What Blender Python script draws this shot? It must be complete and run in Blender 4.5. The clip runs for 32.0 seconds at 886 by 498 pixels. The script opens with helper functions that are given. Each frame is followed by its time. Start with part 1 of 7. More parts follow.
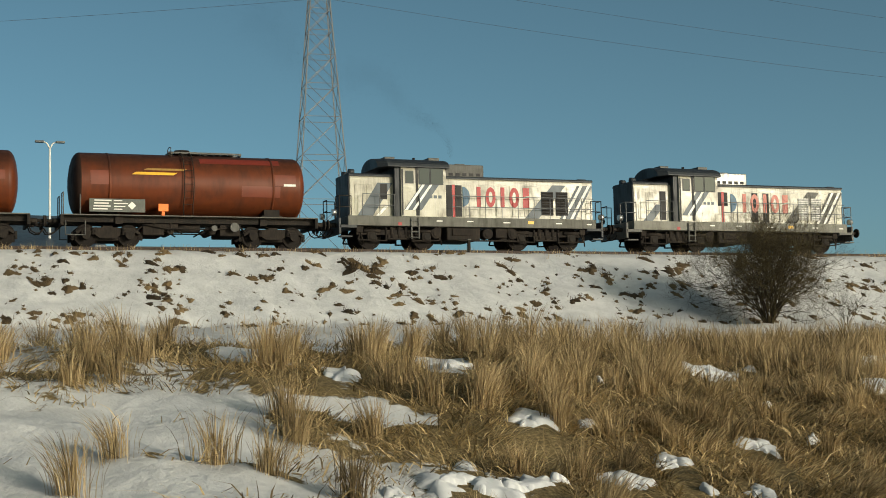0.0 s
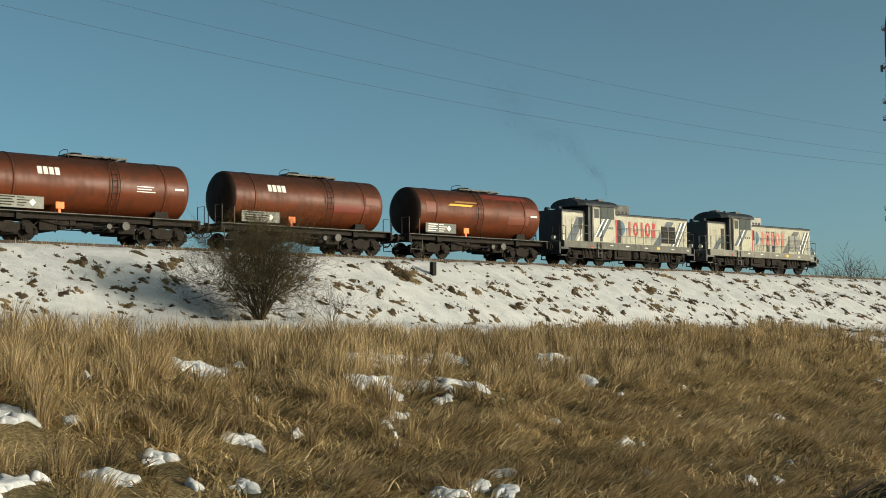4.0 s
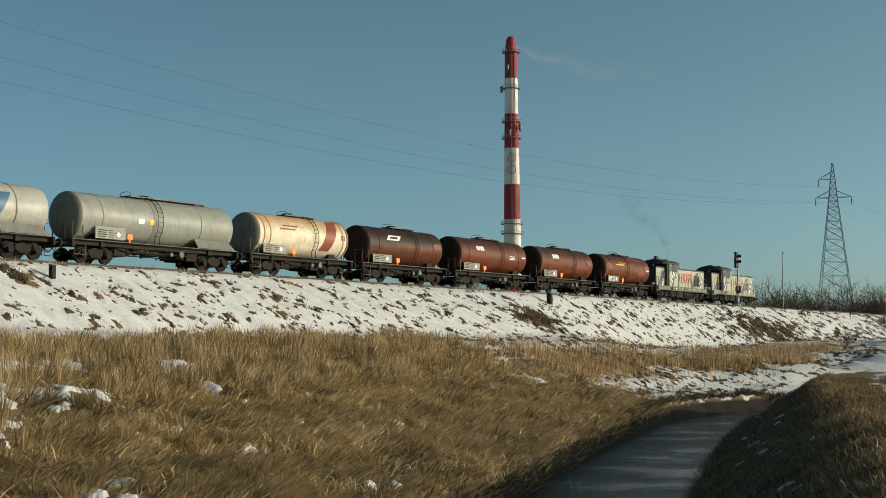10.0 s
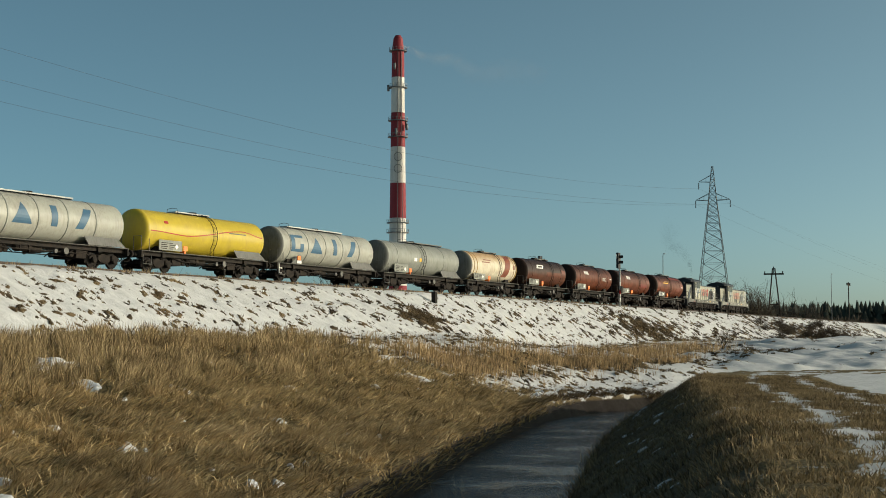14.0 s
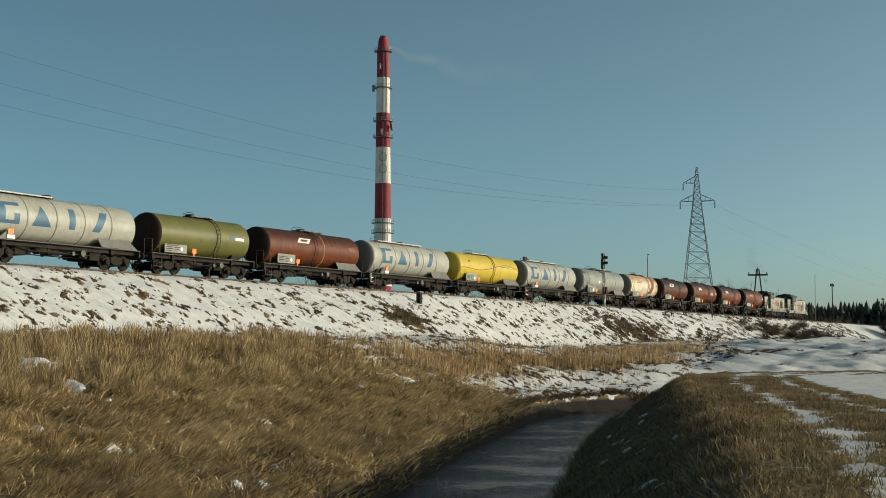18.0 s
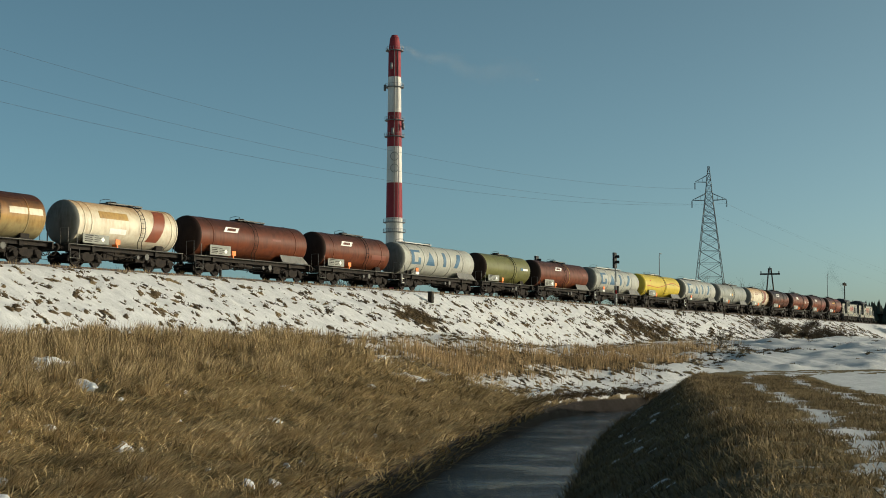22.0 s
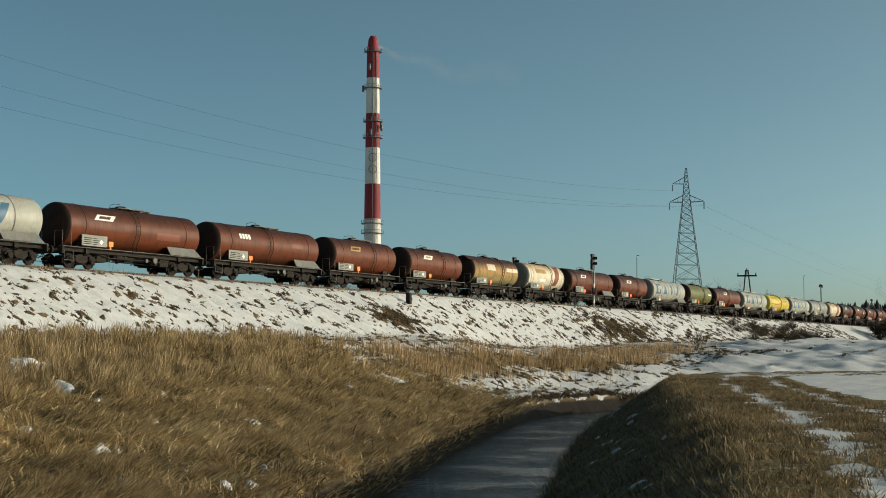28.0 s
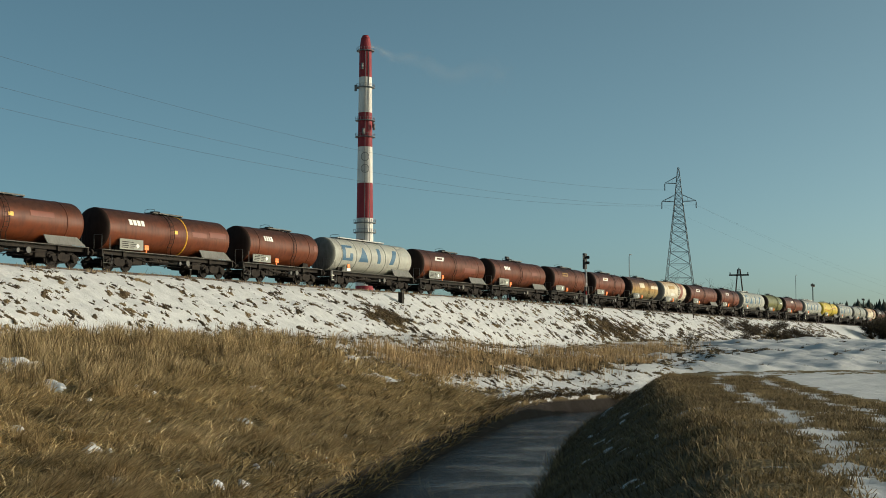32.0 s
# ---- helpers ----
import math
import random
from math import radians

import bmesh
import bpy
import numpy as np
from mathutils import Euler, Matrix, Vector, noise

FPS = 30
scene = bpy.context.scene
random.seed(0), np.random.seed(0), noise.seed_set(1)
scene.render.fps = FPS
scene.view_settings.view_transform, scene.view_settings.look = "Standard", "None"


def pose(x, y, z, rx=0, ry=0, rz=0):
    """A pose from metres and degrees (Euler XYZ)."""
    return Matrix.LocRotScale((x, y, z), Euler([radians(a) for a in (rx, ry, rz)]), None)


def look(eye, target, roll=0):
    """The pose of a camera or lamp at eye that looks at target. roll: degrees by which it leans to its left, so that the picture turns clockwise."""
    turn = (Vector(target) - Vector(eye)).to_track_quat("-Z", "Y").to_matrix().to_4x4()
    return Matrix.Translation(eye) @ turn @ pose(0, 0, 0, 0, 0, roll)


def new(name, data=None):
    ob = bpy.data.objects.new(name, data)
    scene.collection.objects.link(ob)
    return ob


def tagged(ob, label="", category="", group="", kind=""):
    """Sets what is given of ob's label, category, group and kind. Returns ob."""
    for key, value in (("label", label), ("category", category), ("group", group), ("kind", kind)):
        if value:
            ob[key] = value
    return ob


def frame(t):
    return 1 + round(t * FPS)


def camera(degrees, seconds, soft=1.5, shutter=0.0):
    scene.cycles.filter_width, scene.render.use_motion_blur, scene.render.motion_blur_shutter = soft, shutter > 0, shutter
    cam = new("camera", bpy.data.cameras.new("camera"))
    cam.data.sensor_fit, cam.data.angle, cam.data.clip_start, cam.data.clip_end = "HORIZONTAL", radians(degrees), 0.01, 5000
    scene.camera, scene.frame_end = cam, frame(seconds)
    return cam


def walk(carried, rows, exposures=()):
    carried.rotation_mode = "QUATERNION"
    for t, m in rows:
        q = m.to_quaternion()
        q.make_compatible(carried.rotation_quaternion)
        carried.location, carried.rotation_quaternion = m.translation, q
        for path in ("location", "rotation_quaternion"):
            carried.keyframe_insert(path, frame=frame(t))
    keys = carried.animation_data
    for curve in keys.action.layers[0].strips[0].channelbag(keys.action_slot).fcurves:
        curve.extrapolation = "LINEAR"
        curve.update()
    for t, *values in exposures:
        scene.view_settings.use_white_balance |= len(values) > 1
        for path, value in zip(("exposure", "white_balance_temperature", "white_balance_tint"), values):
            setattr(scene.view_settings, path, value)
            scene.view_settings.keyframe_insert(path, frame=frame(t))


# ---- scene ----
# A tripod on the near bank of the ditch, panned to the right after a departing tank train.
# World: x along the track towards the train's head, y across it, z up; water of the ditch at z = -1.
EYE_Z = 3.2
cam = camera(35.09, 32.0, soft=0.9, shutter=0.12)
TURNS = [
    (0, 94.41, 1.13, -20.82), (0.5, 94.32, 1.07, -23.89), (1, 94.26, 0.97, -27.30), (1.5, 94.19, 0.93, -30.43),
    (2, 94.14, 0.85, -32.83), (2.5, 94.08, 0.78, -35.15), (3, 94.02, 0.73, -37.30), (3.5, 93.97, 0.63, -39.37),
    (4, 93.92, 0.56, -41.38), (4.5, 93.88, 0.53, -43.31), (6.5, 93.91, 0.35, -50.38), (7, 94.00, 0.35, -51.69),
    (7.5, 94.08, 0.32, -52.92), (8, 94.11, 0.32, -53.88), (8.5, 94.11, 0.27, -54.60), (9, 94.11, 0.25, -55.34),
    (9.5, 94.10, 0.27, -55.98), (10, 94.10, 0.24, -56.59), (10.5, 94.09, 0.21, -57.21), (11, 94.09, 0.17, -57.79),
    (11.5, 94.07, 0.15, -58.35), (12, 94.06, 0.13, -59.01), (12.5, 94.06, 0.12, -59.55), (13, 94.04, 0.10, -60.12),
    (13.5, 94.04, 0.06, -60.73), (14, 94.03, 0.05, -61.30), (14.5, 94.02, 0.02, -61.65), (16.5, 93.96, 0.04, -61.83),
    (17, 93.97, 0.02, -61.85), (17.5, 94.02, 0.02, -61.89), (18, 94.05, 0.01, -61.92), (18.5, 94.05, 0.01, -61.87),
    (19, 94.04, 0.01, -61.82), (19.5, 94.05, -0.01, -61.76), (20, 94.04, -0.00, -61.69), (20.5, 94.05, 0.01, -61.63),
    (21, 94.04, 0.01, -61.57), (21.5, 94.03, 0.05, -61.50), (22, 94.02, 0.01, -61.45), (22.5, 94.01, -0.03, -61.41),
    (23, 94.01, -0.03, -61.40), (23.5, 94.00, -0.04, -61.42), (24, 93.99, 0.01, -61.48), (24.5, 93.98, -0.03, -61.58),
    (25, 94.01, -0.07, -61.70), (25.5, 94.04, -0.05, -61.83), (27.5, 94.07, -0.04, -62.26), (28, 94.07, -0.03, -62.35),
    (28.5, 94.07, -0.03, -62.42), (29, 94.07, -0.05, -62.50), (29.5, 94.07, -0.02, -62.55), (30, 94.07, -0.02, -62.59),
    (30.5, 94.05, -0.07, -62.62), (31, 94.04, -0.02, -62.62), (31.5, 94.04, -0.04, -62.63), (32, 94.04, -0.02, -62.66)]
walk(cam, [(t, pose(0, 0, EYE_Z, rx, ry, rz)) for t, rx, ry, rz in TURNS], exposures=[(0, -0.38, 6250, 4.0), (2.1, -0.41, 6250, 4.0), (3.0, -0.17, 6250, 4.0), (4.3, -0.10, 6250, 4.0), (9, -0.11, 6250, 4.0), (32, -0.14, 6250, 4.0)])

# ---- daylight ----
SUN_EL, SUN_AZ = 12.6, -60.0     # degrees; azimuth from +x towards +y
world = bpy.data.worlds.new("winter_sky")
scene.world = world
world.use_nodes = True
wn = world.node_tree
for n in list(wn.nodes):
    wn.nodes.remove(n)
sky = wn.nodes.new("ShaderNodeTexSky")
sky.sky_type, sky.sun_disc = "NISHITA", False
sky.sun_elevation = radians(SUN_EL)
sky.sun_rotation = radians(90 - SUN_AZ)
sky.air_density, sky.dust_density, sky.ozone_density, sky.altitude = 0.35, 2.0, 5.0, 20
back = wn.nodes.new("ShaderNodeBackground")
back.inputs["Strength"].default_value = 0.128
wout = wn.nodes.new("ShaderNodeOutputWorld")
hue = wn.nodes.new("ShaderNodeMix")        # thin winter haze takes the edge off the blue
hue.data_type, hue.blend_type = "RGBA", "MULTIPLY"
hue.inputs["Factor"].default_value = 1.0
hue.inputs[7].default_value = (2.96, 2.30, 1.155, 1)
wn.links.new(sky.outputs[0], hue.inputs[6])
wn.links.new(hue.outputs[2], back.inputs[0])
wn.links.new(back.outputs[0], wout.inputs[0])

sun_data = bpy.data.lights.new("sun", "SUN")
sun_data.energy, sun_data.angle, sun_data.color = 3.65, radians(0.5), (1.0, 0.845, 0.725)
sun = new("sun", sun_data)
sx, sy = math.cos(radians(SUN_AZ)) * math.cos(radians(SUN_EL)), math.sin(radians(SUN_AZ)) * math.cos(radians(SUN_EL))
sun.matrix_world = look((sx * 100, sy * 100, math.sin(radians(SUN_EL)) * 100), (0, 0, 0))


# ---- materials ----
def material(name, build):
    m = bpy.data.materials.new(name)
    m.use_nodes = True
    nt = m.node_tree
    bsdf = next(n for n in nt.nodes if n.type == "BSDF_PRINCIPLED")
    build(nt, bsdf)
    return m


def link(nt, a, b):
    nt.links.new(a, b)


def noise_node(nt, scale, detail=4.0, rough=0.6, coord=None, stretch=None):
    n = nt.nodes.new("ShaderNodeTexNoise")
    n.inputs["Scale"].default_value, n.inputs["Detail"].default_value, n.inputs["Roughness"].default_value = scale, detail, rough
    if coord is None:
        coord = nt.nodes.new("ShaderNodeTexCoord").outputs["Object"]
    if stretch:
        mp = nt.nodes.new("ShaderNodeMapping")
        mp.inputs["Scale"].default_value = stretch
        link(nt, coord, mp.inputs["Vector"])
        coord = mp.outputs["Vector"]
    link(nt, coord, n.inputs["Vector"])
    return n


def ramp_node(nt, fac, stops):
    r = nt.nodes.new("ShaderNodeValToRGB")
    while len(r.color_ramp.elements) < len(stops):
        r.color_ramp.elements.new(0.5)
    for e, (p, c) in zip(r.color_ramp.elements, stops):
        e.position, e.color = p, (*c, 1) if len(c) == 3 else c
    link(nt, fac, r.inputs["Fac"])
    return r


def mix_node(nt, fac, a, b, mode="MIX"):
    m = nt.nodes.new("ShaderNodeMix")
    m.data_type, m.blend_type = "RGBA", mode
    for value, socket in ((fac, m.inputs["Factor"]), (a, m.inputs[6]), (b, m.inputs[7])):
        if isinstance(value, (int, float)):
            socket.default_value = value
        elif isinstance(value, tuple):
            socket.default_value = (*value, 1)
        else:
            link(nt, value, socket)
    return m.outputs[2]


def math_node(nt, op, a, b=0.0):
    m = nt.nodes.new("ShaderNodeMath")
    m.operation = op
    for value, socket in ((a, m.inputs[0]), (b, m.inputs[1])):
        if isinstance(value, (int, float)):
            socket.default_value = value
        else:
            link(nt, value, socket)
    return m.outputs[0]


def bump_node(nt, bsdf, height, strength=0.3, distance=0.02):
    b = nt.nodes.new("ShaderNodeBump")
    b.inputs["Strength"].default_value, b.inputs["Distance"].default_value = strength, distance
    link(nt, height, b.inputs["Height"])
    link(nt, b.outputs[0], bsdf.inputs["Normal"])


def painted(name, colour, dirt=(0.06, 0.045, 0.035), amount=0.5, rough=0.4, metal=0.0, scale=0.8, streak=True, spec=0.35, dents=0.0):
    """Paint with grime in two scales; the grime runs down in streaks."""
    def build(nt, b):
        big = noise_node(nt, scale, 5, 0.65)
        fine = noise_node(nt, scale * 9, 4, 0.6, stretch=(1, 1, 0.15) if streak else None)
        both = math_node(nt, "MULTIPLY", big.outputs[0], fine.outputs[0])
        mask = ramp_node(nt, both, [(0.20, (0, 0, 0)), (0.42, (1, 1, 1))])
        fac = math_node(nt, "MULTIPLY", mask.outputs[0], amount)
        tone = mix_node(nt, noise_node(nt, scale * 2.3, 3).outputs[0], tuple(c * 0.82 for c in colour), tuple(min(1, c * 1.14) for c in colour))
        link(nt, mix_node(nt, fac, tone, dirt), b.inputs["Base Color"])
        rr = math_node(nt, "ADD", math_node(nt, "MULTIPLY", fac, 0.4), rough)
        link(nt, rr, b.inputs["Roughness"])
        b.inputs["Metallic"].default_value = metal
        b.inputs["Specular IOR Level"].default_value = spec
        if dents:
            sheet = noise_node(nt, 1.7, 3, 0.55)
            bump_node(nt, b, math_node(nt, "ADD", math_node(nt, "MULTIPLY", sheet.outputs[0], dents), math_node(nt, "MULTIPLY", fine.outputs[0], 0.05)), 0.6, 0.05)
        else:
            bump_node(nt, b, fine.outputs[0], 0.12, 0.01)
    return material(name, build)


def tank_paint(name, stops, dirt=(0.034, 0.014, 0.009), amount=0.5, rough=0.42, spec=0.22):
    """Tank paint that changes tone upward, darkest at the crown; stops give the colour from the tank's foot to its
    crown.
    """
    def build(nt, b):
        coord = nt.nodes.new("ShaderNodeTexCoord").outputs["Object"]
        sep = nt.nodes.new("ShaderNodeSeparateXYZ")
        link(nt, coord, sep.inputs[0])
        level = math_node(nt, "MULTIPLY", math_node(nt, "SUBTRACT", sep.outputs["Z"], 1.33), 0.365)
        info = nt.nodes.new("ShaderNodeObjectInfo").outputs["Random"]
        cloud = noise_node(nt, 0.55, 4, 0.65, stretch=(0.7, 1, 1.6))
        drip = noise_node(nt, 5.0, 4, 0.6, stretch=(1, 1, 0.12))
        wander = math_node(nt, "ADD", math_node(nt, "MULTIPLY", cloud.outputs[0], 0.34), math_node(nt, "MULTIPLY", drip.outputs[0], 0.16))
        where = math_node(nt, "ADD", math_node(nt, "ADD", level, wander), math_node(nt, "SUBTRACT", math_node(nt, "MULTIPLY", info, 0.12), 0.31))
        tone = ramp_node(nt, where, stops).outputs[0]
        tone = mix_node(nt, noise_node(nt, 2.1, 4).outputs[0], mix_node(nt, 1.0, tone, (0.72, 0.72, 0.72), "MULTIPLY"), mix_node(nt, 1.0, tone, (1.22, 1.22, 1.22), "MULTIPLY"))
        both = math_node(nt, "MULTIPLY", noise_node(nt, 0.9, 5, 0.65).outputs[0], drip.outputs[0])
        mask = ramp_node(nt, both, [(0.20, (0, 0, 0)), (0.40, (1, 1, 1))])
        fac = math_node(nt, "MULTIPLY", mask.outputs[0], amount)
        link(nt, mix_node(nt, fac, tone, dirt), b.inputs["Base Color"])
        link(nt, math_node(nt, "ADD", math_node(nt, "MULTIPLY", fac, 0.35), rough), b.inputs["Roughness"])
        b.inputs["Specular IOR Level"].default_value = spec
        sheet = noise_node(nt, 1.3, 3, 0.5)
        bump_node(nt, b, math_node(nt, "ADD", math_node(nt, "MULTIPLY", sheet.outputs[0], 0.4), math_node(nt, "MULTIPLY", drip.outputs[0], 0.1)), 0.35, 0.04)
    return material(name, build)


M = {}
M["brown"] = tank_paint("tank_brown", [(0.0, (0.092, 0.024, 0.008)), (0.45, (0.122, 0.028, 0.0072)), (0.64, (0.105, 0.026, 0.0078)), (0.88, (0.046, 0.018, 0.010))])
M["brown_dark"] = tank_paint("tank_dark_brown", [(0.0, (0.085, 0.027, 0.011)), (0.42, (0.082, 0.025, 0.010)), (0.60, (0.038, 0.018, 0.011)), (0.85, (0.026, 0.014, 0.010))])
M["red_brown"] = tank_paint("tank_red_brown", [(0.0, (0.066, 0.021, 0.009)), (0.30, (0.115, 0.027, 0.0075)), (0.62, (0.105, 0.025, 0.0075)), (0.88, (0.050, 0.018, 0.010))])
M["grey_tank"] = painted("tank_grey", (0.23, 0.235, 0.205), (0.13, 0.125, 0.105), 0.6, 0.38)
M["white_tank"] = painted("tank_white", (0.335, 0.333, 0.287), (0.20, 0.18, 0.145), 0.6, 0.36)
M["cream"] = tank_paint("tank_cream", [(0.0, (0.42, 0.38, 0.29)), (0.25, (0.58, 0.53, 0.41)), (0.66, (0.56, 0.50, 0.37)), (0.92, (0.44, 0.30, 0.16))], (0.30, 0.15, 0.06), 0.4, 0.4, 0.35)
M["yellow"] = painted("tank_yellow", (0.47, 0.355, 0.030), (0.30, 0.21, 0.07), 0.35, 0.34)
M["green"] = painted("tank_olive", (0.112, 0.108, 0.027), (0.055, 0.05, 0.02), 0.4, 0.38)
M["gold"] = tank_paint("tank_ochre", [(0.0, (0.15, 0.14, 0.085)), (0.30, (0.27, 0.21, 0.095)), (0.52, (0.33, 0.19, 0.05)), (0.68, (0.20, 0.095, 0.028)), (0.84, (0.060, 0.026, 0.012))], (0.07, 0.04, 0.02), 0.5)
M["ochre"] = painted("ochre_paint", (0.36, 0.22, 0.06), (0.12, 0.06, 0.02), 0.5, 0.4)
# soot on the rear ends, deepened by the shade they lie in
M["shaded_sooty_end"] = painted("shaded_sooty_end", (0.026, 0.015, 0.011), (0.014, 0.010, 0.009), 0.6, 0.6, spec=0.12)
M["panel_pale"] = painted("pale_data_panel", (0.20, 0.205, 0.175), (0.10, 0.095, 0.08), 0.5, 0.5, scale=3)
M["dusty_edge"] = painted("dusty_footboard", (0.135, 0.130, 0.115), (0.05, 0.042, 0.034), 0.7, 0.7, scale=2.0, spec=0.15)
M["gear"] = painted("dusty_running_gear", (0.020, 0.017, 0.015), (0.064, 0.050, 0.038), 0.55, 0.8, scale=2.4, spec=0.1)
M["stripe_brown"] = painted("stripe_brown", (0.20, 0.05, 0.02), amount=0.3)
M["patch"] = painted("fresh_primer", (0.155, 0.038, 0.018), amount=0.2, rough=0.5)
M["patch_red"] = painted("fresh_red", (0.155, 0.024, 0.014), amount=0.2, rough=0.5)
M["steel_dark"] = painted("grimy_steel", (0.016, 0.014, 0.012), (0.058, 0.044, 0.034), 0.65, 0.72, scale=2.0, spec=0.15)
M["frame_grey"] = painted("frame_grey", (0.10, 0.098, 0.088), (0.04, 0.034, 0.028), 0.6, 0.55, scale=1.5)
M["wheel"] = painted("wheel_steel", (0.012, 0.010, 0.009), (0.030, 0.021, 0.015), 0.4, 0.7, 0.0, scale=3.0, spec=0.12)
# grime for pale tanks' rear ends, with their shade in the tone
M["shaded_grimy_end"] = painted("shaded_grimy_end", (0.15, 0.15, 0.135), (0.06, 0.055, 0.045), 0.6, 0.55, spec=0.2)
M["panel"] = painted("data_panel", (0.075, 0.08, 0.07), (0.2, 0.19, 0.16), 0.4, 0.5, scale=3)
M["orange"] = painted("orange_plate", (0.85, 0.20, 0.03), amount=0.15, rough=0.5)
M["white"] = painted("white_paint", (0.76, 0.74, 0.68), (0.4, 0.36, 0.3), 0.3, 0.45)
M["red"] = painted("red_paint", (0.34, 0.014, 0.014), (0.16, 0.04, 0.03), 0.3, 0.45)
M["blue"] = painted("blue_paint", (0.035, 0.10, 0.17), (0.1, 0.1, 0.1), 0.25, 0.45)
M["slate"] = painted("slate_paint", (0.045, 0.065, 0.082), (0.05, 0.05, 0.05), 0.4, 0.42)
M["loco_cream"] = painted("loco_cream", (0.35, 0.332, 0.250), (0.13, 0.11, 0.08), 0.75, 0.26, scale=1.2, spec=0.5, dents=0.6)
M["roof_dark"] = painted("roof_dark", (0.024, 0.028, 0.032), (0.02, 0.02, 0.02), 0.6, 0.5)
M["black"] = painted("black_void", (0.012, 0.012, 0.013), (0.03, 0.025, 0.02), 0.3, 0.6)
M["bright_metal"] = painted("bare_metal", (0.62, 0.62, 0.60), (0.25, 0.23, 0.2), 0.4, 0.28, 0.85)
M["dull_metal"] = painted("dull_metal", (0.20, 0.20, 0.19), (0.10, 0.09, 0.08), 0.5, 0.33, 0.5, dents=0.5)
M["yellow_mark"] = painted("yellow_mark", (0.75, 0.42, 0.03), amount=0.2)
M["rail"] = painted("rail_steel", (0.050, 0.034, 0.026), (0.03, 0.02, 0.016), 0.6, 0.6, 0.2, scale=3)
M["sleeper"] = painted("sleeper_wood", (0.10, 0.075, 0.055), (0.04, 0.03, 0.025), 0.6, 0.85, scale=3)
M["pale_steel"] = painted("pale_steel", (0.42, 0.42, 0.39), (0.18, 0.15, 0.12), 0.5, 0.5)
M["galv"] = painted("galvanised", (0.15, 0.155, 0.155), (0.10, 0.09, 0.08), 0.4, 0.55, 0.4)
M["wire"] = painted("wire", (0.06, 0.06, 0.065), amount=0.1, rough=0.5)
M["chim_red"] = painted("chimney_red", (0.225, 0.022, 0.030), (0.10, 0.03, 0.03), 0.45, 0.7, scale=0.06)
M["chim_white"] = painted("chimney_white", (0.60, 0.57, 0.52), (0.30, 0.26, 0.22), 0.45, 0.7, scale=0.06)


def glass_build(nt, b):
    b.inputs["Base Color"].default_value = (0.02, 0.03, 0.035, 1)
    b.inputs["Roughness"].default_value = 0.06
    b.inputs["IOR"].default_value = 1.5
    b.inputs["Specular IOR Level"].default_value = 0.2


M["glass"] = material("cab_glass", glass_build)


# ---- mesh helpers ----
def box(bm, x0, x1, y0, y1, z0, z1, bevel=0.0):
    vs = [bm.verts.new((x, y, z)) for x in (x0, x1) for y in (y0, y1) for z in (z0, z1)]
    fs = [bm.faces.new([vs[i] for i in q]) for q in ((0, 1, 3, 2), (4, 6, 7, 5), (0, 4, 5, 1), (2, 3, 7, 6), (0, 2, 6, 4), (1, 5, 7, 3))]
    if bevel:
        es = list({e for f in fs for e in f.edges})
        bmesh.ops.bevel(bm, geom=es, offset=bevel, segments=2, affect="EDGES", profile=0.5)
    return bm


def tube(bm, p, q, r, seg=8, r2=None, caps=True):
    """A round bar from p to q."""
    p, q = Vector(p), Vector(q)
    d = (q - p).normalized()
    a = d.orthogonal().normalized()
    b = d.cross(a)
    r2 = r if r2 is None else r2
    rings = []
    for c, rad in ((p, r), (q, r2)):
        rings.append([bm.verts.new(c + (a * math.cos(2 * math.pi * i / seg) + b * math.sin(2 * math.pi * i / seg)) * rad) for i in range(seg)])
    for i in range(seg):
        j = (i + 1) % seg
        bm.faces.new((rings[0][i], rings[0][j], rings[1][j], rings[1][i])).smooth = seg > 6
    if caps:
        bm.faces.new(rings[0][::-1])
        bm.faces.new(rings[1])
    return bm


def path_tube(bm, pts, r, seg=6):
    """One bent round bar through the points."""
    pts = [Vector(p) for p in pts]
    rings = []
    a = None
    for i, p in enumerate(pts):
        d = (pts[min(i + 1, len(pts) - 1)] - pts[max(i - 1, 0)]).normalized()
        a = d.orthogonal().normalized() if a is None else (a - d * a.dot(d)).normalized()
        b = d.cross(a)
        rings.append([bm.verts.new(p + (a * math.cos(2 * math.pi * k / seg) + b * math.sin(2 * math.pi * k / seg)) * r) for k in range(seg)])
    for p, q in zip(rings[:-1], rings[1:]):
        for k in range(seg):
            bm.faces.new((p[k], p[(k + 1) % seg], q[(k + 1) % seg], q[k])).smooth = True
    bm.faces.new(rings[0][::-1])
    bm.faces.new(rings[-1])
    return bm


def lathe_x(bm, profile, zc, seg=32, yc=0.0):
    """Turns (x, radius) pairs round an axis along x."""
    rings = []
    for x, r in profile:
        if r < 1e-4:
            rings.append([bm.verts.new((x, yc, zc))])
        else:
            rings.append([bm.verts.new((x, yc + r * math.sin(2 * math.pi * i / seg), zc + r * math.cos(2 * math.pi * i / seg))) for i in range(seg)])
    for a, b in zip(rings[:-1], rings[1:]):
        for i in range(seg):
            j = (i + 1) % seg
            q = [a[i % len(a)], a[j % len(a)], b[j % len(b)], b[i % len(b)]]
            q = [v for k, v in enumerate(q) if v not in q[:k]]
            bm.faces.new(q).smooth = True
    return bm


def mesh_of(name, bm, mat):
    me = bpy.data.meshes.new(name)
    bmesh.ops.recalc_face_normals(bm, faces=bm.faces[:])
    bm.to_mesh(me)
    bm.free()
    me.materials.append(mat)
    return me


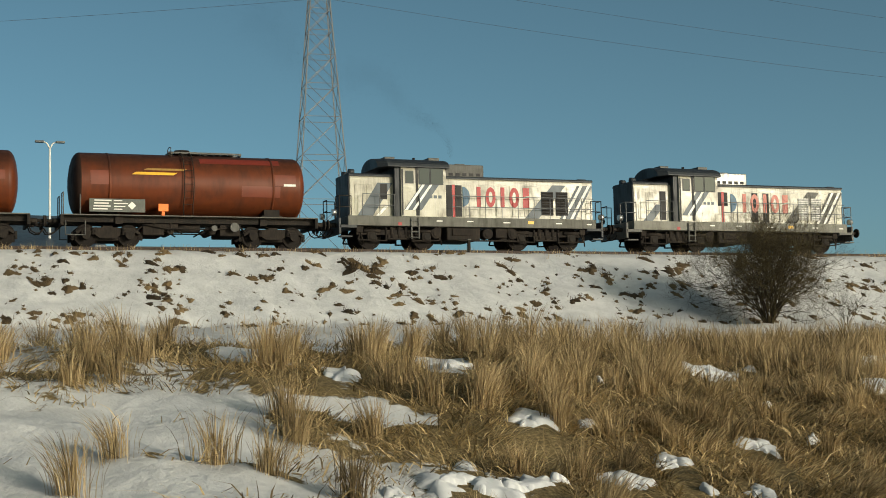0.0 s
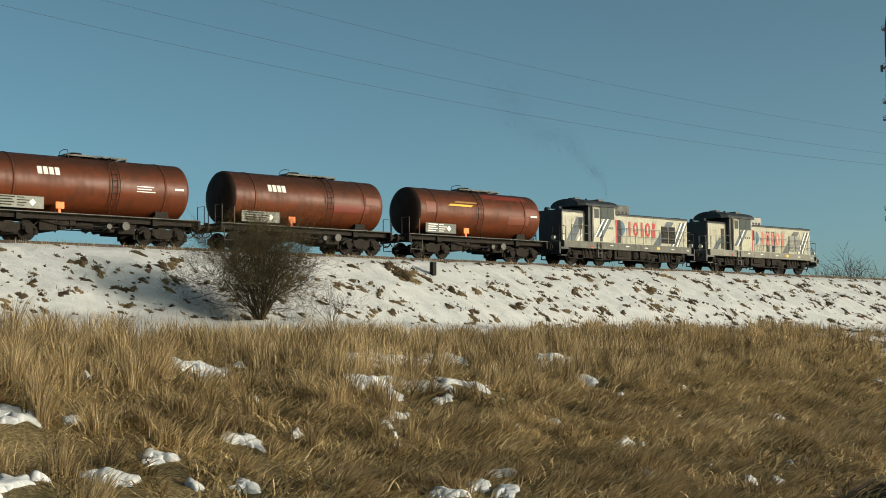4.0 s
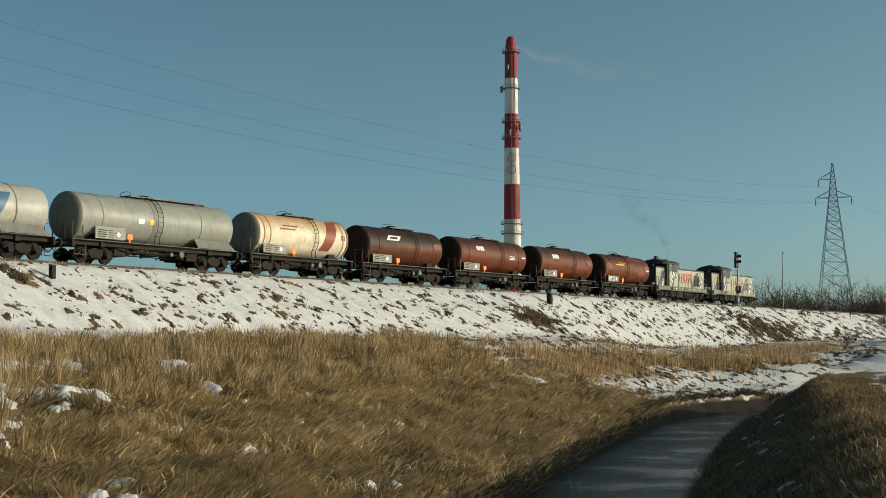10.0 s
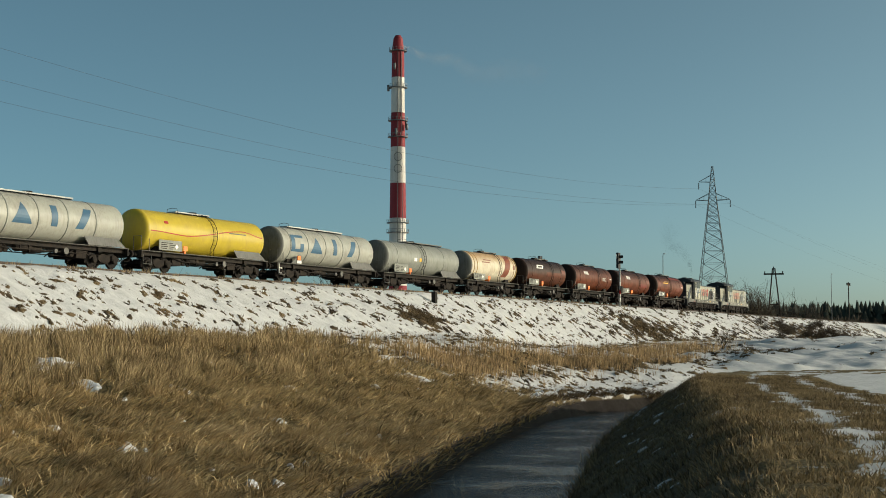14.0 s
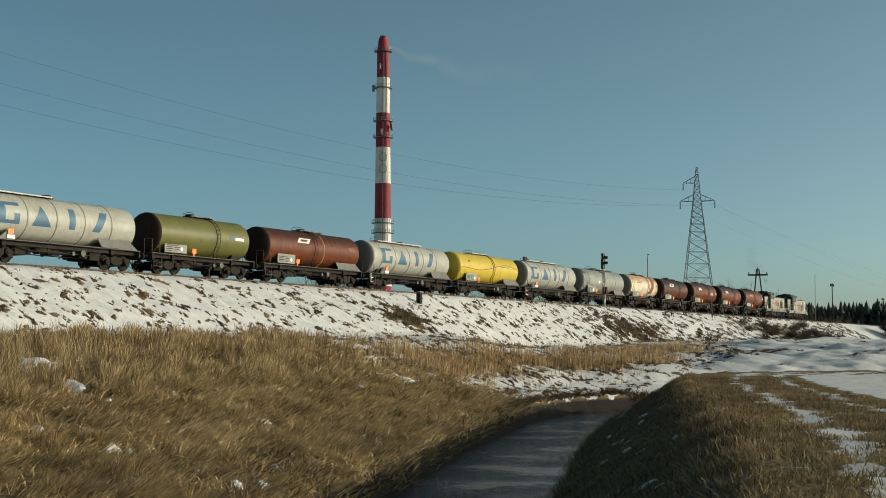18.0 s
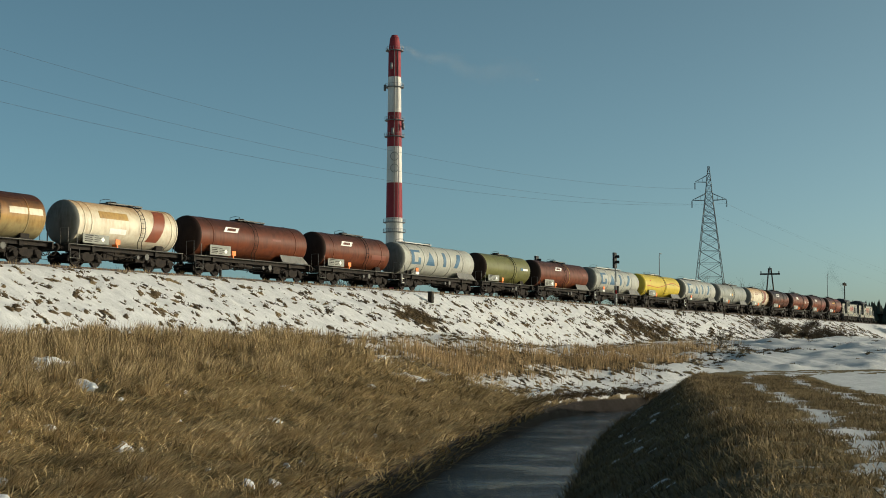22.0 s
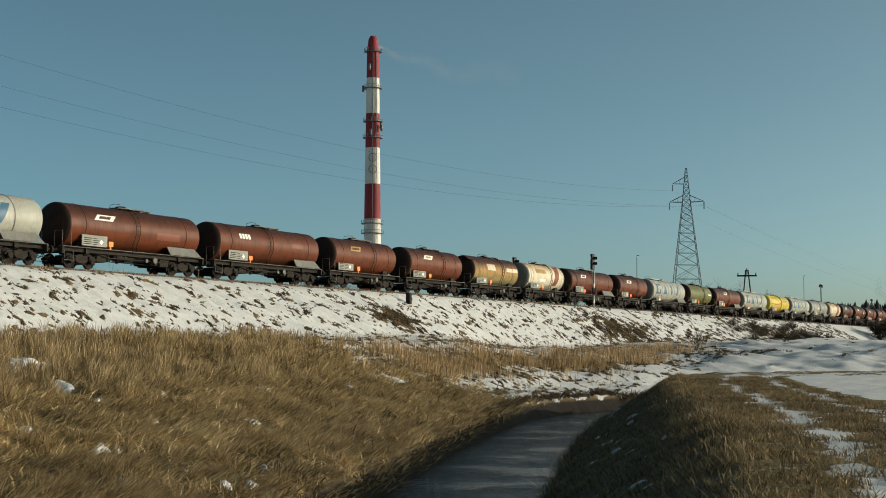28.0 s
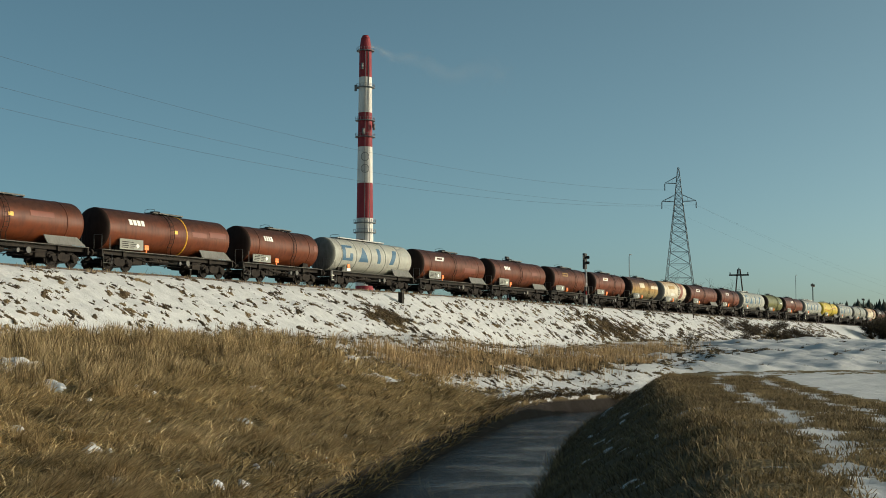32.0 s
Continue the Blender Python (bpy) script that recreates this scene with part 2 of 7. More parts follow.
def part(name, bm, mat, parent, label="", at=None):
    me = bm if isinstance(bm, bpy.types.Mesh) else mesh_of(name, bm, mat)
    ob = new(name, me)
    ob.parent = parent
    if at is not None:
        ob.location = at
    if label:
        ob["label"] = label
    return ob


def thing(name, label, category, group="", kind=""):
    return tagged(new(name), label, category, group, kind)


def solid(name, bm, mat, label, category, group="", kind=""):
    return tagged(new(name, mesh_of(name, bm, mat)), label, category, group, kind)


def B():
    return bmesh.new()

# ---- the ground: ditch, banks and railway embankment ----
TRACK_Y, RAIL_Z = 60.7, 8.1
DITCH = np.array([(-300, -79), (-120, -27.0), (-30, -4.4), (0, 6.2), (17, 11.7), (36, 18.2), (48.5, 22.9), (61, 27.2), (75, 31.6), (84, 33.2), (92, 32.2), (100, 28), (110, 18.5), (126, -3), (150, -44), (400, -420)], float)


def ditch_offset(x, y):
    """Signed distance from the ditch's middle line, positive on the track's side."""
    best, sign = np.full(x.shape, 1e9), np.ones(x.shape)
    for (ax, ay), (bx, by) in zip(DITCH[:-1], DITCH[1:]):
        dx, dy = bx - ax, by - ay
        t = np.clip(((x - ax) * dx + (y - ay) * dy) / (dx * dx + dy * dy), 0, 1)
        px, py = x - (ax + t * dx), y - (ay + t * dy)
        d = np.hypot(px, py)
        s = np.where(dx * py - dy * px >= 0, 1.0, -1.0)
        sign = np.where(d < best, s, sign)
        best = np.minimum(best, d)
    return best * sign


def bank_far(x, y):
    """Metres up the track-side bank from the water, stretched so that the crest lies at 18.5 everywhere."""
    edge = np.interp(x, DITCH[:10, 0], DITCH[:10, 1]) + 2.4
    crest = np.clip(0.78 * (50 - edge), 11.5, 18.5)
    return (ditch_offset(x, y) - 2.25) * 18.5 / crest


def smooth(a, b, v):
    t = np.clip((v - a) / (b - a), 0, 1)
    return t * t * (3 - 2 * t)


def wave(x, y, size, seed):
    """Cheap smooth unevenness, about -1 to 1."""
    r = np.random.RandomState(seed)
    out = np.zeros(x.shape)
    for k in range(7):
        a, f, p = r.uniform(0, 6.28), r.uniform(0.6, 1.7) / size, r.uniform(0, 6.28)
        out += np.sin((x * math.cos(a) + y * math.sin(a)) * f * 6.28 + p)
    return out / 3.5


def ground_z(x, y):
    x, y = np.asarray(x, float), np.asarray(y, float)
    d = ditch_offset(x, y)
    far = bank_far(x, y)
    near = -d - 2.25
    # track side: steep lip at the water, long bank, crest, shelf to the embankment's foot
    z_far = np.interp(far, [0, 0.12, 0.36, 0.9, 5, 12, 18.5, 24, 80], [-1.15, -0.62, -0.12, 0.06, 0.66, 2.25, 3.45, 3.6, 3.7])
    z_far = z_far + 0.75 * smooth(40, 51, y) * (1 - smooth(66, 76, y))
    z_far = z_far - 0.42 * smooth(12, 32, x) * smooth(6, 18.5, far) * (1 - smooth(21, 30, far))
    open_side = np.interp(d - 2.25, [0, 0.4, 5, 14, 40, 90], [-1.15, -0.4, 1.7, 2.6, 3.7, 4.5])
    z_far = z_far + (open_side - z_far) * smooth(92, 112, x)
    z_far = z_far + 0.20 * wave(x, y, 6.5, 8) * smooth(96, 110, x) * smooth(3, 8, far) * (1 - smooth(46, 50, y)) * (1 - smooth(230, 300, x))
    # camera side: slope, dyke top with a path, field
    z_near = np.interp(near, [0, 0.4, 3.6, 4.4, 9, 11, 16, 60], [-1.15, -0.75, 1.32, 1.66, 1.62, 1.55, 1.3, 1.1])
    z = np.where(far > 0, z_far, np.where(near > 0, z_near, -1.1 - 0.25 * np.minimum(1, np.minimum(-far, -near) / 1.5)))
    # railway embankment: its crown keeps one level under the rails
    rise = np.interp(y, [50.0, 51.0, 57.2, 58.0, 63.4, 64.2, 72, 90], [0, 0.045, 0.93, 1, 1, 0.93, 0, 0])
    sink = np.interp(y, [64.2, 72, 90], [0, -1.6, -2.6])
    z = z + np.where((y > 50) & (far > 0), (RAIL_Z - 0.27 - z) * rise + sink, 0)
    rough = 0.10 * wave(x, y, 2.6, 3) + 0.05 * wave(x, y, 0.9, 4)
    calm = np.where(np.abs(d) < 2.5, 0.15, 1.0) * np.where((y > 57) & (y < 65), 0.25, 1.0) * np.where(near > 4.8, 0.5, 1.0)
    return z + rough * calm + 0.25 * wave(x, y, 14, 5) * np.where((far > 6) & (y < 49), 1, 0.0) * 0.6


def axis(fine0, fine1, step, far0, far1):
    mid = np.arange(fine0, fine1 + step / 2, step)
    grow = step * 1.22 ** np.arange(1, 60)
    up, down = fine1 + np.cumsum(grow), fine0 - np.cumsum(grow)
    return np.concatenate([down[down > far0][::-1], mid, up[up < far1]])


gx, gy = axis(-6, 150, 0.42, -3500, 4500), axis(2, 66, 0.36, -3500, 4500)
GX, GY = np.meshgrid(gx, gy, indexing="ij")
GZ = ground_z(GX, GY)


def sheet_mesh(name, X, Y, Z):
    n, m = X.shape
    me = bpy.data.meshes.new(name)
    i = np.arange(n * m).reshape(n, m)
    q = np.stack([i[:-1, :-1], i[1:, :-1], i[1:, 1:], i[:-1, 1:]], -1).reshape(-1, 4)
    me.vertices.add(n * m)
    me.vertices.foreach_set("co", np.stack([X, Y, Z], -1).ravel().astype(np.float32))
    me.loops.add(q.size)
    me.polygons.add(len(q))
    me.loops.foreach_set("vertex_index", q.ravel().astype(np.int32))
    me.polygons.foreach_set("loop_start", np.arange(0, q.size, 4, dtype=np.int32))
    me.polygons.foreach_set("loop_total", np.full(len(q), 4, dtype=np.int32))
    me.polygons.foreach_set("use_smooth", np.ones(len(q), dtype=bool))
    me.update(calc_edges=True)
    return me


# sheets of snow lying open between the tussocks: x, y, width, depth
DRIFTS = [(2.1, 21.8, 3.7, 4.0), (4.4, 23.8, 3.2, 2.2), (2.3, 19.3, 3.0, 1.8), (4.4, 19.1, 2.4, 1.3), (7.5, 24.0, 2.6, 1.1), (4.1, 21.6, 2.4, 2.4), (0.2, 24.5, 2.5, 2.0), (10.9, 28.5, 1.1, 3.0), (9.0, 31.4, 2.2, 3.2),
          (12.1, 34.0, 1.3, 3.2), (6.6, 29.2, 1.0, 2.4), (18.7, 30.6, 1.4, 2.0), (28.9, 35.5, 3.2, 3.0), (32.6, 36.8, 1.6, 2.6), (24.2, 28.6, 2.4, 2.2), (40.2, 38.9, 1.8, 2.4), (35.0, 32.6, 1.2, 1.8)]


def drift(x, y):
    """Share of open snow, 1 inside a sheet, with ragged borders."""
    best = np.zeros(np.shape(x))
    rag = 0.22 * wave(x, y, 1.1, 81) + 0.12 * wave(x, y, 0.45, 82)
    for cx, cy, w, d in DRIFTS:
        b = math.atan2(cx, cy)
        u, v = (x - cx) * math.cos(b) - (y - cy) * math.sin(b), (x - cx) * math.sin(b) + (y - cy) * math.cos(b)
        best = np.maximum(best, 1 - smooth(0.82, 1.18, np.hypot(u / (w * 0.55), v / (d * 0.55)) + rag))
    return best


def snow_share(x, y):
    """How much of the ground lies under snow, 0 to 1."""
    d = ditch_offset(x, y)
    far, near = bank_far(x, y), -d - 2.25
    bank = 0.95                                                    # embankment and fields
    grassy = 0.10 + 0.12 * wave(x, y, 9, 11)                        # long bank of dead grass
    grassy = grassy + (0.46 + 0.18 * (1 - smooth(5, 8, x)) * (1 - smooth(9, 13, far))) * (1 - smooth(6.5, 12.5, x + 0.25 * far + 1.5 * wave(x, y, 5, 16))) * smooth(0.5, 3, far)
    low = 0.72 + 0.2 * smooth(94, 108, x) + 0.10 * wave(x, y, 8, 12)                           # snowy low bank past the bend
    grassy = np.where(far < 1.2, 0.0, grassy)
    t = smooth(69, 81, x + 0.32 * far + 2.5 * wave(x, y, 5, 17)) * smooth(-0.3, 0.6, far)
    out = grassy * (1 - t) + low * t
    s = smooth(19.5, 22.5, far + 0.8 * wave(x, y, 6, 13))
    out = out * (1 - s) + bank * s
    reed = np.exp(-((far - 12.5 - 1.8 * wave(x, y, 12, 18)) / 3.2) ** 2) * smooth(72, 84, x) * (1 - smooth(100, 114, x))
    out = out * (1 - 0.85 * reed)
    out = np.maximum(out, 0.97 * drift(x, y)) * smooth(0.25, 0.8, far)
    path = 0.26 + 0.2 * wave(x, y, 4, 14)
    for off in (6.45, 8.5):
        path = path + (0.75 + 0.45 * wave(x, y, 2.6, 20)) * np.exp(-((near - off - 0.016 * (x - 38) - 0.2 * wave(x, y, 9, 15)) / (0.30 + 0.12 * wave(x, y, 4, 19))) ** 2)
    path = np.where(near > 10.4, 0.93, path)
    path = np.where(near < 4.0, 0.22 + 0.14 * wave(x, y, 1.6, 27), path)
    return np.clip(np.where(near > 0, path, np.where(far > 0, out, 0.0)), 0, 1)


ground_me = sheet_mesh("ground", GX, GY, GZ)
att = ground_me.attributes.new("snow", "FLOAT", "POINT")
att.data.foreach_set("value", snow_share(GX, GY).ravel().astype(np.float32))
# ditch slope turned from the sun: its shade is put into the turf colour
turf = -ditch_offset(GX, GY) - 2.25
att = ground_me.attributes.new("shaded_turf", "FLOAT", "POINT")
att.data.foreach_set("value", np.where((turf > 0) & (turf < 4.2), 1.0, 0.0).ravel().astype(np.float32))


def ground_build(nt, b):
    pos = nt.nodes.new("ShaderNodeNewGeometry").outputs["Position"]
    share = nt.nodes.new("ShaderNodeAttribute")
    share.attribute_name = "snow"
    patch = noise_node(nt, 0.85, 5, 0.62, pos)
    small = noise_node(nt, 4.5, 4, 0.6, pos)
    field = math_node(nt, "ADD", math_node(nt, "MULTIPLY", patch.outputs[0], 0.75), math_node(nt, "MULTIPLY", small.outputs[0], 0.25))
    # the field lies round 0.5; compare with the share of snow
    level = math_node(nt, "ADD", math_node(nt, "MULTIPLY", share.outputs["Fac"], 0.52), 0.235)
    edge = math_node(nt, "MULTIPLY", math_node(nt, "SUBTRACT", level, field), 22.0)
    snow = nt.nodes.new("ShaderNodeClamp")
    link(nt, math_node(nt, "ADD", edge, 0.5), snow.inputs["Value"])
    snow = snow.outputs[0]
    straw = noise_node(nt, 14.0, 4, 0.7, pos, (1, 1, 0.3))
    earth = ramp_node(nt, straw.outputs[0], [(0.25, (0.04, 0.030, 0.015)), (0.5, (0.16, 0.118, 0.055)), (0.75, (0.42, 0.32, 0.16))])
    white = ramp_node(nt, noise_node(nt, 1.6, 4, 0.6, pos).outputs[0], [(0.3, (0.50, 0.50, 0.496)), (0.7, (0.625, 0.623, 0.613))])
    # wet mud along the water line
    sep = nt.nodes.new("ShaderNodeSeparateXYZ")
    link(nt, pos, sep.inputs[0])
    wet = ramp_node(nt, math_node(nt, "ADD", math_node(nt, "MULTIPLY", sep.outputs["Z"], 0.65), 0.78), [(0.58, (1, 1, 1)), (0.78, (0, 0, 0))])
    soil = mix_node(nt, wet.outputs[0], earth.outputs[0], (0.014, 0.010, 0.007))
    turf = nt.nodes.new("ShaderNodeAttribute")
    turf.attribute_name = "shaded_turf"
    # deeper soil tone that carries the slope's shade
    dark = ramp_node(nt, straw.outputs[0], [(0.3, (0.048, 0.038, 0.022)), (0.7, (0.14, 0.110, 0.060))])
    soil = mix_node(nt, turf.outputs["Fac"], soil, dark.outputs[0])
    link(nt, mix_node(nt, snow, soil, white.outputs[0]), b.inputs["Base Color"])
    b.inputs["Roughness"].default_value = 0.8
    b.inputs["Specular IOR Level"].default_value = 0.15
    h = math_node(nt, "ADD", math_node(nt, "MULTIPLY", snow, 1.0), math_node(nt, "MULTIPLY", noise_node(nt, 9.0, 5, 0.65, pos).outputs[0], 0.8))
    h = math_node(nt, "ADD", h, math_node(nt, "MULTIPLY", noise_node(nt, 2.4, 4, 0.6, pos, (1.0, 0.7, 1.0)).outputs[0], 2.2))
    bump_node(nt, b, h, 0.5, 0.07)


M["ground"] = material("snowy_ground", ground_build)
ground_me.materials.append(M["ground"])
ground = tagged(new("ground", ground_me), "snow-patched ground with dead brown grass", "ground", kind="structure")


def water_build(nt, b):
    pos = nt.nodes.new("ShaderNodeNewGeometry").outputs["Position"]
    ice = noise_node(nt, 0.35, 4, 0.6, pos, (1, 2.2, 1))
    c = ramp_node(nt, ice.outputs[0], [(0.35, (0.006, 0.009, 0.011)), (0.7, (0.010, 0.015, 0.019))])
    link(nt, c.outputs[0], b.inputs["Base Color"])
    r = ramp_node(nt, ice.outputs[0], [(0.4, (0.02, 0.02, 0.02)), (0.62, (0.04, 0.04, 0.04))])
    link(nt, r.outputs[0], b.inputs["Roughness"])
    b.inputs["IOR"].default_value = 1.33
    swell = noise_node(nt, 2.2, 3, 0.6, pos, (1.0, 1.7, 1.0))
    chop = noise_node(nt, 9.0, 3, 0.6, pos, (1.0, 1.6, 1.0))
    calm = ramp_node(nt, noise_node(nt, 0.28, 3, 0.6, pos).outputs[0], [(0.36, (0.22, 0.22, 0.22)), (0.56, (1, 1, 1))])
    rough_water = math_node(nt, "ADD", math_node(nt, "MULTIPLY", swell.outputs[0], 1.0), math_node(nt, "MULTIPLY", chop.outputs[0], 0.45))
    bump_node(nt, b, math_node(nt, "MULTIPLY", rough_water, calm.outputs[0]), 1.0, 0.12)


M["water"] = material("ditch_water", water_build)
wx = np.linspace(-60, 125, 111)
wy = np.interp(wx, DITCH[:, 0], DITCH[:, 1])
WX, WK = np.meshgrid(wx, np.linspace(-3.0, 3.0, 5), indexing="ij")
water_me = sheet_mesh("water", WX, np.interp(WX, DITCH[:, 0], DITCH[:, 1]) + WK, np.full(WX.shape, -1.0))
water_me.materials.append(M["water"])
tagged(new("water", water_me), "dark rippled water in the drainage ditch", "water", kind="structure")

# the line: rails, sleepers under drifted snow
bm = B()
for side in (-0.7535, 0.7535):
    y = TRACK_Y + side
    box(bm, -340, 640, y - 0.036, y + 0.036, RAIL_Z - 0.045, RAIL_Z)
    box(bm, -340, 640, y - 0.009, y + 0.009, RAIL_Z - 0.15, RAIL_Z - 0.045)
    box(bm, -340, 640, y - 0.065, y + 0.065, RAIL_Z - 0.17, RAIL_Z - 0.15)
rails = solid("rails", bm, M["rail"], "pair of rusty steel rails on the embankment", "rails", kind="structure")

# ---- the train ----
SEG = 28


def wheelset_mesh(name, r):
    bm = B()
    for s in (-1, 1):
        prof = [(-0.02, 0.0), (-0.02, 0.09), (0.02, 0.11), (0.02, r - 0.08), (-0.01, r - 0.075), (-0.01, r), (0.10, r), (0.105, r + 0.028), (0.135, r + 0.028), (0.135, r - 0.07), (0.08, r - 0.08), (0.08, 0.11), (0.14, 0.1), (0.14, 0.0)]
        rings = []
        for y, rad in prof:
            yy = s * (0.83 - y)
            if rad < 1e-4:
                rings.append([bm.verts.new((0, yy, 0))])
            else:
                rings.append([bm.verts.new((rad * math.cos(2 * math.pi * i / 20), yy, rad * math.sin(2 * math.pi * i / 20))) for i in range(20)])
        for a, b in zip(rings[:-1], rings[1:]):
            for i in range(20):
                q = [a[i % len(a)], a[(i + 1) % len(a)], b[(i + 1) % len(b)], b[i % len(b)]]
                q = [v for k, v in enumerate(q) if v not in q[:k]]
                bm.faces.new(q)
    tube(bm, (0, -0.95, 0), (0, 0.95, 0), 0.075, 10)
    return mesh_of(name, bm, M["wheel"])


WHEEL_R, LOCO_R = 0.46, 0.55
wagon_wheels, loco_wheels = wheelset_mesh("wheelset", WHEEL_R), wheelset_mesh("wheelset", LOCO_R)


def bogie_meshes():
    """Side frame with axle boxes and springs, and the bolster of a freight bogie."""
    out = {}
    bm = B()
    # pressed side frame: deep in the middle, arched over the axle boxes
    top = [(-1.30, 0.62), (-1.05, 0.78), (-0.45, 0.80), (0.45, 0.80), (1.05, 0.78), (1.30, 0.62)]
    low = [(-1.30, 0.50), (-1.10, 0.60), (-0.65, 0.58), (-0.32, 0.34), (0.32, 0.34), (0.65, 0.58), (1.10, 0.60), (1.30, 0.50)]
    ring = top + low[::-1]
    a = [bm.verts.new((x, -0.05, z)) for x, z in ring]
    b = [bm.verts.new((x, 0.05, z)) for x, z in ring]
    bm.faces.new(a)
    bm.faces.new(b[::-1])
    for i in range(len(ring)):
        j = (i + 1) % len(ring)
        bm.faces.new((a[i], b[i], b[j], a[j]))
    out["side_frame"] = mesh_of("side_frame", bm, M["gear"])
    bm = B()
    tube(bm, (0, -0.10, 0.46), (0, 0.13, 0.46), 0.17, 12)
    box(bm, -0.2, 0.2, -0.08, 0.08, 0.44, 0.64, 0.02)
    out["axle_box"] = mesh_of("axle_box", bm, M["gear"])
    bm = B()
    for k in range(5):
        tube(bm, (0, 0, 0.50 + k * 0.055), (0, 0, 0.53 + k * 0.055), 0.085, 8)
    tube(bm, (0, 0, 0.48), (0, 0, 0.78), 0.05, 6)
    out["spring"] = mesh_of("spring", bm, M["gear"])
    bm = B()
    box(bm, -0.22, 0.22, -0.95, 0.95, 0.55, 0.88, 0.03)
    box(bm, -0.48, 0.48, -0.82, 0.82, 0.26, 0.56, 0.03)
    out["bolster"] = mesh_of("bolster", bm, M["steel_dark"])
    bm = B()
    box(bm, -0.05, 0.05, -0.05, 0.05, 0.28, 0.62, 0.01)
    out["brake_block"] = mesh_of("brake_block", bm, M["steel_dark"])
    bm = B()
    box(bm, -0.06, 0.06, -0.95, 0.95, 0.52, 0.64)
    out["end_beam"] = mesh_of("end_beam", bm, M["steel_dark"])
    return out


BOGIE = bogie_meshes()
ROLLING = {"wagon_front": [], "wagon_rear": [], "loco_front": [], "loco_rear": []}


def bogie(parent, x, half=0.9):
    g = new("bogie", BOGIE["bolster"])
    g.parent, g.location = parent, (x, 0, 0)
    for s in (-1, 1):
        part("side_frame", BOGIE["side_frame"], None, g, at=(0, s * 1.0, 0))
        for e in (-1, 1):
            part("axle_box", BOGIE["axle_box"], None, g, at=(e * half, s * 1.06, 0))
            part("spring", BOGIE["spring"], None, g, at=(e * (half - 0.28), s * 1.08, 0))
            part("brake_block", BOGIE["brake_block"], None, g, at=(e * (half + 0.52), s * 0.76, 0))
    for e in (-1, 1):
        part("end_beam", BOGIE["end_beam"], None, g, at=(e * 1.28, 0, 0))
    for e, key in ((1, "wagon_front"), (-1, "wagon_rear")):
        w = part("wheelset", wagon_wheels, None, g, at=(e * half, 0, WHEEL_R))
        ROLLING[key].append(w)
    return g


def buffer_mesh():
    bm = B()
    tube(bm, (0, 0, 0), (0.32, 0, 0), 0.11, 12)
    tube(bm, (0.32, 0, 0), (0.56, 0, 0), 0.075, 12)
    tube(bm, (0.56, 0, 0), (0.62, 0, 0), 0.23, 16)
    return mesh_of("buffer", bm, M["steel_dark"])


BUFFER = buffer_mesh()


def coupler_meshes():
    bm = B()
    path_tube(bm, [(0, 0, 1.0), (0.25, 0, 1.0), (0.45, 0, 0.9), (0.6, 0, 0.98)], 0.05)
    hook = mesh_of("coupling", bm, M["steel_dark"])
    bm = B()
    path_tube(bm, [(0.0, 0, 0.95), (0.12, 0, 0.68), (0.3, 0, 0.58), (0.5, 0, 0.6), (0.62, 0, 0.8)], 0.028)
    return hook, mesh_of("brake_hose", bm, M["steel_dark"])


COUPLER, HOSE = coupler_meshes()
shared_parts = {}


def shared(key, build):
    if key not in shared_parts:
        shared_parts[key] = build()
    return shared_parts[key]


def end_gear(parent, half):
    for s in (-1, 1):
        for y in (-0.875, 0.875):
            o = part("buffer", BUFFER, None, parent, at=(s * (half - 0.62), y, 1.05))
            o.rotation_euler = (0, 0, 0 if s > 0 else math.pi)
        o = part("coupling", COUPLER, None, parent, at=(s * (half - 0.62), 0, 0))
        o.rotation_euler = (0, 0, 0 if s > 0 else math.pi)
        for y in (-0.35, 0.35):
            h = part("brake_hose", HOSE, None, parent, at=(s * (half - 0.62), y, 0))
            h.rotation_euler = (0, 0, 0 if s > 0 else math.pi)


def curved_plate(bm, x0, x1, a0, a1, r, zc, thick=0.014, nx=1, na=8, slant=0.0):
    """A patch lying on the tank's side that faces the camera; angles in degrees up from level. slant shifts its top along x."""
    grid = []
    na = max(na, int(abs(a1 - a0) / 3.0))
    for k in range(na + 1):
        u = k / na
        a = radians(a0 + (a1 - a0) * u)
        row = []
        for i in range(nx + 1):
            x = x0 + (x1 - x0) * i / nx + slant * u
            row.append([bm.verts.new((x, -(r + h) * math.cos(a), zc + (r + h) * math.sin(a))) for h in (0.002, thick)])
        grid.append(row)
    for k in range(na):
        for i in range(nx):
            p, q, s, t = grid[k][i], grid[k][i + 1], grid[k + 1][i + 1], grid[k + 1][i]
            bm.faces.new((p[1], q[1], s[1], t[1]))
            if i == 0:
                bm.faces.new((p[0], p[1], t[1], t[0]))
            if i == nx - 1:
                bm.faces.new((q[1], q[0], s[0], s[1]))
            if k == 0:
                bm.faces.new((p[0], q[0], q[1], p[1]))
            if k == na - 1:
                bm.faces.new((t[1], s[1], s[0], t[0]))
    return bm


def curved_wedge(bm, x0, wide, a0, a1, r, zc, na=8):
    """A plain triangle lying on the tank's side."""
    rows = []
    for k in range(na + 1):
        u = k / na
        a = radians(a0 + (a1 - a0) * u)
        rows.append([bm.verts.new((x0 + wide * q, -(r + 0.012) * math.cos(a), zc + (r + 0.012) * math.sin(a))) for q in (0.5 * u, 1 - 0.5 * u + 0.001)])
    for p, q in zip(rows[:-1], rows[1:]):
        bm.faces.new((p[0], p[1], q[1], q[0]))
    return bm


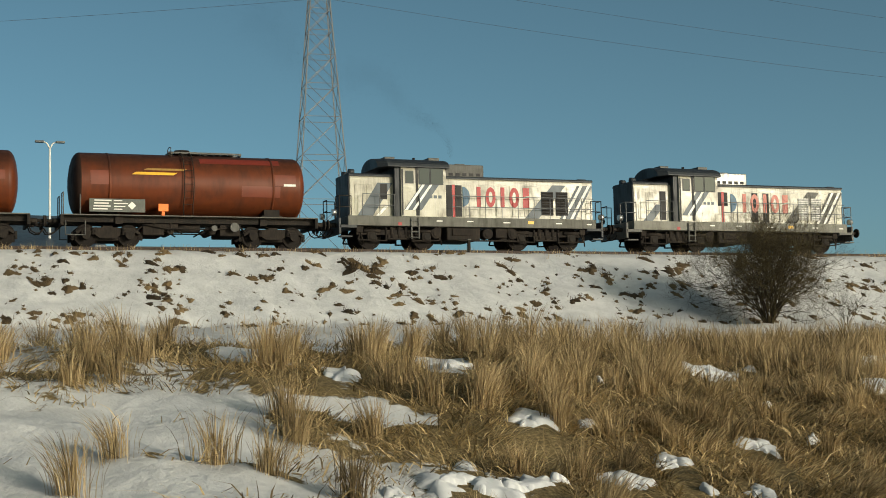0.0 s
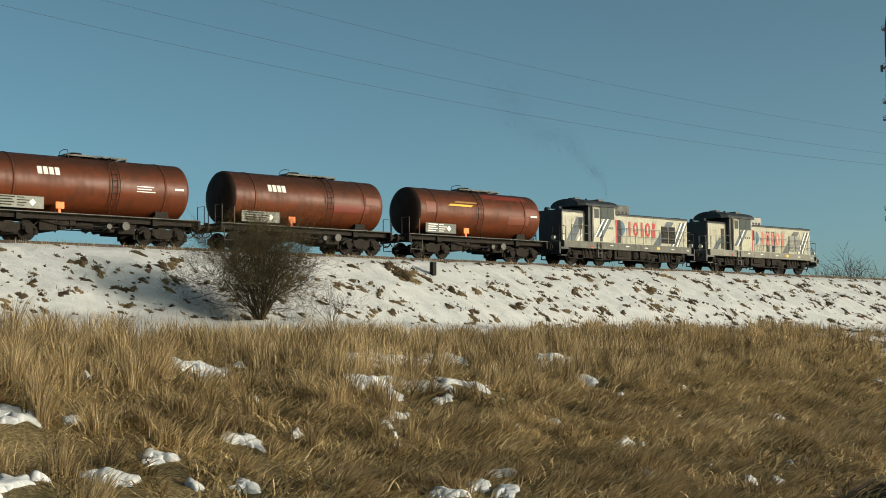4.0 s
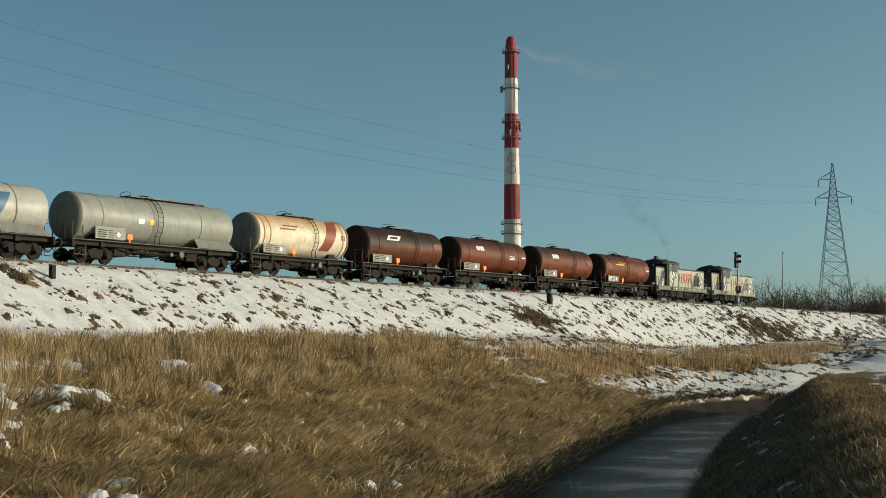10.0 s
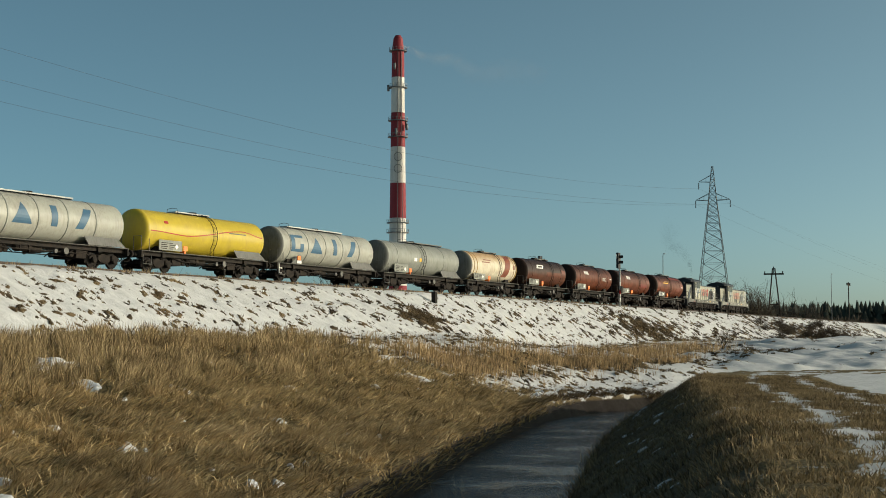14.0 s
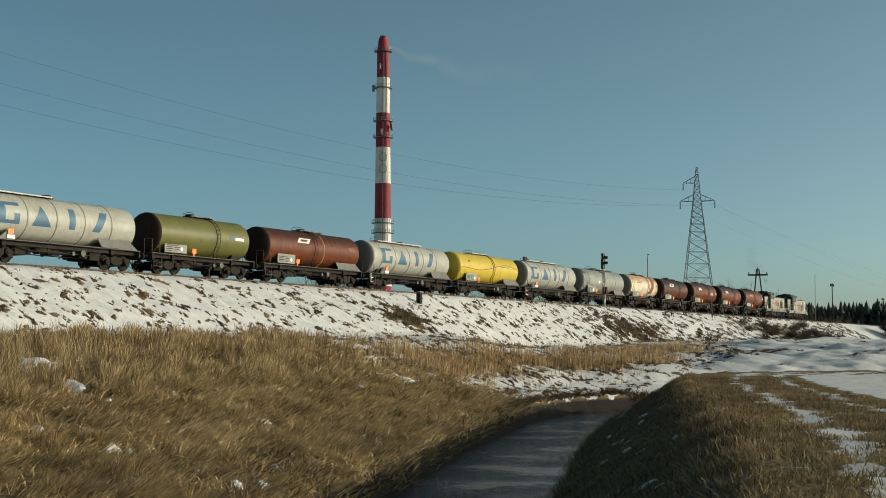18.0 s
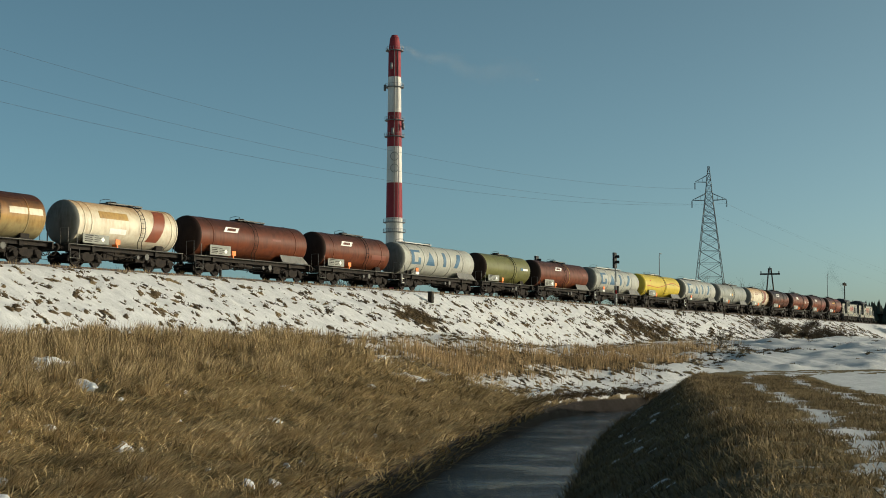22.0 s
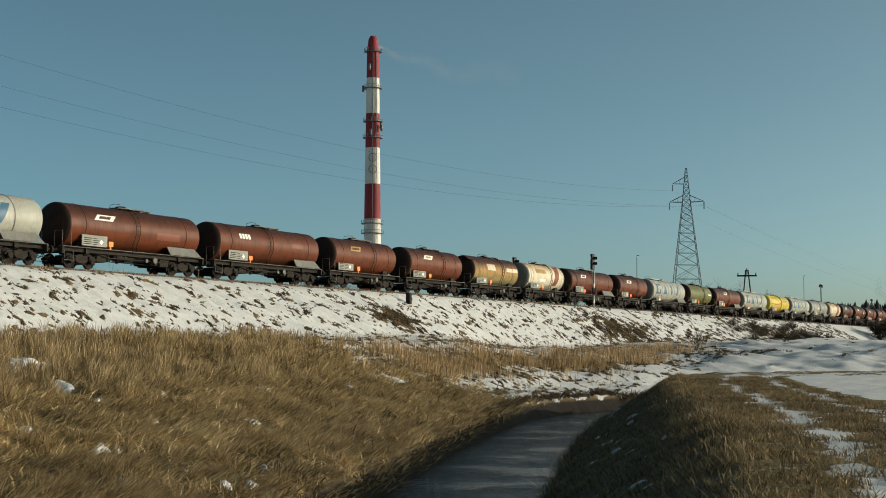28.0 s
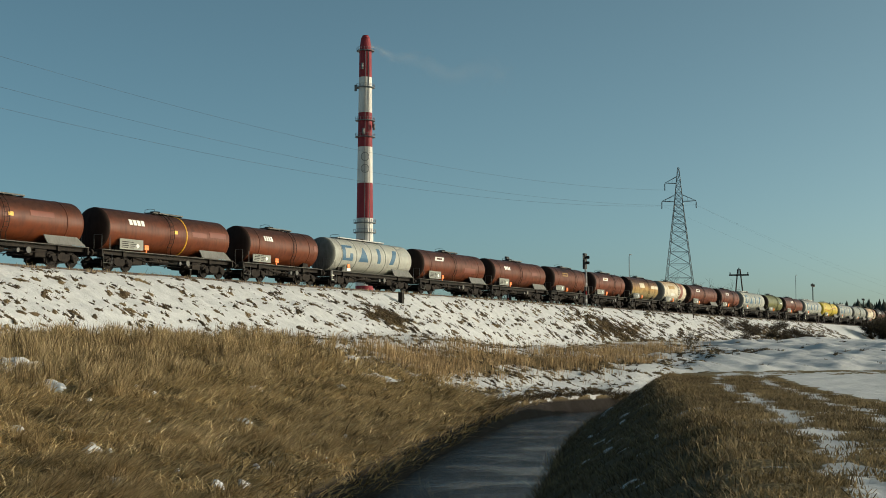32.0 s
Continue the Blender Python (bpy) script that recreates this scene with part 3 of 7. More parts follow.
def ring_band(bm, x, w, r, zc, proud=0.02):
    lathe_x(bm, [(x - w / 2, r - 0.01), (x - w / 2, r + proud), (x + w / 2, r + proud), (x + w / 2, r - 0.01)], zc, 40)
    return bm


def tank_wagon(colour, label, length, long=False, **opt):
    """A bogie tank wagon, its origin on the rails' top under its middle."""
    w = thing("tank_wagon", label, "tank wagon", "tank wagons of the train")
    half = length / 2
    r = opt.get("r", 1.37)
    zc = opt.get("zc", 2.70)
    tl = half - (0.84 if long else 1.02)                     # end of the tank
    bulge = 0.42
    prof = [(-tl, 0.0), (-tl + 0.02, 0.45), (-tl + 0.08, 0.85), (-tl + 0.16, r - 0.26), (-tl + 0.23, r - 0.13), (-tl + 0.32, r - 0.035), (-tl + bulge, r)]
    body = prof + [(-tl + bulge + 0.02 + k * (2 * tl - 2 * bulge - 0.04) / 10, r) for k in range(11)] + [(-x, q) for x, q in prof[::-1]]
    bm = B()
    lathe_x(bm, body, zc, 40)
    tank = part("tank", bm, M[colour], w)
    # rear ends, turned from the sun, get grime with shade mixed into its colour
    tank.data.materials.append(M["yellow" if colour == "yellow" else "shaded_grimy_end" if colour in ("white_tank", "grey_tank", "cream") else "shaded_sooty_end"])
    for f in tank.data.polygons:
        if f.center.x < -tl + bulge - 0.02:
            f.material_index = 1
    # underframe
    for s in (-1, 1):
        part("sole_bar", box(B(), -half + 0.62, half - 0.62, s * 0.92 - 0.06, s * 0.92 + 0.06, 1.02, 1.279), M["steel_dark"], w)
        part("footboard", box(B(), -half + 0.62, half - 0.62, s * 1.12 - 0.2, s * 1.12 + 0.2, 1.28, 1.32), M["dusty_edge"], w)
        part("buffer_beam", box(B(), s * (half - 0.66) - 0.06, s * (half - 0.66) + 0.06, -1.28, 1.28, 0.86, 1.30), M["steel_dark"], w)
        part("cross_beam", box(B(), s * (half - 3.0) - 0.15, s * (half - 3.0) + 0.15, -1.1, 1.1, 0.95, 1.28), M["steel_dark"], w)
    part("centre_sill", box(B(), -half + 0.7, half - 0.7, -0.2, 0.2, 0.95, 1.24), M["steel_dark"], w)
    for s in (-1, 1):
        bm = B()
        for y in (-1, 1):
            box(bm, -0.35, 0.35, y * 0.8 - 0.18, y * 0.8 + 0.18, 1.28, 1.68, 0.02)
        box(bm, -0.45, 0.45, -1.0, 1.0, 1.27, 1.42)
        part("saddle", bm, M["steel_dark"], w, at=(s * (half - 2.6), 0, 0))
        bogie(w, s * (half - 2.55))
    end_gear(w, half)
    # brake cylinder, rods and outlet pipe between the bogies
    bm = B()
    tube(bm, (-0.8, -0.5, 0.85), (0.4, -0.5, 0.85), 0.2, 12)
    path_tube(bm, [(-half + 4.2, -0.3, 0.62), (half - 4.2, -0.3, 0.62)], 0.03)
    part("brake_gear", bm, M["steel_dark"], w)
    inner = half - 4.0
    def rigging():
        bm = B()
        for e in (-1, 1):
            box(bm, min(e * inner, e * (inner - 0.9)), max(e * inner, e * (inner - 0.9)), -0.95, 0.95, 0.50, 0.98, 0.04)
            tube(bm, (e * (inner - 1.2), -0.9, 0.72), (e * (inner - 1.2), 0.9, 0.72), 0.16, 10)
            for y in (-0.85, 0.85):
                tube(bm, (e * inner, y, 0.9), (e * (inner + 0.55), y, 0.42), 0.04, 5)
                tube(bm, (e * (inner - 1.0), y, 1.02), (e * (inner - 1.7), y, 0.6), 0.035, 5)
        path_tube(bm, [(-inner, -1.0, 0.95), (-inner + 1.0, -1.05, 0.78), (inner - 1.0, -1.05, 0.78), (inner, -1.0, 0.95)], 0.035)
        return mesh_of("brake_rigging", bm, M["gear"])
    part("brake_rigging", shared("rigging%.2f" % inner, rigging), None, w)
    bm = B()
    tube(bm, (-0.6, -0.75, 0.86), (0.7, -0.75, 0.86), 0.19, 14)
    for x in (-0.3, 0.4):
        box(bm, x - 0.03, x + 0.03, -0.97, -0.53, 0.64, 1.05)
    part("air_reservoir", bm, M["gear"], w, at=(-1.3, 0, 0))
    bm = B()
    tube(bm, (0, -1.26, 0.86), (0, -1.20, 0.86), 0.2, 14)
    tube(bm, (0, -1.2, 0.86), (0, -0.7, 0.86), 0.03, 6)
    part("handbrake_wheel", bm, M["frame_grey"], w, at=(1.8, 0, 0))
    bm = B()
    tube(bm, (0, 0, 1.5), (0, 0, 0.8), 0.16, 10)
    tube(bm, (0, -1.25, 0.8), (0, 1.25, 0.8), 0.075, 10)
    for y in (-1.25, 1.25):
        tube(bm, (0, y - 0.06, 0.8), (0, y + 0.06, 0.8), 0.13, 10)
    part("outlet_pipe", bm, M["frame_grey"], w, at=(opt.get("outlet", 0.9), 0, 0))
    def step():
        return mesh_of("foot_step", path_tube(B(), [(-0.4, 0, 1.05), (-0.4, 0, 0.46), (0.4, 0, 0.46), (0.4, 0, 1.05)], 0.028, 5), M["frame_grey"])
    for y in (-1.24, 1.24):
        part("foot_step", shared("step", step), None, w, at=(-half + 1.2, y, 0))
    # top walkway, hatch and ladder
    wl = opt.get("walk", 3.2)
    wx = opt.get("walk_x", 0.7)
    top = zc + r
    def walk_frame():
        bm = B()
        for y in (-0.35, 0.35):
            box(bm, -wl / 2, wl / 2, y - 0.03, y + 0.03, 0.05, 0.13)
        for x in (-wl / 2 + 0.03, 0, wl / 2 - 0.03):
            box(bm, x - 0.03, x + 0.03, -0.33, 0.33, 0.0, 0.09)
        return mesh_of("walkway", bm, M["pale_steel" if colour in ("white_tank", "yellow") else "frame_grey"])
    def plank():
        bm = B()
        box(bm, -0.12, 0.12, -0.31, 0.31, 0.092, 0.12)
        return mesh_of("plank", bm, M["steel_dark"])
    way = part("walkway", shared("walk%.1f%d" % (wl, colour in ("white_tank", "yellow")), walk_frame), None, w, at=(wx, 0, top))
    for k in range(int(wl / 0.3)):
        part("plank", shared("plank", plank), None, way, at=(-wl / 2 + 0.15 + k * 0.3, 0, 0))
    bm = B()
    tube(bm, (0, 0, zc + r - 0.05), (0, 0, zc + r + 0.16), 0.28, 16)
    tube(bm, (0, 0, zc + r + 0.16), (0, 0, zc + r + 0.22), 0.33, 16)
    tube(bm, (0.55, 0, zc + r - 0.05), (0.55, 0, zc + r + 0.18), 0.1, 10)
    part("hatch", bm, M["steel_dark"], w, at=(opt.get("hatch", -0.25), 0, 0))
    lx = opt.get("ladder", 1.15 if not long else -0.2)
    def stringer():
        bm = B()
        pts = []
        for k in range(9):
            a = radians(-38 + k * 15.5)
            pts.append((0, -(r + 0.13) * math.cos(a), zc + (r + 0.13) * math.sin(a)))
        path_tube(bm, [(0, pts[0][1], 1.2)] + pts, 0.022, 5)
        return mesh_of("ladder", bm, M["steel_dark"])
    def rung():
        return mesh_of("rung", tube(B(), (0, 0, 0), (0.4, 0, 0), 0.014, 5), M["steel_dark"])
    if lx is not None:
        lad = part("ladder", shared("stringer", stringer), None, w, at=(lx - 0.2, 0, 0))
        part("stringer", shared("stringer", stringer), None, lad, at=(0.4, 0, 0))
    for k in range(11 if lx is not None else 0):
        a = radians(-36 + k * 11.5)
        part("rung", shared("rung", rung), None, lad, at=(0, -(r + 0.13) * math.cos(a), zc + (r + 0.13) * math.sin(a)))
    bm = B()
    hx = wx - wl / 2 + 0.1
    path_tube(bm, [(hx, -0.5, top - 0.1), (hx, -0.4, top + 0.3), (hx, 0, top + 0.36), (hx, 0.4, top + 0.3), (hx, 0.5, top - 0.1)], 0.018, 5)
    part("hoop", bm, M["frame_grey"], w)
    for x in opt.get("bands", (-half + 2.6, half - 2.6)):
        bm = B()
        ring_band(bm, x, 0.10, r, zc)
        part("band", bm, M[opt.get("band", colour)], w)
    # end platform rails at the rear
    bm = B()
    def end_rail():
        return mesh_of("end_railing", path_tube(B(), [(0, -0.32, 1.28), (0, -0.32, 2.25), (0, 0.32, 2.25), (0, 0.32, 1.28)], 0.024, 6), M["frame_grey"])
    def grab():
        return mesh_of("grab_pole", tube(B(), (0, 0, 1.28), (0, 0, 2.2), 0.028, 6), M["frame_grey"])
    for y in (-0.83, 0.83):
        part("end_railing", shared("end_rail", end_rail), None, w, at=(-half + 0.72, y, 0))
    for y in (-1.22, 1.22):
        part("grab_pole", shared("grab", grab), None, w, at=(-half + 1.4, y, 0))
    # data panel, danger plate and small writing
    px = -half + (2.2 if long else 1.75)
    if opt.get("data", True):
        bm = B()
        box(bm, px, px + 2.3 * opt.get("panel_w", 1.0), -1.36, -1.32, 1.42, 2.1 if long else 1.98, 0.01)
        kind_ = opt.get("panel", "panel_pale")
        pn = part("data_panel", bm, M[kind_], w)
        ink = "steel_dark" if kind_ == "panel_pale" else "white"
        for k in range(4):
            bar = shared("bar%d%s" % (k % 2, ink), lambda: mesh_of("writing", box(B(), 0, 0.6 + 0.1 * (k % 2), -0.003, 0.003, 0, 0.05), M[ink]))
            part("writing", bar, None, pn, at=(px + 0.15 + 0.02 * k, -1.364, 1.52 + k * 0.12))
            bar = shared("bar_s%d%s" % (k % 3, ink), lambda: mesh_of("writing", box(B(), 0, 0.35 + 0.12 * (k % 3), -0.003, 0.003, 0, 0.04), M[ink]))
            part("writing", bar, None, pn, at=(px + 1.0, -1.364, 1.52 + k * 0.12))
        bm = B()
        cx, cz = px + 1.75 * opt.get("panel_w", 1.0), 1.70
        v = [bm.verts.new((cx + dx, y, cz + dz)) for y in (-1.368, -1.361) for dx, dz in ((0.17, 0), (0, 0.17), (-0.17, 0), (0, -0.17))]
        bm.faces.new(v[:4])
        for k in range(4):
            bm.faces.new((v[k], v[(k + 1) % 4], v[4 + (k + 1) % 4], v[4 + k]))
        part("hazard_diamond", bm, M["white"], pn)
        bm = B()
        ox = px + (2.3 * opt.get("panel_w", 1.0) + (0.1 if long else 0.55))
        box(bm, ox, ox + 0.42, -1.40, -1.36, 1.48, 1.80, 0.008)
        box(bm, ox + 0.15, ox + 0.27, -1.36, -0.95, 1.3, 1.5)
        part("danger_plate", bm, M["orange"], w)
    else:
        # a small plate, a tool box and white corner steps in place of the large panel
        bm = B()
        v = [bm.verts.new((x, y, z)) for y in (-1.34, -1.30) for x, z in ((px + 0.1, 1.33), (px + 1.3, 1.33), (px + 1.1, 2.0))]
        for q in ((0, 1, 2), (5, 4, 3), (0, 3, 4, 1), (1, 4, 5, 2), (2, 5, 3, 0)):
            bm.faces.new([v[i] for i in q])
        part("gusset_plate", bm, M["panel"], w)
        part("tool_box", box(B(), px + 0.75, px + 1.35, -1.40, -1.36, 1.36, 1.58, 0.01), M["white"], w)
        part("danger_plate", box(B(), px + 0.8, px + 1.22, -1.42, -1.38, 1.60, 1.92, 0.008), M["orange"], w)
        bm = B()
        path_tube(bm, [(-half + 0.8, -1.30, 1.26), (-half + 0.8, -1.30, 0.55), (-half + 1.15, -1.30, 0.55)], 0.035, 6)
        path_tube(bm, [(-half + 0.8, -1.30, 0.92), (-half + 1.15, -1.30, 0.92)], 0.035, 6)
        part("corner_step", bm, M["white"], w)
    if long:
        # slanted guard plates beside the tank's foot
        bm = B()
        v = [bm.verts.new(p) for p in ((half - 4.3, -1.38, 1.34), (half - 1.0, -1.38, 1.34), (half - 1.7, -1.30, 1.86), (half - 4.6, -1.30, 1.86), (half - 4.3, -1.33, 1.34), (half - 1.0, -1.33, 1.34), (half - 1.7, -1.25, 1.86), (half - 4.6, -1.25, 1.86))]
        for q in ((0, 1, 2, 3), (7, 6, 5, 4), (0, 4, 5, 1), (1, 5, 6, 2), (2, 6, 7, 3), (3, 7, 4, 0)):
            bm.faces.new([v[i] for i in q])
        part("guard_plate", bm, M["frame_grey"], w)
    # markings: name, x from the tank's middle, width, lower and upper angle, slant, paint
    for name, x0, wd, a0, a1, sl, mat in opt.get("marks", ()):
        x0 = min(x0, half - 1.6 - wd - max(sl, 0))
        bm = B()
        curved_plate(bm, x0, x0 + wd, a0, a1, r, zc, slant=sl)
        part(name, bm, M[mat], w)
    # logos as plain blocks: (x, width, a0, a1, count, paint)
    for x0, wd, a0, a1, n, mat in opt.get("logos", ()):
        step = wd / n
        for k in range(n):
            bm = B()
            wide = step * (0.62 if wd > 4 else 0.76)
            if wd > 4 and k == 0:
                # an open round shape: two uprights and two bars
                for q0, q1, b0, b1 in ((0, 0.3, a0, a1), (0.3, 1, a1 - 9, a1), (0.3, 1, a0, a0 + 9), (0.72, 1, a0 + 9, a0 + 26)):
                    curved_plate(bm, x0 + k * step + wide * q0, x0 + k * step + wide * q1, b0, b1, r, zc, thick=0.012)
            elif wd > 4 and k == 1:
                curved_wedge(bm, x0 + k * step, wide, a0, a1, r, zc)
            elif wd > 4 and k == 2:
                curved_plate(bm, x0 + k * step + wide * 0.34, x0 + k * step + wide * 0.66, a0, a1, r, zc, thick=0.012)
            else:
                curved_plate(bm, x0 + k * step, x0 + k * step + wide * (0.42 if wd > 4 else 1), a0, a1, r, zc, thick=0.012, slant=wide * 0.5 if wd > 4 else 0)
            part("logo_block", bm, M[mat], w)
    return w


def hood(bm, x0, x1, half_w, z0, z1, round_r=0.16):
    """A bonnet with rounded shoulders, drawn along x."""
    sec = [(-half_w, z0), (-half_w, z1 - round_r)]
    for k in range(1, 6):
        a = radians(90 * k / 5)
        sec.append((-half_w + round_r * (1 - math.cos(a)), z1 - round_r + round_r * math.sin(a)))
    sec = sec + [(-y, z) for y, z in sec[::-1]]
    a = [bm.verts.new((x0, y, z)) for y, z in sec]
    b = [bm.verts.new((x1, y, z)) for y, z in sec]
    n = len(sec)
    for i in range(n):
        j = (i + 1) % n
        bm.faces.new((a[i], a[j], b[j], b[i]))
    bm.faces.new(a[::-1])
    bm.faces.new(b)
    return bm


def side_plate(bm, quad, y, thick=0.008):
    """A flat piece on the side facing the camera, from its corners (x, z)."""
    a = [bm.verts.new((x, y - thick, z)) for x, z in quad]
    b = [bm.verts.new((x, y - 0.001, z)) for x, z in quad]
    bm.faces.new(a)
    n = len(quad)
    for i in range(n):
        j = (i + 1) % n
        bm.faces.new((a[i], b[i], b[j], a[j]))
    return bm


M["loco_frame"] = painted("loco_frame", (0.105, 0.103, 0.085), (0.03, 0.027, 0.022), 0.6, 0.55)
M["loco_frame_pale"] = painted("sun_bleached_frame", (0.19, 0.185, 0.155), (0.07, 0.062, 0.05), 0.6, 0.6)
M["red_faded"] = painted("faded_red", (0.42, 0.11, 0.08), (0.5, 0.42, 0.33), 0.4, 0.45)


def locomotive(label, faded=False):
    """A four-axle bonnet shunter, 14.24 m over buffers, cab towards the rear; origin on the rails under its middle."""
    L = thing("locomotive", label, "locomotive", "locomotives of the train")
    X = -7.12
    bm = B()
    box(bm, X + 1.0, X + 13.3, -1.35, 1.35, 1.02, 1.46, 0.02)
    part("main_frame", bm, M["loco_frame_pale" if faded else "loco_frame"], L)
    for s, x0 in ((-1, X + 0.62), (1, X + 13.62)):
        bm = B()
        box(bm, x0 - 0.06, x0 + 0.06, -1.35, 1.35, 0.62, 1.35, 0.02)
        box(bm, min(x0, x0 - s * 0.8), max(x0, x0 - s * 0.8), -1.35, 1.35, 0.92, 1.04)
        box(bm, min(x0, x0 - s * 0.55), max(x0, x0 - s * 0.55), -1.42, -1.0, 0.50, 0.56)
        part("buffer_beam", bm, M["frame_grey" if faded else "roof_dark"], L)
        for y in (-0.95, 0.95):
            part("headlamp", tube(B(), (x0 + s * 0.06, y, 1.62), (x0 + s * 0.26, y, 1.62), 0.14, 14), M["bright_metal"], L)
            sg = 1 if y > 0 else -1
            bm = B()
            for z in (1.85, 2.35):
                path_tube(bm, [(x0, sg * 0.7, z), (x0, sg * 1.28, z), (x0 - s * 0.55, sg * 1.28, z)], 0.022, 6)
            for px_, py_ in ((x0, 0.7), (x0, 1.28), (x0 - s * 0.55, 1.28)):
                tube(bm, (px_, sg * py_, 1.3), (px_, sg * py_, 2.35), 0.022, 6)
            part("end_railing", bm, M["galv" if faded else "steel_dark"], L)
    end_gear(L, 7.12)
    # short bonnet, cab, long bonnet
    bm = B()
    hood(bm, X + 1.2, X + 3.25, 1.02, 1.46, 3.38, 0.2)
    sh = part("short_bonnet", bm, M["loco_cream"], L, "cream painted short bonnet")
    bm = B()
    hood(bm, X + 1.15, X + 3.3, 1.05, 3.28, 3.42, 0.12)
    part("bonnet_roof", bm, M["roof_dark"], sh)
    bm = B()
    box(bm, X + 1.14, X + 1.198, -0.98, 0.98, 1.5, 3.3, 0.02)
    part("bonnet_end", bm, M["roof_dark"], sh)
    for y in (-0.5, 0.5):
        part("roof_lamp", tube(B(), (X + 1.3, y, 3.52), (X + 1.55, y, 3.52), 0.14, 10), M["roof_dark"], sh)
    bm = B()
    sec = [(-1.40, 1.46), (-1.40, 3.55), (-1.34, 3.76), (1.34, 3.76), (1.40, 3.55), (1.40, 1.46)]
    a = [bm.verts.new((X + 3.5, y, z)) for y, z in sec]
    b = [bm.verts.new((X + 5.66, y, z)) for y, z in sec]
    for i in range(6):
        j = (i + 1) % 6
        bm.faces.new((a[i], a[j], b[j], b[i]))
    bm.faces.new(a[::-1])
    bm.faces.new(b)
    cab = part("cab", bm, M["loco_cream"], L)
    bm = B()
    sec = [(-1.52, 3.68)] + [(-1.52 * math.cos(radians(a)), 3.72 + 0.47 * math.sin(radians(a))) for a in range(0, 181, 15)] + [(1.52, 3.68)]
    a = [bm.verts.new((X + 2.45, y * 0.80, z)) for y, z in sec]
    c = [bm.verts.new((X + 2.85, y, z + 0.02)) for y, z in sec]
    b = [bm.verts.new((X + 5.82, y, z)) for y, z in sec]
    n = len(sec)
    for p, q in ((a, c), (c, b)):
        for i in range(n):
            j = (i + 1) % n
            bm.faces.new((p[i], p[j], q[j], q[i]))
    bm.faces.new(a[::-1])
    bm.faces.new(b)
    cr = part("cab_roof", bm, M["roof_dark"], L, "dark curved cab roof with a deep rear overhang")
    for x0, x1, hy in ((5.2, 5.75, 0.4), (3.1, 3.6, 0.3)):
        part("roof_vent", box(B(), X + x0, X + x1, -hy, hy, 4.16, 4.31, 0.03), M["frame_grey"], cr)
    part("horn", tube(B(), (X + 4.7, 0.2, 4.15), (X + 4.7, 0.2, 4.36), 0.07, 8), M["steel_dark"], cr)
    # cab side: dark rear doorway, windows, grab rails
    bm = B()
    box(bm, X + 3.52, X + 3.60, -1.408, -1.385, 1.5, 3.6)
    part("door_gap", bm, M["black"], cab)
    bm = B()
    box(bm, X + 3.24, X + 3.49, -1.30, 1.30, 1.47, 3.7)
    part("rear_wall", bm, M["roof_dark"], cab)
    for k, (x0, x1, z0, z1) in enumerate(((3.74, 4.06, 3.0, 3.5), (4.38, 4.86, 2.96, 3.66), (4.94, 5.50, 2.96, 3.66))):
        bm = B()
        box(bm, X + x0 - 0.04, X + x1 + 0.04, -1.412, -1.39, z0 - 0.04, z1 + 0.04)
        wf = part("window_frame", bm, M["roof_dark"], cab)
        bm = B()
        box(bm, X + x0, X + x1, -1.418, -1.4125, z0, z1)
        part("pane", bm, M["glass"], wf)
    bm = B()
    side_plate(bm, [(X + 4.20, 1.5), (X + 4.32, 1.5), (X + 4.32, 3.7), (X + 4.20, 3.7)], -1.402, 0.012)
    part("door_seam", bm, M["black"], cab)
    # slanted grey and white bands
    def slant_band(parent, x0, wd, z0, z1, run, y, mat, name="paint_band"):
        bm = B()
        side_plate(bm, [(X + x0, z0), (X + x0 + wd, z0), (X + x0 + wd + run, z1), (X + x0 + run, z1)], y)
        part(name, bm, M[mat], parent)
    if not faded:
        slant_band(sh, 1.55, 0.72, 1.5, 3.0, 0.95, -1.036, "slate")
        slant_band(sh, 2.42, 0.16, 1.5, 1.95, 0.42, -1.038, "white")
        for x0, wd, mat in ((3.62, 0.85, "slate"), (3.66, 0.13, "white"), (4.02, 0.13, "white")):
            slant_band(cab, x0, wd, 1.75, 2.92, 0.85, -1.404 - (0.008 if mat == "white" else 0), mat)
    else:
        slant_band(sh, 1.7, 0.5, 1.5, 2.3, 0.7, -1.036, "slate")
        for x0, wd, mat in ((3.62, 0.7, "slate"), (3.9, 0.13, "white")):
            slant_band(cab, x0, wd, 1.75, 2.92, 0.85, -1.404 - (0.008 if mat == "white" else 0), mat)
    bm = B()
    box(bm, X + 2.62, X + 2.95, -1.046, -1.034, 1.55 if faded else 2.25, 2.95, 0.0)
    part("open_door", bm, M["black"], sh)
    for x0 in (1.42, 1.98):
        bm = B()
        box(bm, X + x0, X + x0 + 0.52, -1.034, -1.0, 1.6, 2.9, 0.015)
        part("bonnet_door", bm, M["loco_cream"], sh)
    bm = B()
    hood(bm, X + 5.66, X + 13.28, 1.02, 1.46, 3.33, 0.14)
    lh = part("long_bonnet", bm, M["loco_cream"], L, "cream painted long bonnet")
    bm = B()
    hood(bm, X + 5.68, X + 13.32, 1.05, 3.27, 3.40, 0.10)
    box(bm, X + 12.8, X + 13.25, -0.5, 0.5, 3.38, 3.5, 0.03)
    part("bonnet_roof", bm, M["roof_dark"], lh)
    bm = B()
    box(bm, X + 5.84, X + 7.86, -0.66, 0.66, 3.36, 4.0, 0.05)
    box(bm, X + 6.6, X + 7.1, -0.2, 0.2, 3.98, 4.1, 0.03)
    ex = part("exhaust_housing", bm, M["dull_metal" if faded else "frame_grey"], lh)
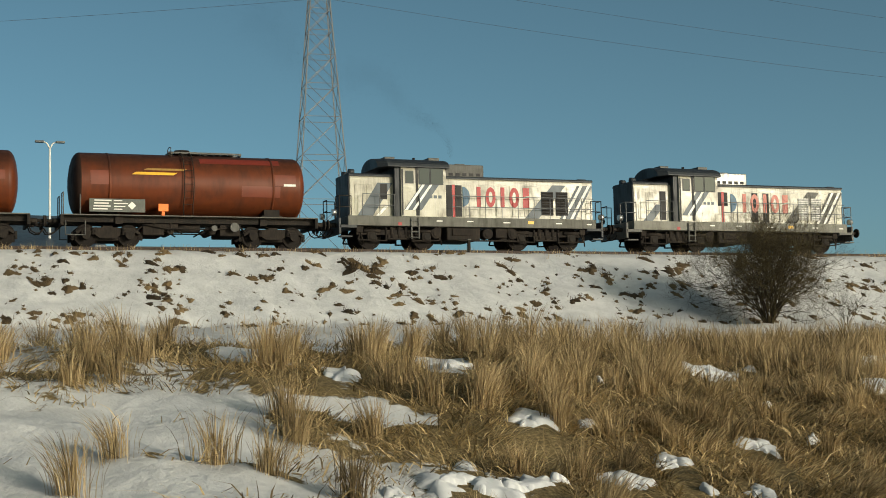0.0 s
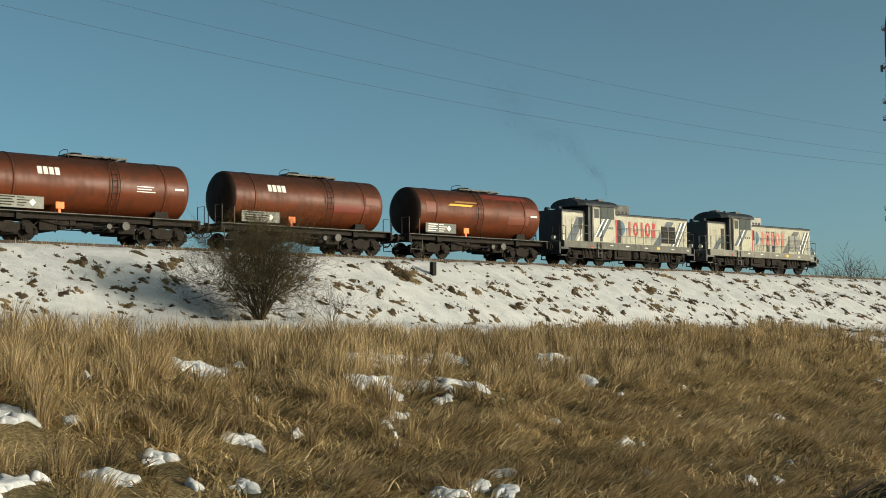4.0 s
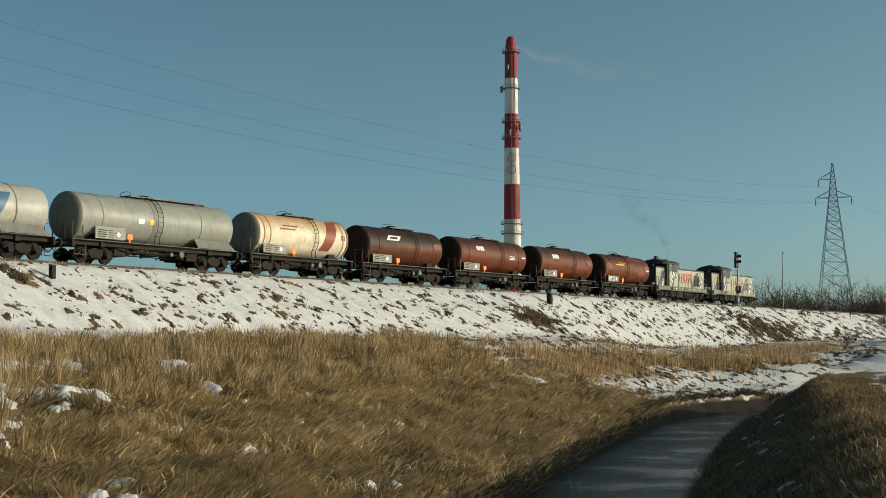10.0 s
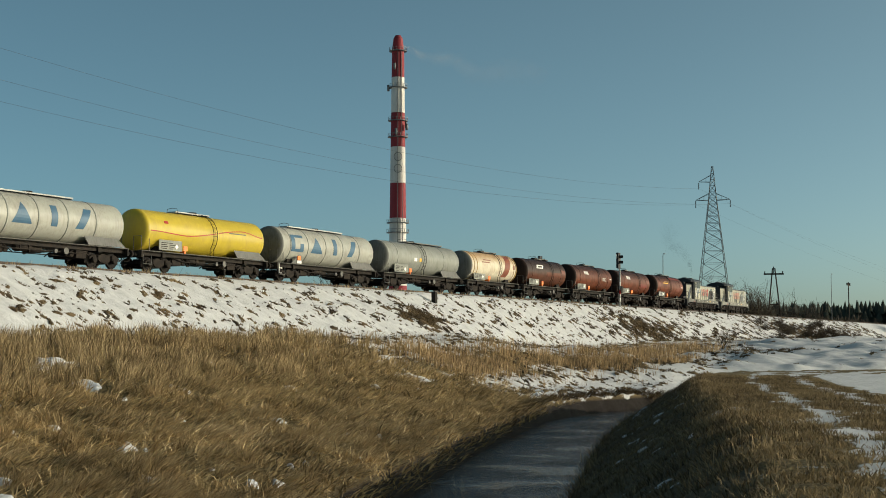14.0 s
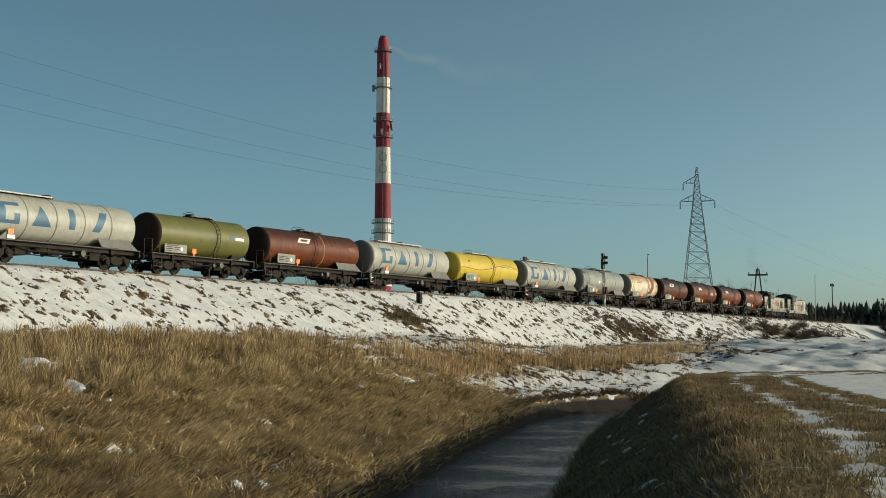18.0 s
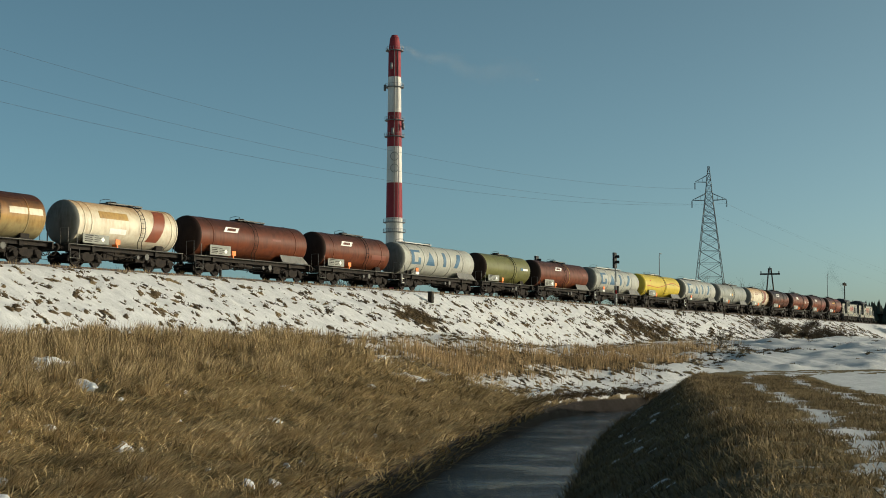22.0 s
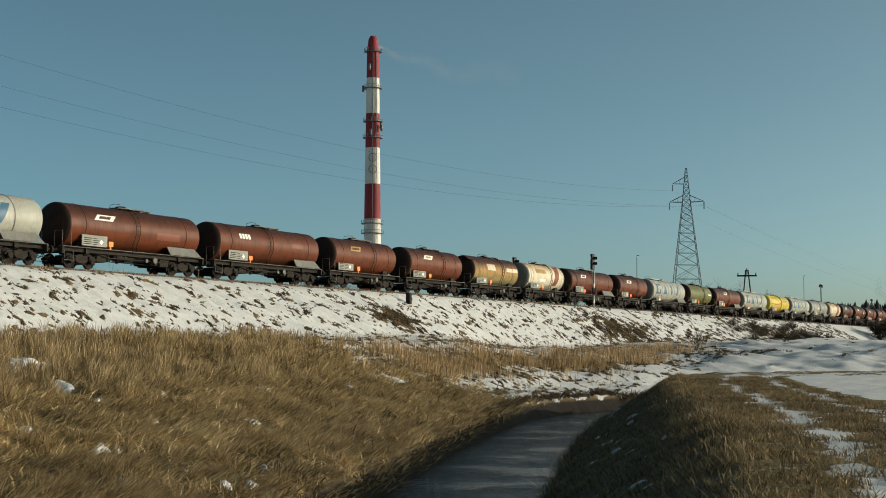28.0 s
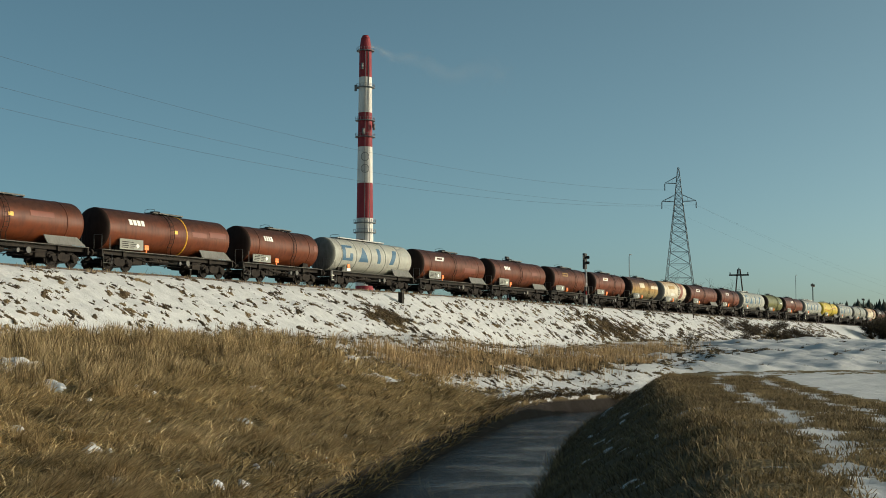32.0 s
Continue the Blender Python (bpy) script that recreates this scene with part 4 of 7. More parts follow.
    for k in range(5):
        bm = B()
        box(bm, X + 6.1 + k * 0.34, X + 6.30 + k * 0.34, -0.675, -0.655, 3.46, 3.6)
        part("slot", bm, M["black"], ex)
    # doors along the bonnet
    for k in range(8):
        x0 = X + 6.75 + k * 0.74
        if k in (5, 6):
            continue
        bm = B()
        box(bm, x0 + 0.02, x0 + 0.70, -1.034, -1.0, 1.58, 3.02, 0.012)
        part("bonnet_door", bm, M["loco_cream"], lh)
    if not faded:
        openings = ((5.74, 6.10), (6.26, 6.58))
    else:
        openings = ((5.8, 6.45), (7.85, 8.2), (8.5, 8.85))
    for i, (x0, x1) in enumerate(openings):
        bm = B()
        box(bm, X + x0, X + x1, -1.042, -1.03, 2.3 if faded and i == 0 else 1.52, 2.98)
        part("open_door", bm, M["black"], lh)
    bm = B()
    side_plate(bm, [(X + 6.10, 1.5), (X + 6.24, 1.5), (X + 6.24, 3.0), (X + 6.10, 3.0)], -1.036, 0.01)
    part("red_door_edge", bm, M["red"], lh)
    bm = B()
    ring = [(X + 6.62 + 0.36 * math.sin(radians(a)), 2.46 + 0.46 * math.cos(radians(a))) for a in range(0, 181, 15)]
    side_plate(bm, ring, -1.036, 0.01)
    part("emblem", bm, M["blue"], lh)
    # the company's name as plain red shapes: rings and upright bars
    for k in range(5):
        bm = B()
        x0 = X + 7.18 + k * 0.60
        if k in (1, 3):
            rings = [[bm.verts.new((x0 + 0.24 + ra * math.sin(radians(a)), y, 2.46 + rb * math.cos(radians(a)))) for a in range(0, 360, 20)] for ra, rb, y in ((0.25, 0.47, -1.037), (0.25, 0.47, -1.048), (0.10, 0.26, -1.048), (0.10, 0.26, -1.037))]
            for p, q in zip(rings[:-1], rings[1:]):
                for i in range(18):
                    bm.faces.new((p[i], p[(i + 1) % 18], q[(i + 1) % 18], q[i]))
        elif k == 4:
            side_plate(bm, [(x0 + 0.08, 2.50), (x0 + 0.40, 2.56), (x0 + 0.40, 2.93), (x0 + 0.08, 2.93)], -1.036, 0.012)
            side_plate(bm, [(x0 + 0.08, 2.0), (x0 + 0.40, 2.0), (x0 + 0.40, 2.48), (x0 + 0.08, 2.42)], -1.036, 0.012)
        else:
            side_plate(bm, [(x0 + 0.14, 2.0), (x0 + 0.34, 2.0), (x0 + 0.34, 2.93), (x0 + 0.14, 2.93)], -1.036, 0.012)
        part("logo_block", bm, M["red_faded" if faded else "red"], lh)
    for x0, wd, mat in ((9.75, 0.70, "slate"), (11.55, 0.80, "slate"), (11.68, 0.15, "white"), (12.08, 0.15, "white")):
        slant_band(lh, x0, wd, 1.5, 3.1, 1.45 if x0 < 11 else 0.95, -1.036 - (0.008 if mat == "white" else 0), "frame_grey" if faded and mat == "slate" else mat)
    for x0 in (10.6, 11.36):
        bm = B()
        box(bm, X + x0, X + x0 + 0.62, -1.062, -1.02, 1.66, 2.78, 0.01)
        gr = part("radiator_grille", bm, M["dull_metal" if faded else "black"], lh)
        for k in range(9):
            bm = B()
            z = 1.72 + k * 0.117
            v = [bm.verts.new(p) for p in ((X + x0 + 0.03, -1.085, z), (X + x0 + 0.59, -1.085, z), (X + x0 + 0.59, -1.064, z + 0.07), (X + x0 + 0.03, -1.064, z + 0.07), (X + x0 + 0.03, -1.064, z), (X + x0 + 0.59, -1.064, z))]
            for q in ((0, 1, 2, 3), (0, 3, 4), (1, 5, 2), (0, 4, 5, 1)):
                bm.faces.new([v[i] for i in q])
            part("slat", bm, M["dull_metal" if faded else "steel_dark"], gr)
    # side railing of the footway
    bm = B()
    for x in np.arange(6.0, 13.3, 0.82):
        tube(bm, (X + x, -1.32, 1.44), (X + x, -1.32, 2.45), 0.018, 5)
    for z in (1.95, 2.45):
        tube(bm, (X + 6.0, -1.32, z), (X + 13.2, -1.32, z), 0.018, 5)
    for x in (1.7, 2.5, 3.2):
        tube(bm, (X + x, -1.32, 1.44), (X + x, -1.32, 2.45), 0.018, 5)
    for z in (1.95, 2.45):
        tube(bm, (X + 1.7, -1.32, z), (X + 3.2, -1.32, z), 0.018, 5)
    tube(bm, (X + 4.36, -1.45, 1.5), (X + 4.36, -1.45, 2.5), 0.02, 5)
    part("side_railing", bm, M["galv"], L)
    # steps
    ladder = part("step_ladder", box(B(), X + 3.95, X + 4.0, -1.42, -1.36, 0.45, 1.4), M["frame_grey"], L)
    part("stringer", box(B(), X + 4.30, X + 4.35, -1.42, -1.36, 0.45, 1.4), M["frame_grey"], ladder)
    for z in (0.5, 0.75, 1.0, 1.25):
        part("tread", box(B(), X + 3.95, X + 4.35, -1.46, -1.2, z, z + 0.03), M["frame_grey"], ladder)
    # marks on the frame
    for x0, wd, z, mat in ((9.75, 0.3, 1.2, "yellow_mark"), (3.35, 0.18, 1.05, "red"), (5.2, 0.28, 1.25, "white"), (6.7, 0.3, 1.25, "white"), (8.5, 0.35, 1.22, "white"), (11.2, 0.3, 1.22, "white"), (12.8, 0.25, 1.2, "white")):
        bm = B()
        box(bm, X + x0, X + x0 + wd, -1.362, -1.349, z, z + (0.14 if mat != "white" else 0.05))
        part("marking", bm, M[mat], L)
    for k in range(4):
        part("number_bar", box(B(), X + 4.62 + k * 0.22, X + 4.78 + k * 0.22, -1.409, -1.399, 2.3, 2.44), M["slate"], cab)
    # tanks and pipes between the bogies
    bm = B()
    box(bm, X + 5.75, X + 7.4, -1.2, 1.2, 0.42, 1.02, 0.06)
    tube(bm, (X + 8.6, -1.1, 0.72), (X + 8.6, -0.2, 0.72), 0.28, 14)
    path_tube(bm, [(X + 5.8, -1.15, 0.6), (X + 6.4, -1.15, 0.4), (X + 9.2, -1.15, 0.42)], 0.035)
    part("fuel_tank", bm, M["steel_dark"], L)
    for x in (5.2, 7.75, 9.0):
        bm = B()
        tube(bm, (X + x, -1.28, 0.72), (X + x, -0.7, 0.72), 0.24, 14)
        tube(bm, (X + x, -1.31, 0.72), (X + x, -1.28, 0.72), 0.15, 14)
        part("air_reservoir", bm, M["gear"], L)
    part("battery_box", box(B(), X + 6.0, X + 7.0, -1.27, -1.2, 0.62, 0.95, 0.02), M["gear"], L)
    part("tool_box", box(B(), X + 8.15, X + 8.7, -1.27, -0.9, 0.55, 0.98, 0.02), M["gear"], L)
    for x in (1.55, 5.3, 8.9, 12.6):
        bm = path_tube(B(), [(X + x, -1.2, 1.02), (X + x + 0.1, -1.2, 0.6), (X + x + 0.28, -0.9, 0.22)], 0.03, 6)
        part("sand_pipe", bm, M["gear"], L)
    for bx in (X + 3.45, X + 10.75):
        bm = B()
        box(bm, -0.35, 0.35, -1.05, 1.05, 0.5, 1.0, 0.03)
        g = part("bogie", bm, M["steel_dark"], L, at=(bx, 0, 0))
        for s in (-1, 1):
            bm = B()
            box(bm, -2.0, 2.0, s * 1.08 - 0.06, s * 1.08 + 0.06, 0.62, 0.86, 0.02)
            box(bm, -0.55, 0.55, s * 1.08 - 0.09, s * 1.08 + 0.09, 0.42, 0.66, 0.02)
            for e in (-0.35, 0, 0.35):
                tube(bm, (e, s * 1.12, 0.5), (e, s * 1.12, 0.98), 0.09, 8)
            for e in (-1, 1):
                tube(bm, (e * 0.62, s * 1.16, 0.95), (e * 0.62, s * 1.16, 0.34), 0.05, 6)
                tube(bm, (e * 0.62, s * 1.16, 0.36), (e * 1.95, s * 1.16, 0.40), 0.035, 6)
                tube(bm, (e * 1.95, s * 1.16, 0.40), (e * 1.80, s * 1.16, 0.80), 0.04, 6)
                box(bm, min(e * 1.72, e * 2.02), max(e * 1.72, e * 2.02), s * 1.12 - 0.12, s * 1.12 + 0.12, 0.72, 1.0, 0.03)
                tube(bm, (e * 0.9, s * 1.18, 0.80), (e * 1.7, s * 1.18, 0.80), 0.08, 8)
            part("side_frame", bm, M["gear"], g)
            for e in (-1.3, 1.3):
                bm = B()
                box(bm, e - 0.22, e + 0.22, s * 1.1 - 0.12, s * 1.1 + 0.12, 0.38, 0.74, 0.04)
                tube(bm, (e, s * 1.0, 0.55), (e, s * 1.26, 0.55), 0.14, 10)
                part("axle_box", bm, M["steel_dark"], g)
        for e, key in ((1.3, "loco_front"), (-1.3, "loco_rear")):
            ROLLING[key].append(part("wheelset", loco_wheels, None, g, at=(e, 0, LOCO_R)))
    return L


BROWN_MARKS = [("primer_patch", -4.3, 0.75, -5, 20, 0, "patch"), ("primer_patch", 0.35, 3.5, 42, 58, 0, "patch_red"), ("primer_patch", 2.1, 1.7, -22, -2, 0, "patch"), ("primer_patch", 3.9, 1.0, 0, 20, 0, "patch"), ("writing", 4.2, 0.55, -1, 3, 0, "white")]
lead = locomotive("weathered cream bonnet locomotive with faded red lettering shapes", True)
second = locomotive("cream and grey bonnet locomotive with red lettering shapes")
BIG = [(-5.2, 10.2, -20, 34, 4, "blue")]
RINGS = (-5.3, -3.0, -0.6, 1.8, 4.2)
GATX_SMALL = [(-2.7, 1.15, 14, 30, 4, "white")]
DEC = [("logo_plate", -2.6, 1.55, 16, 33, 0.45, "white"), ("logo_plate", -2.2, 0.95, 20, 29, 0.22, "brown")]
DEC_OLD = [("logo_plate", -2.6, 1.75, 14, 19, 0.18, "yellow_mark"), ("logo_plate", -2.1, 1.7, 23, 27, 0.16, "ochre")]
CONSIST = [
    ("brown", "rusty brown tank wagon with worn ochre lettering shapes", 12.2, False, dict(marks=BROWN_MARKS + DEC_OLD, ladder=-0.2, panel="panel")),
    ("brown", "brown tank wagon with small white letter shapes", 12.2, False, dict(logos=GATX_SMALL, marks=[("primer_patch", 1.4, 2.4, -20, -3, 0, "patch_red"), ("primer_patch", 4.3, 0.9, 0, 16, 0, "patch")])),
    ("brown", "brown tank wagon with small white letter shapes and fine print", 12.9, False, dict(logos=GATX_SMALL, marks=[("writing", 2.3, 1.0, -8, -6, 0, "white"), ("writing", 2.3, 0.8, -3, -1, 0, "white"), ("writing", 2.3, 0.9, 2, 4, 0, "white"), ("writing", 5.0, 0.5, 0, 4, 0, "white")])),
    ("brown_dark", "dark brown tank wagon with a white logo plate", 12.14, False, dict(marks=[DEC[0], ("logo_plate", -2.2, 0.95, 20, 29, 0.22, "brown_dark"), ("primer_patch", 0.2, 4.6, -14, 4, 0, "red_brown"), ("primer_patch", 4.0, 0.9, 2, 18, 0, "patch")])),
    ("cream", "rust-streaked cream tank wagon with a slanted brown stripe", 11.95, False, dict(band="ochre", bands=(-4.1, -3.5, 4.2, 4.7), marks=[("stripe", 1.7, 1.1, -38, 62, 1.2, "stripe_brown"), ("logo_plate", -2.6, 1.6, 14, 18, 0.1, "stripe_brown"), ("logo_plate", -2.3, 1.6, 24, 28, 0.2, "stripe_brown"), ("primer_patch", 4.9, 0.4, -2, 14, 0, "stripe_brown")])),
    ("grey_tank", "long plain grey tank wagon", 14.78, True, dict(band="grey_tank", bands=(-4.6, -0.6, 3.4), walk=6.5, walk_x=1.5, marks=[("warning", -1.9, 0.45, -10, 2, 0, "white"), ("warning", -1.0, 0.45, -10, 2, 0, "yellow_mark")])),
    ("white_tank", "long white tank wagon with large dark blue letter shapes", 14.97, True, dict(band="grey_tank", bands=RINGS, logos=BIG, data=False, ladder=None, walk=7.6, walk_x=-0.6)),
    ("yellow", "yellow tank wagon with a curved thin red stripe", 14.77, True, dict(bands=(0.9,), ladder=0.5, walk=3.6, walk_x=-0.6, swoosh=True, marks=[("writing", 2.2, 1.9, 11, 14, 0, "panel"), ("warning", -4.6, 0.4, 20, 28, 0, "red")])),
    ("white_tank", "long white tank wagon with large dark blue letter shapes", 15.66, True, dict(band="grey_tank", bands=RINGS, logos=BIG, data=False, ladder=None, walk=7.6, walk_x=-0.6)),
    ("red_brown", "red-brown tank wagon with a pale band and logo plate", 14.83, True, dict(bands=(1.1,), band="ochre", marks=DEC + [("primer_patch", 4.6, 1.0, 4, 18, 0, "patch")])),
    ("green", "olive green tank wagon with a white and blue label", 12.47, False, dict(bands=(1.2,), walk=2.4, marks=[("logo_plate", 2.6, 0.5, -2, 9, 0, "blue"), ("logo_plate", 3.2, 1.0, -1, 7, 0, "white")])),
    ("white_tank", "long white tank wagon with large dark blue letter shapes", 15.15, True, dict(band="grey_tank", bands=RINGS, logos=BIG, data=False, ladder=None, walk=5, walk_x=-2.5)),
    ("red_brown", "red-brown tank wagon with a small logo plate", 12.36, False, dict(marks=DEC + [("primer_patch", 2.0, 2.2, -20, -4, 0, "patch")])),
    ("red_brown", "long red-brown tank wagon with a white logo plate", 15.04, True, dict(marks=[(n, x - 1.2, wd, a, b, s, m) for n, x, wd, a, b, s, m in DEC] + [("writing", 1.9, 1.1, 4, 10, 0, "patch")])),
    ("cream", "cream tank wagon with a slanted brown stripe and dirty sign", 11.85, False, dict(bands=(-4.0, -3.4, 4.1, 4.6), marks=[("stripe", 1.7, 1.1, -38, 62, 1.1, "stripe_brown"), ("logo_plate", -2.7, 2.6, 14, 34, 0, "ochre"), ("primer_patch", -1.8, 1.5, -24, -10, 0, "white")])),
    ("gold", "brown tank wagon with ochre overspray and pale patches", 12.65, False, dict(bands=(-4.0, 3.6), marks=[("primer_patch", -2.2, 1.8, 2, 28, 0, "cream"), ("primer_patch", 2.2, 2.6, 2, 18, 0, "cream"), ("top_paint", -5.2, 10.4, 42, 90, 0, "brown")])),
    ("brown", "rusty brown tank wagon with a worn logo plate", 12.57, False, dict(marks=[DEC[0], ("logo_plate", -2.2, 0.95, 20, 29, 0.22, "ochre"), ("primer_patch", 4.2, 0.8, 2, 16, 0, "patch")])),
    ("brown", "rusty brown tank wagon with an ochre logo plate", 12.42, False, dict(marks=[("logo_plate", -2.6, 1.55, 14, 32, 0.3, "ochre"), ("logo_plate", -2.3, 1.05, 19, 27, 0.15, "brown")])),
    ("red_brown", "long brown tank wagon with small white letter shapes", 15.1, True, dict(logos=[(-4.0, 1.4, 12, 28, 4, "white")], marks=[("primer_patch", 2.6, 1.5, 0, 14, 0, "patch")])),
    ("red_brown", "long red-brown tank wagon with a white logo plate", 15.03, True, dict(marks=[(n, x - 1.6, wd * 1.1, a, b, s, m) for n, x, wd, a, b, s, m in DEC] + [("primer_patch", 1.8, 2.4, -20, 0, 0, "patch")])),
    ("white_tank", "long white tank wagon with large dark blue letter shapes", 15.18, True, dict(band="grey_tank", bands=RINGS, logos=BIG, data=False, ladder=None, walk=7.6, walk_x=-0.6)),
    ("brown", "short brown tank wagon with small white letter shapes", 11.94, False, dict(logos=GATX_SMALL, marks=[("primer_patch", 4.6, 0.4, -2, 16, 0, "patch")])),
    ("brown", "long brown tank wagon with an ochre hoop and white letter shapes", 15.13, True, dict(bands=(1.5,), band="yellow_mark", logos=[(-4.4, 1.6, 14, 30, 4, "white")], marks=[("primer_patch", 2.1, 1.6, 0, 14, 0, "patch"), ("primer_patch", 4.6, 1.9, 4, 20, 0, "patch"), ("warning", 0.1, 0.4, 2, 12, 0, "yellow_mark")])),
    ("brown", "long brown tank wagon with a white panel", 15.1, True, dict(marks=[("logo_plate", -4.6, 2.2, 0, 26, 0, "white"), ("primer_patch", 1.8, 2.0, 8, 22, 0, "patch"), ("warning", 0.0, 0.4, 2, 12, 0, "yellow_mark")])),
    ("brown", "rusty brown tank wagon with a worn logo plate", 12.4, False, dict(marks=BROWN_MARKS)),
]
VEHICLES = [(lead, 7.25), (second, 14.24 + 7.35)]
back_at = 28.48
for colour, label, length, long, opt in CONSIST:
    sw = opt.pop("swoosh", False)
    wagon = tank_wagon(colour, label, length, long, **opt)
    if sw:
        bm = B()
        for k in range(60):
            u0, u1 = k / 60, (k + 1) / 60
            f = lambda u: -6 + 3 * math.cos(math.pi * min(1, u / 0.32)) + 31 * float(smooth(0.26, 0.84, u)) - 14 * float(smooth(0.80, 1.0, u))
            curved_plate(bm, -6.0 + 12.0 * u0, -6.0 + 12.0 * u1, f(u0) - 1.3, f(u0) + 1.3, 1.37, 2.70, na=2)
        part("red_stripe", bm, M["red"], wagon)
    VEHICLES.append((wagon, back_at + length / 2))
    back_at += length

# where the train's head is, in metres along the track
HEAD = [(0, 45.9), (4, 90.0), (9, 145.8), (13, 191.1), (19, 259.4), (23, 305.1), (28, 362.9), (32, 409.4)]


def head_at(t):
    ts, xs = [a for a, _ in HEAD], [b for _, b in HEAD]
    return float(np.interp(t, ts, xs))

# ---- far things ----
def at_bearing(bearing, dist, z=0.0):
    return Vector((dist * math.sin(radians(bearing)), dist * math.cos(radians(bearing)), z))


def chimney():
    base = at_bearing(59.45, 540)
    c = thing("chimney", "tall red and white banded concrete chimney stack", "chimney")
    c.location = (base.x, base.y, 0)
    H = 124.7
    rad = lambda z: 3.85 - 1.35 * z / 108
    # bands from the bottom
    cuts = [(0, 27, "chim_red"), (27, 53.1, "chim_white"), (53.1, 66.7, "chim_red"), (66.7, 80.8, "chim_white"), (80.8, 94.2, "chim_red"), (94.2, 108.1, "chim_white"), (108.1, H - 5.5, "chim_red")]
    for z0, z1, mat in cuts:
        bm = B()
        tube(bm, (0, 0, z0), (0, 0, z1), rad(z0), 32, rad(z1), False)
        part("shaft_band", bm, M[mat], c)
    bm = B()
    tube(bm, (0, 0, H - 5.5), (0, 0, H - 1.2), rad(H - 5.5), 32, rad(H) * 0.78, False)
    tube(bm, (0, 0, H - 1.2), (0, 0, H), rad(H) * 0.78, 32, rad(H) * 0.5)
    part("cap", bm, M["chim_red"], c)
    for z in (47.4, 51.2, 84.6, 91.0, 104.0, 118.4):
        bm = B()
        tube(bm, (0, 0, z), (0, 0, z + 0.25), rad(z) + 1.1, 24)
        for k in range(16):
            a = 2 * math.pi * k / 16
            x, y = (rad(z) + 1.05) * math.cos(a), (rad(z) + 1.05) * math.sin(a)
            tube(bm, (x, y, z), (x, y, z + 1.4), 0.06, 4)
        tube(bm, (0, 0, z + 1.35), (0, 0, z + 1.45), rad(z) + 1.1, 24, caps=False)
        part("platform", bm, M["galv"], c)
    for k, z in enumerate((86.5, 88.5, 90, 92.5, 104, 112)):
        bm = B()
        a = radians(200 + 70 * k)
        x, y = (rad(z) + 1.2) * math.cos(a), (rad(z) + 1.2) * math.sin(a)
        tube(bm, (x, y, z - 1.2), (x, y, z + 1.2), 0.5, 8)
        tube(bm, (x * 0.7, y * 0.7, z), (x, y, z), 0.15, 6)
        part("antenna", bm, M["galv"], c)
    for z in (72.2, 76.8):
        bm = B()
        cx, cy = -rad(z) * math.sin(radians(59.45)), -rad(z) * math.cos(radians(59.45))
        ring = [(cx * 1.08 + 1.5 * math.cos(a) * math.cos(radians(59.45)), cy * 1.08 - 1.5 * math.cos(a) * math.sin(radians(59.45)), z + 1.6 * math.sin(a)) for a in np.linspace(0, 2 * math.pi, 17)]
        path_tube(bm, ring, 0.13, 5)
        part("hoop_antenna", bm, M["galv"], c)
    bm = B()
    for k in range(2):
        a = radians(-150 + 30 * k)
        x, y = (rad(60) + 0.9) * math.cos(a), (rad(60) + 0.9) * math.sin(a)
        tube(bm, (x, y, 30), (x * 0.62, y * 0.62, H - 6), 0.12, 5)
    part("ladder", bm, M["galv"], c)
    return c


chimney()


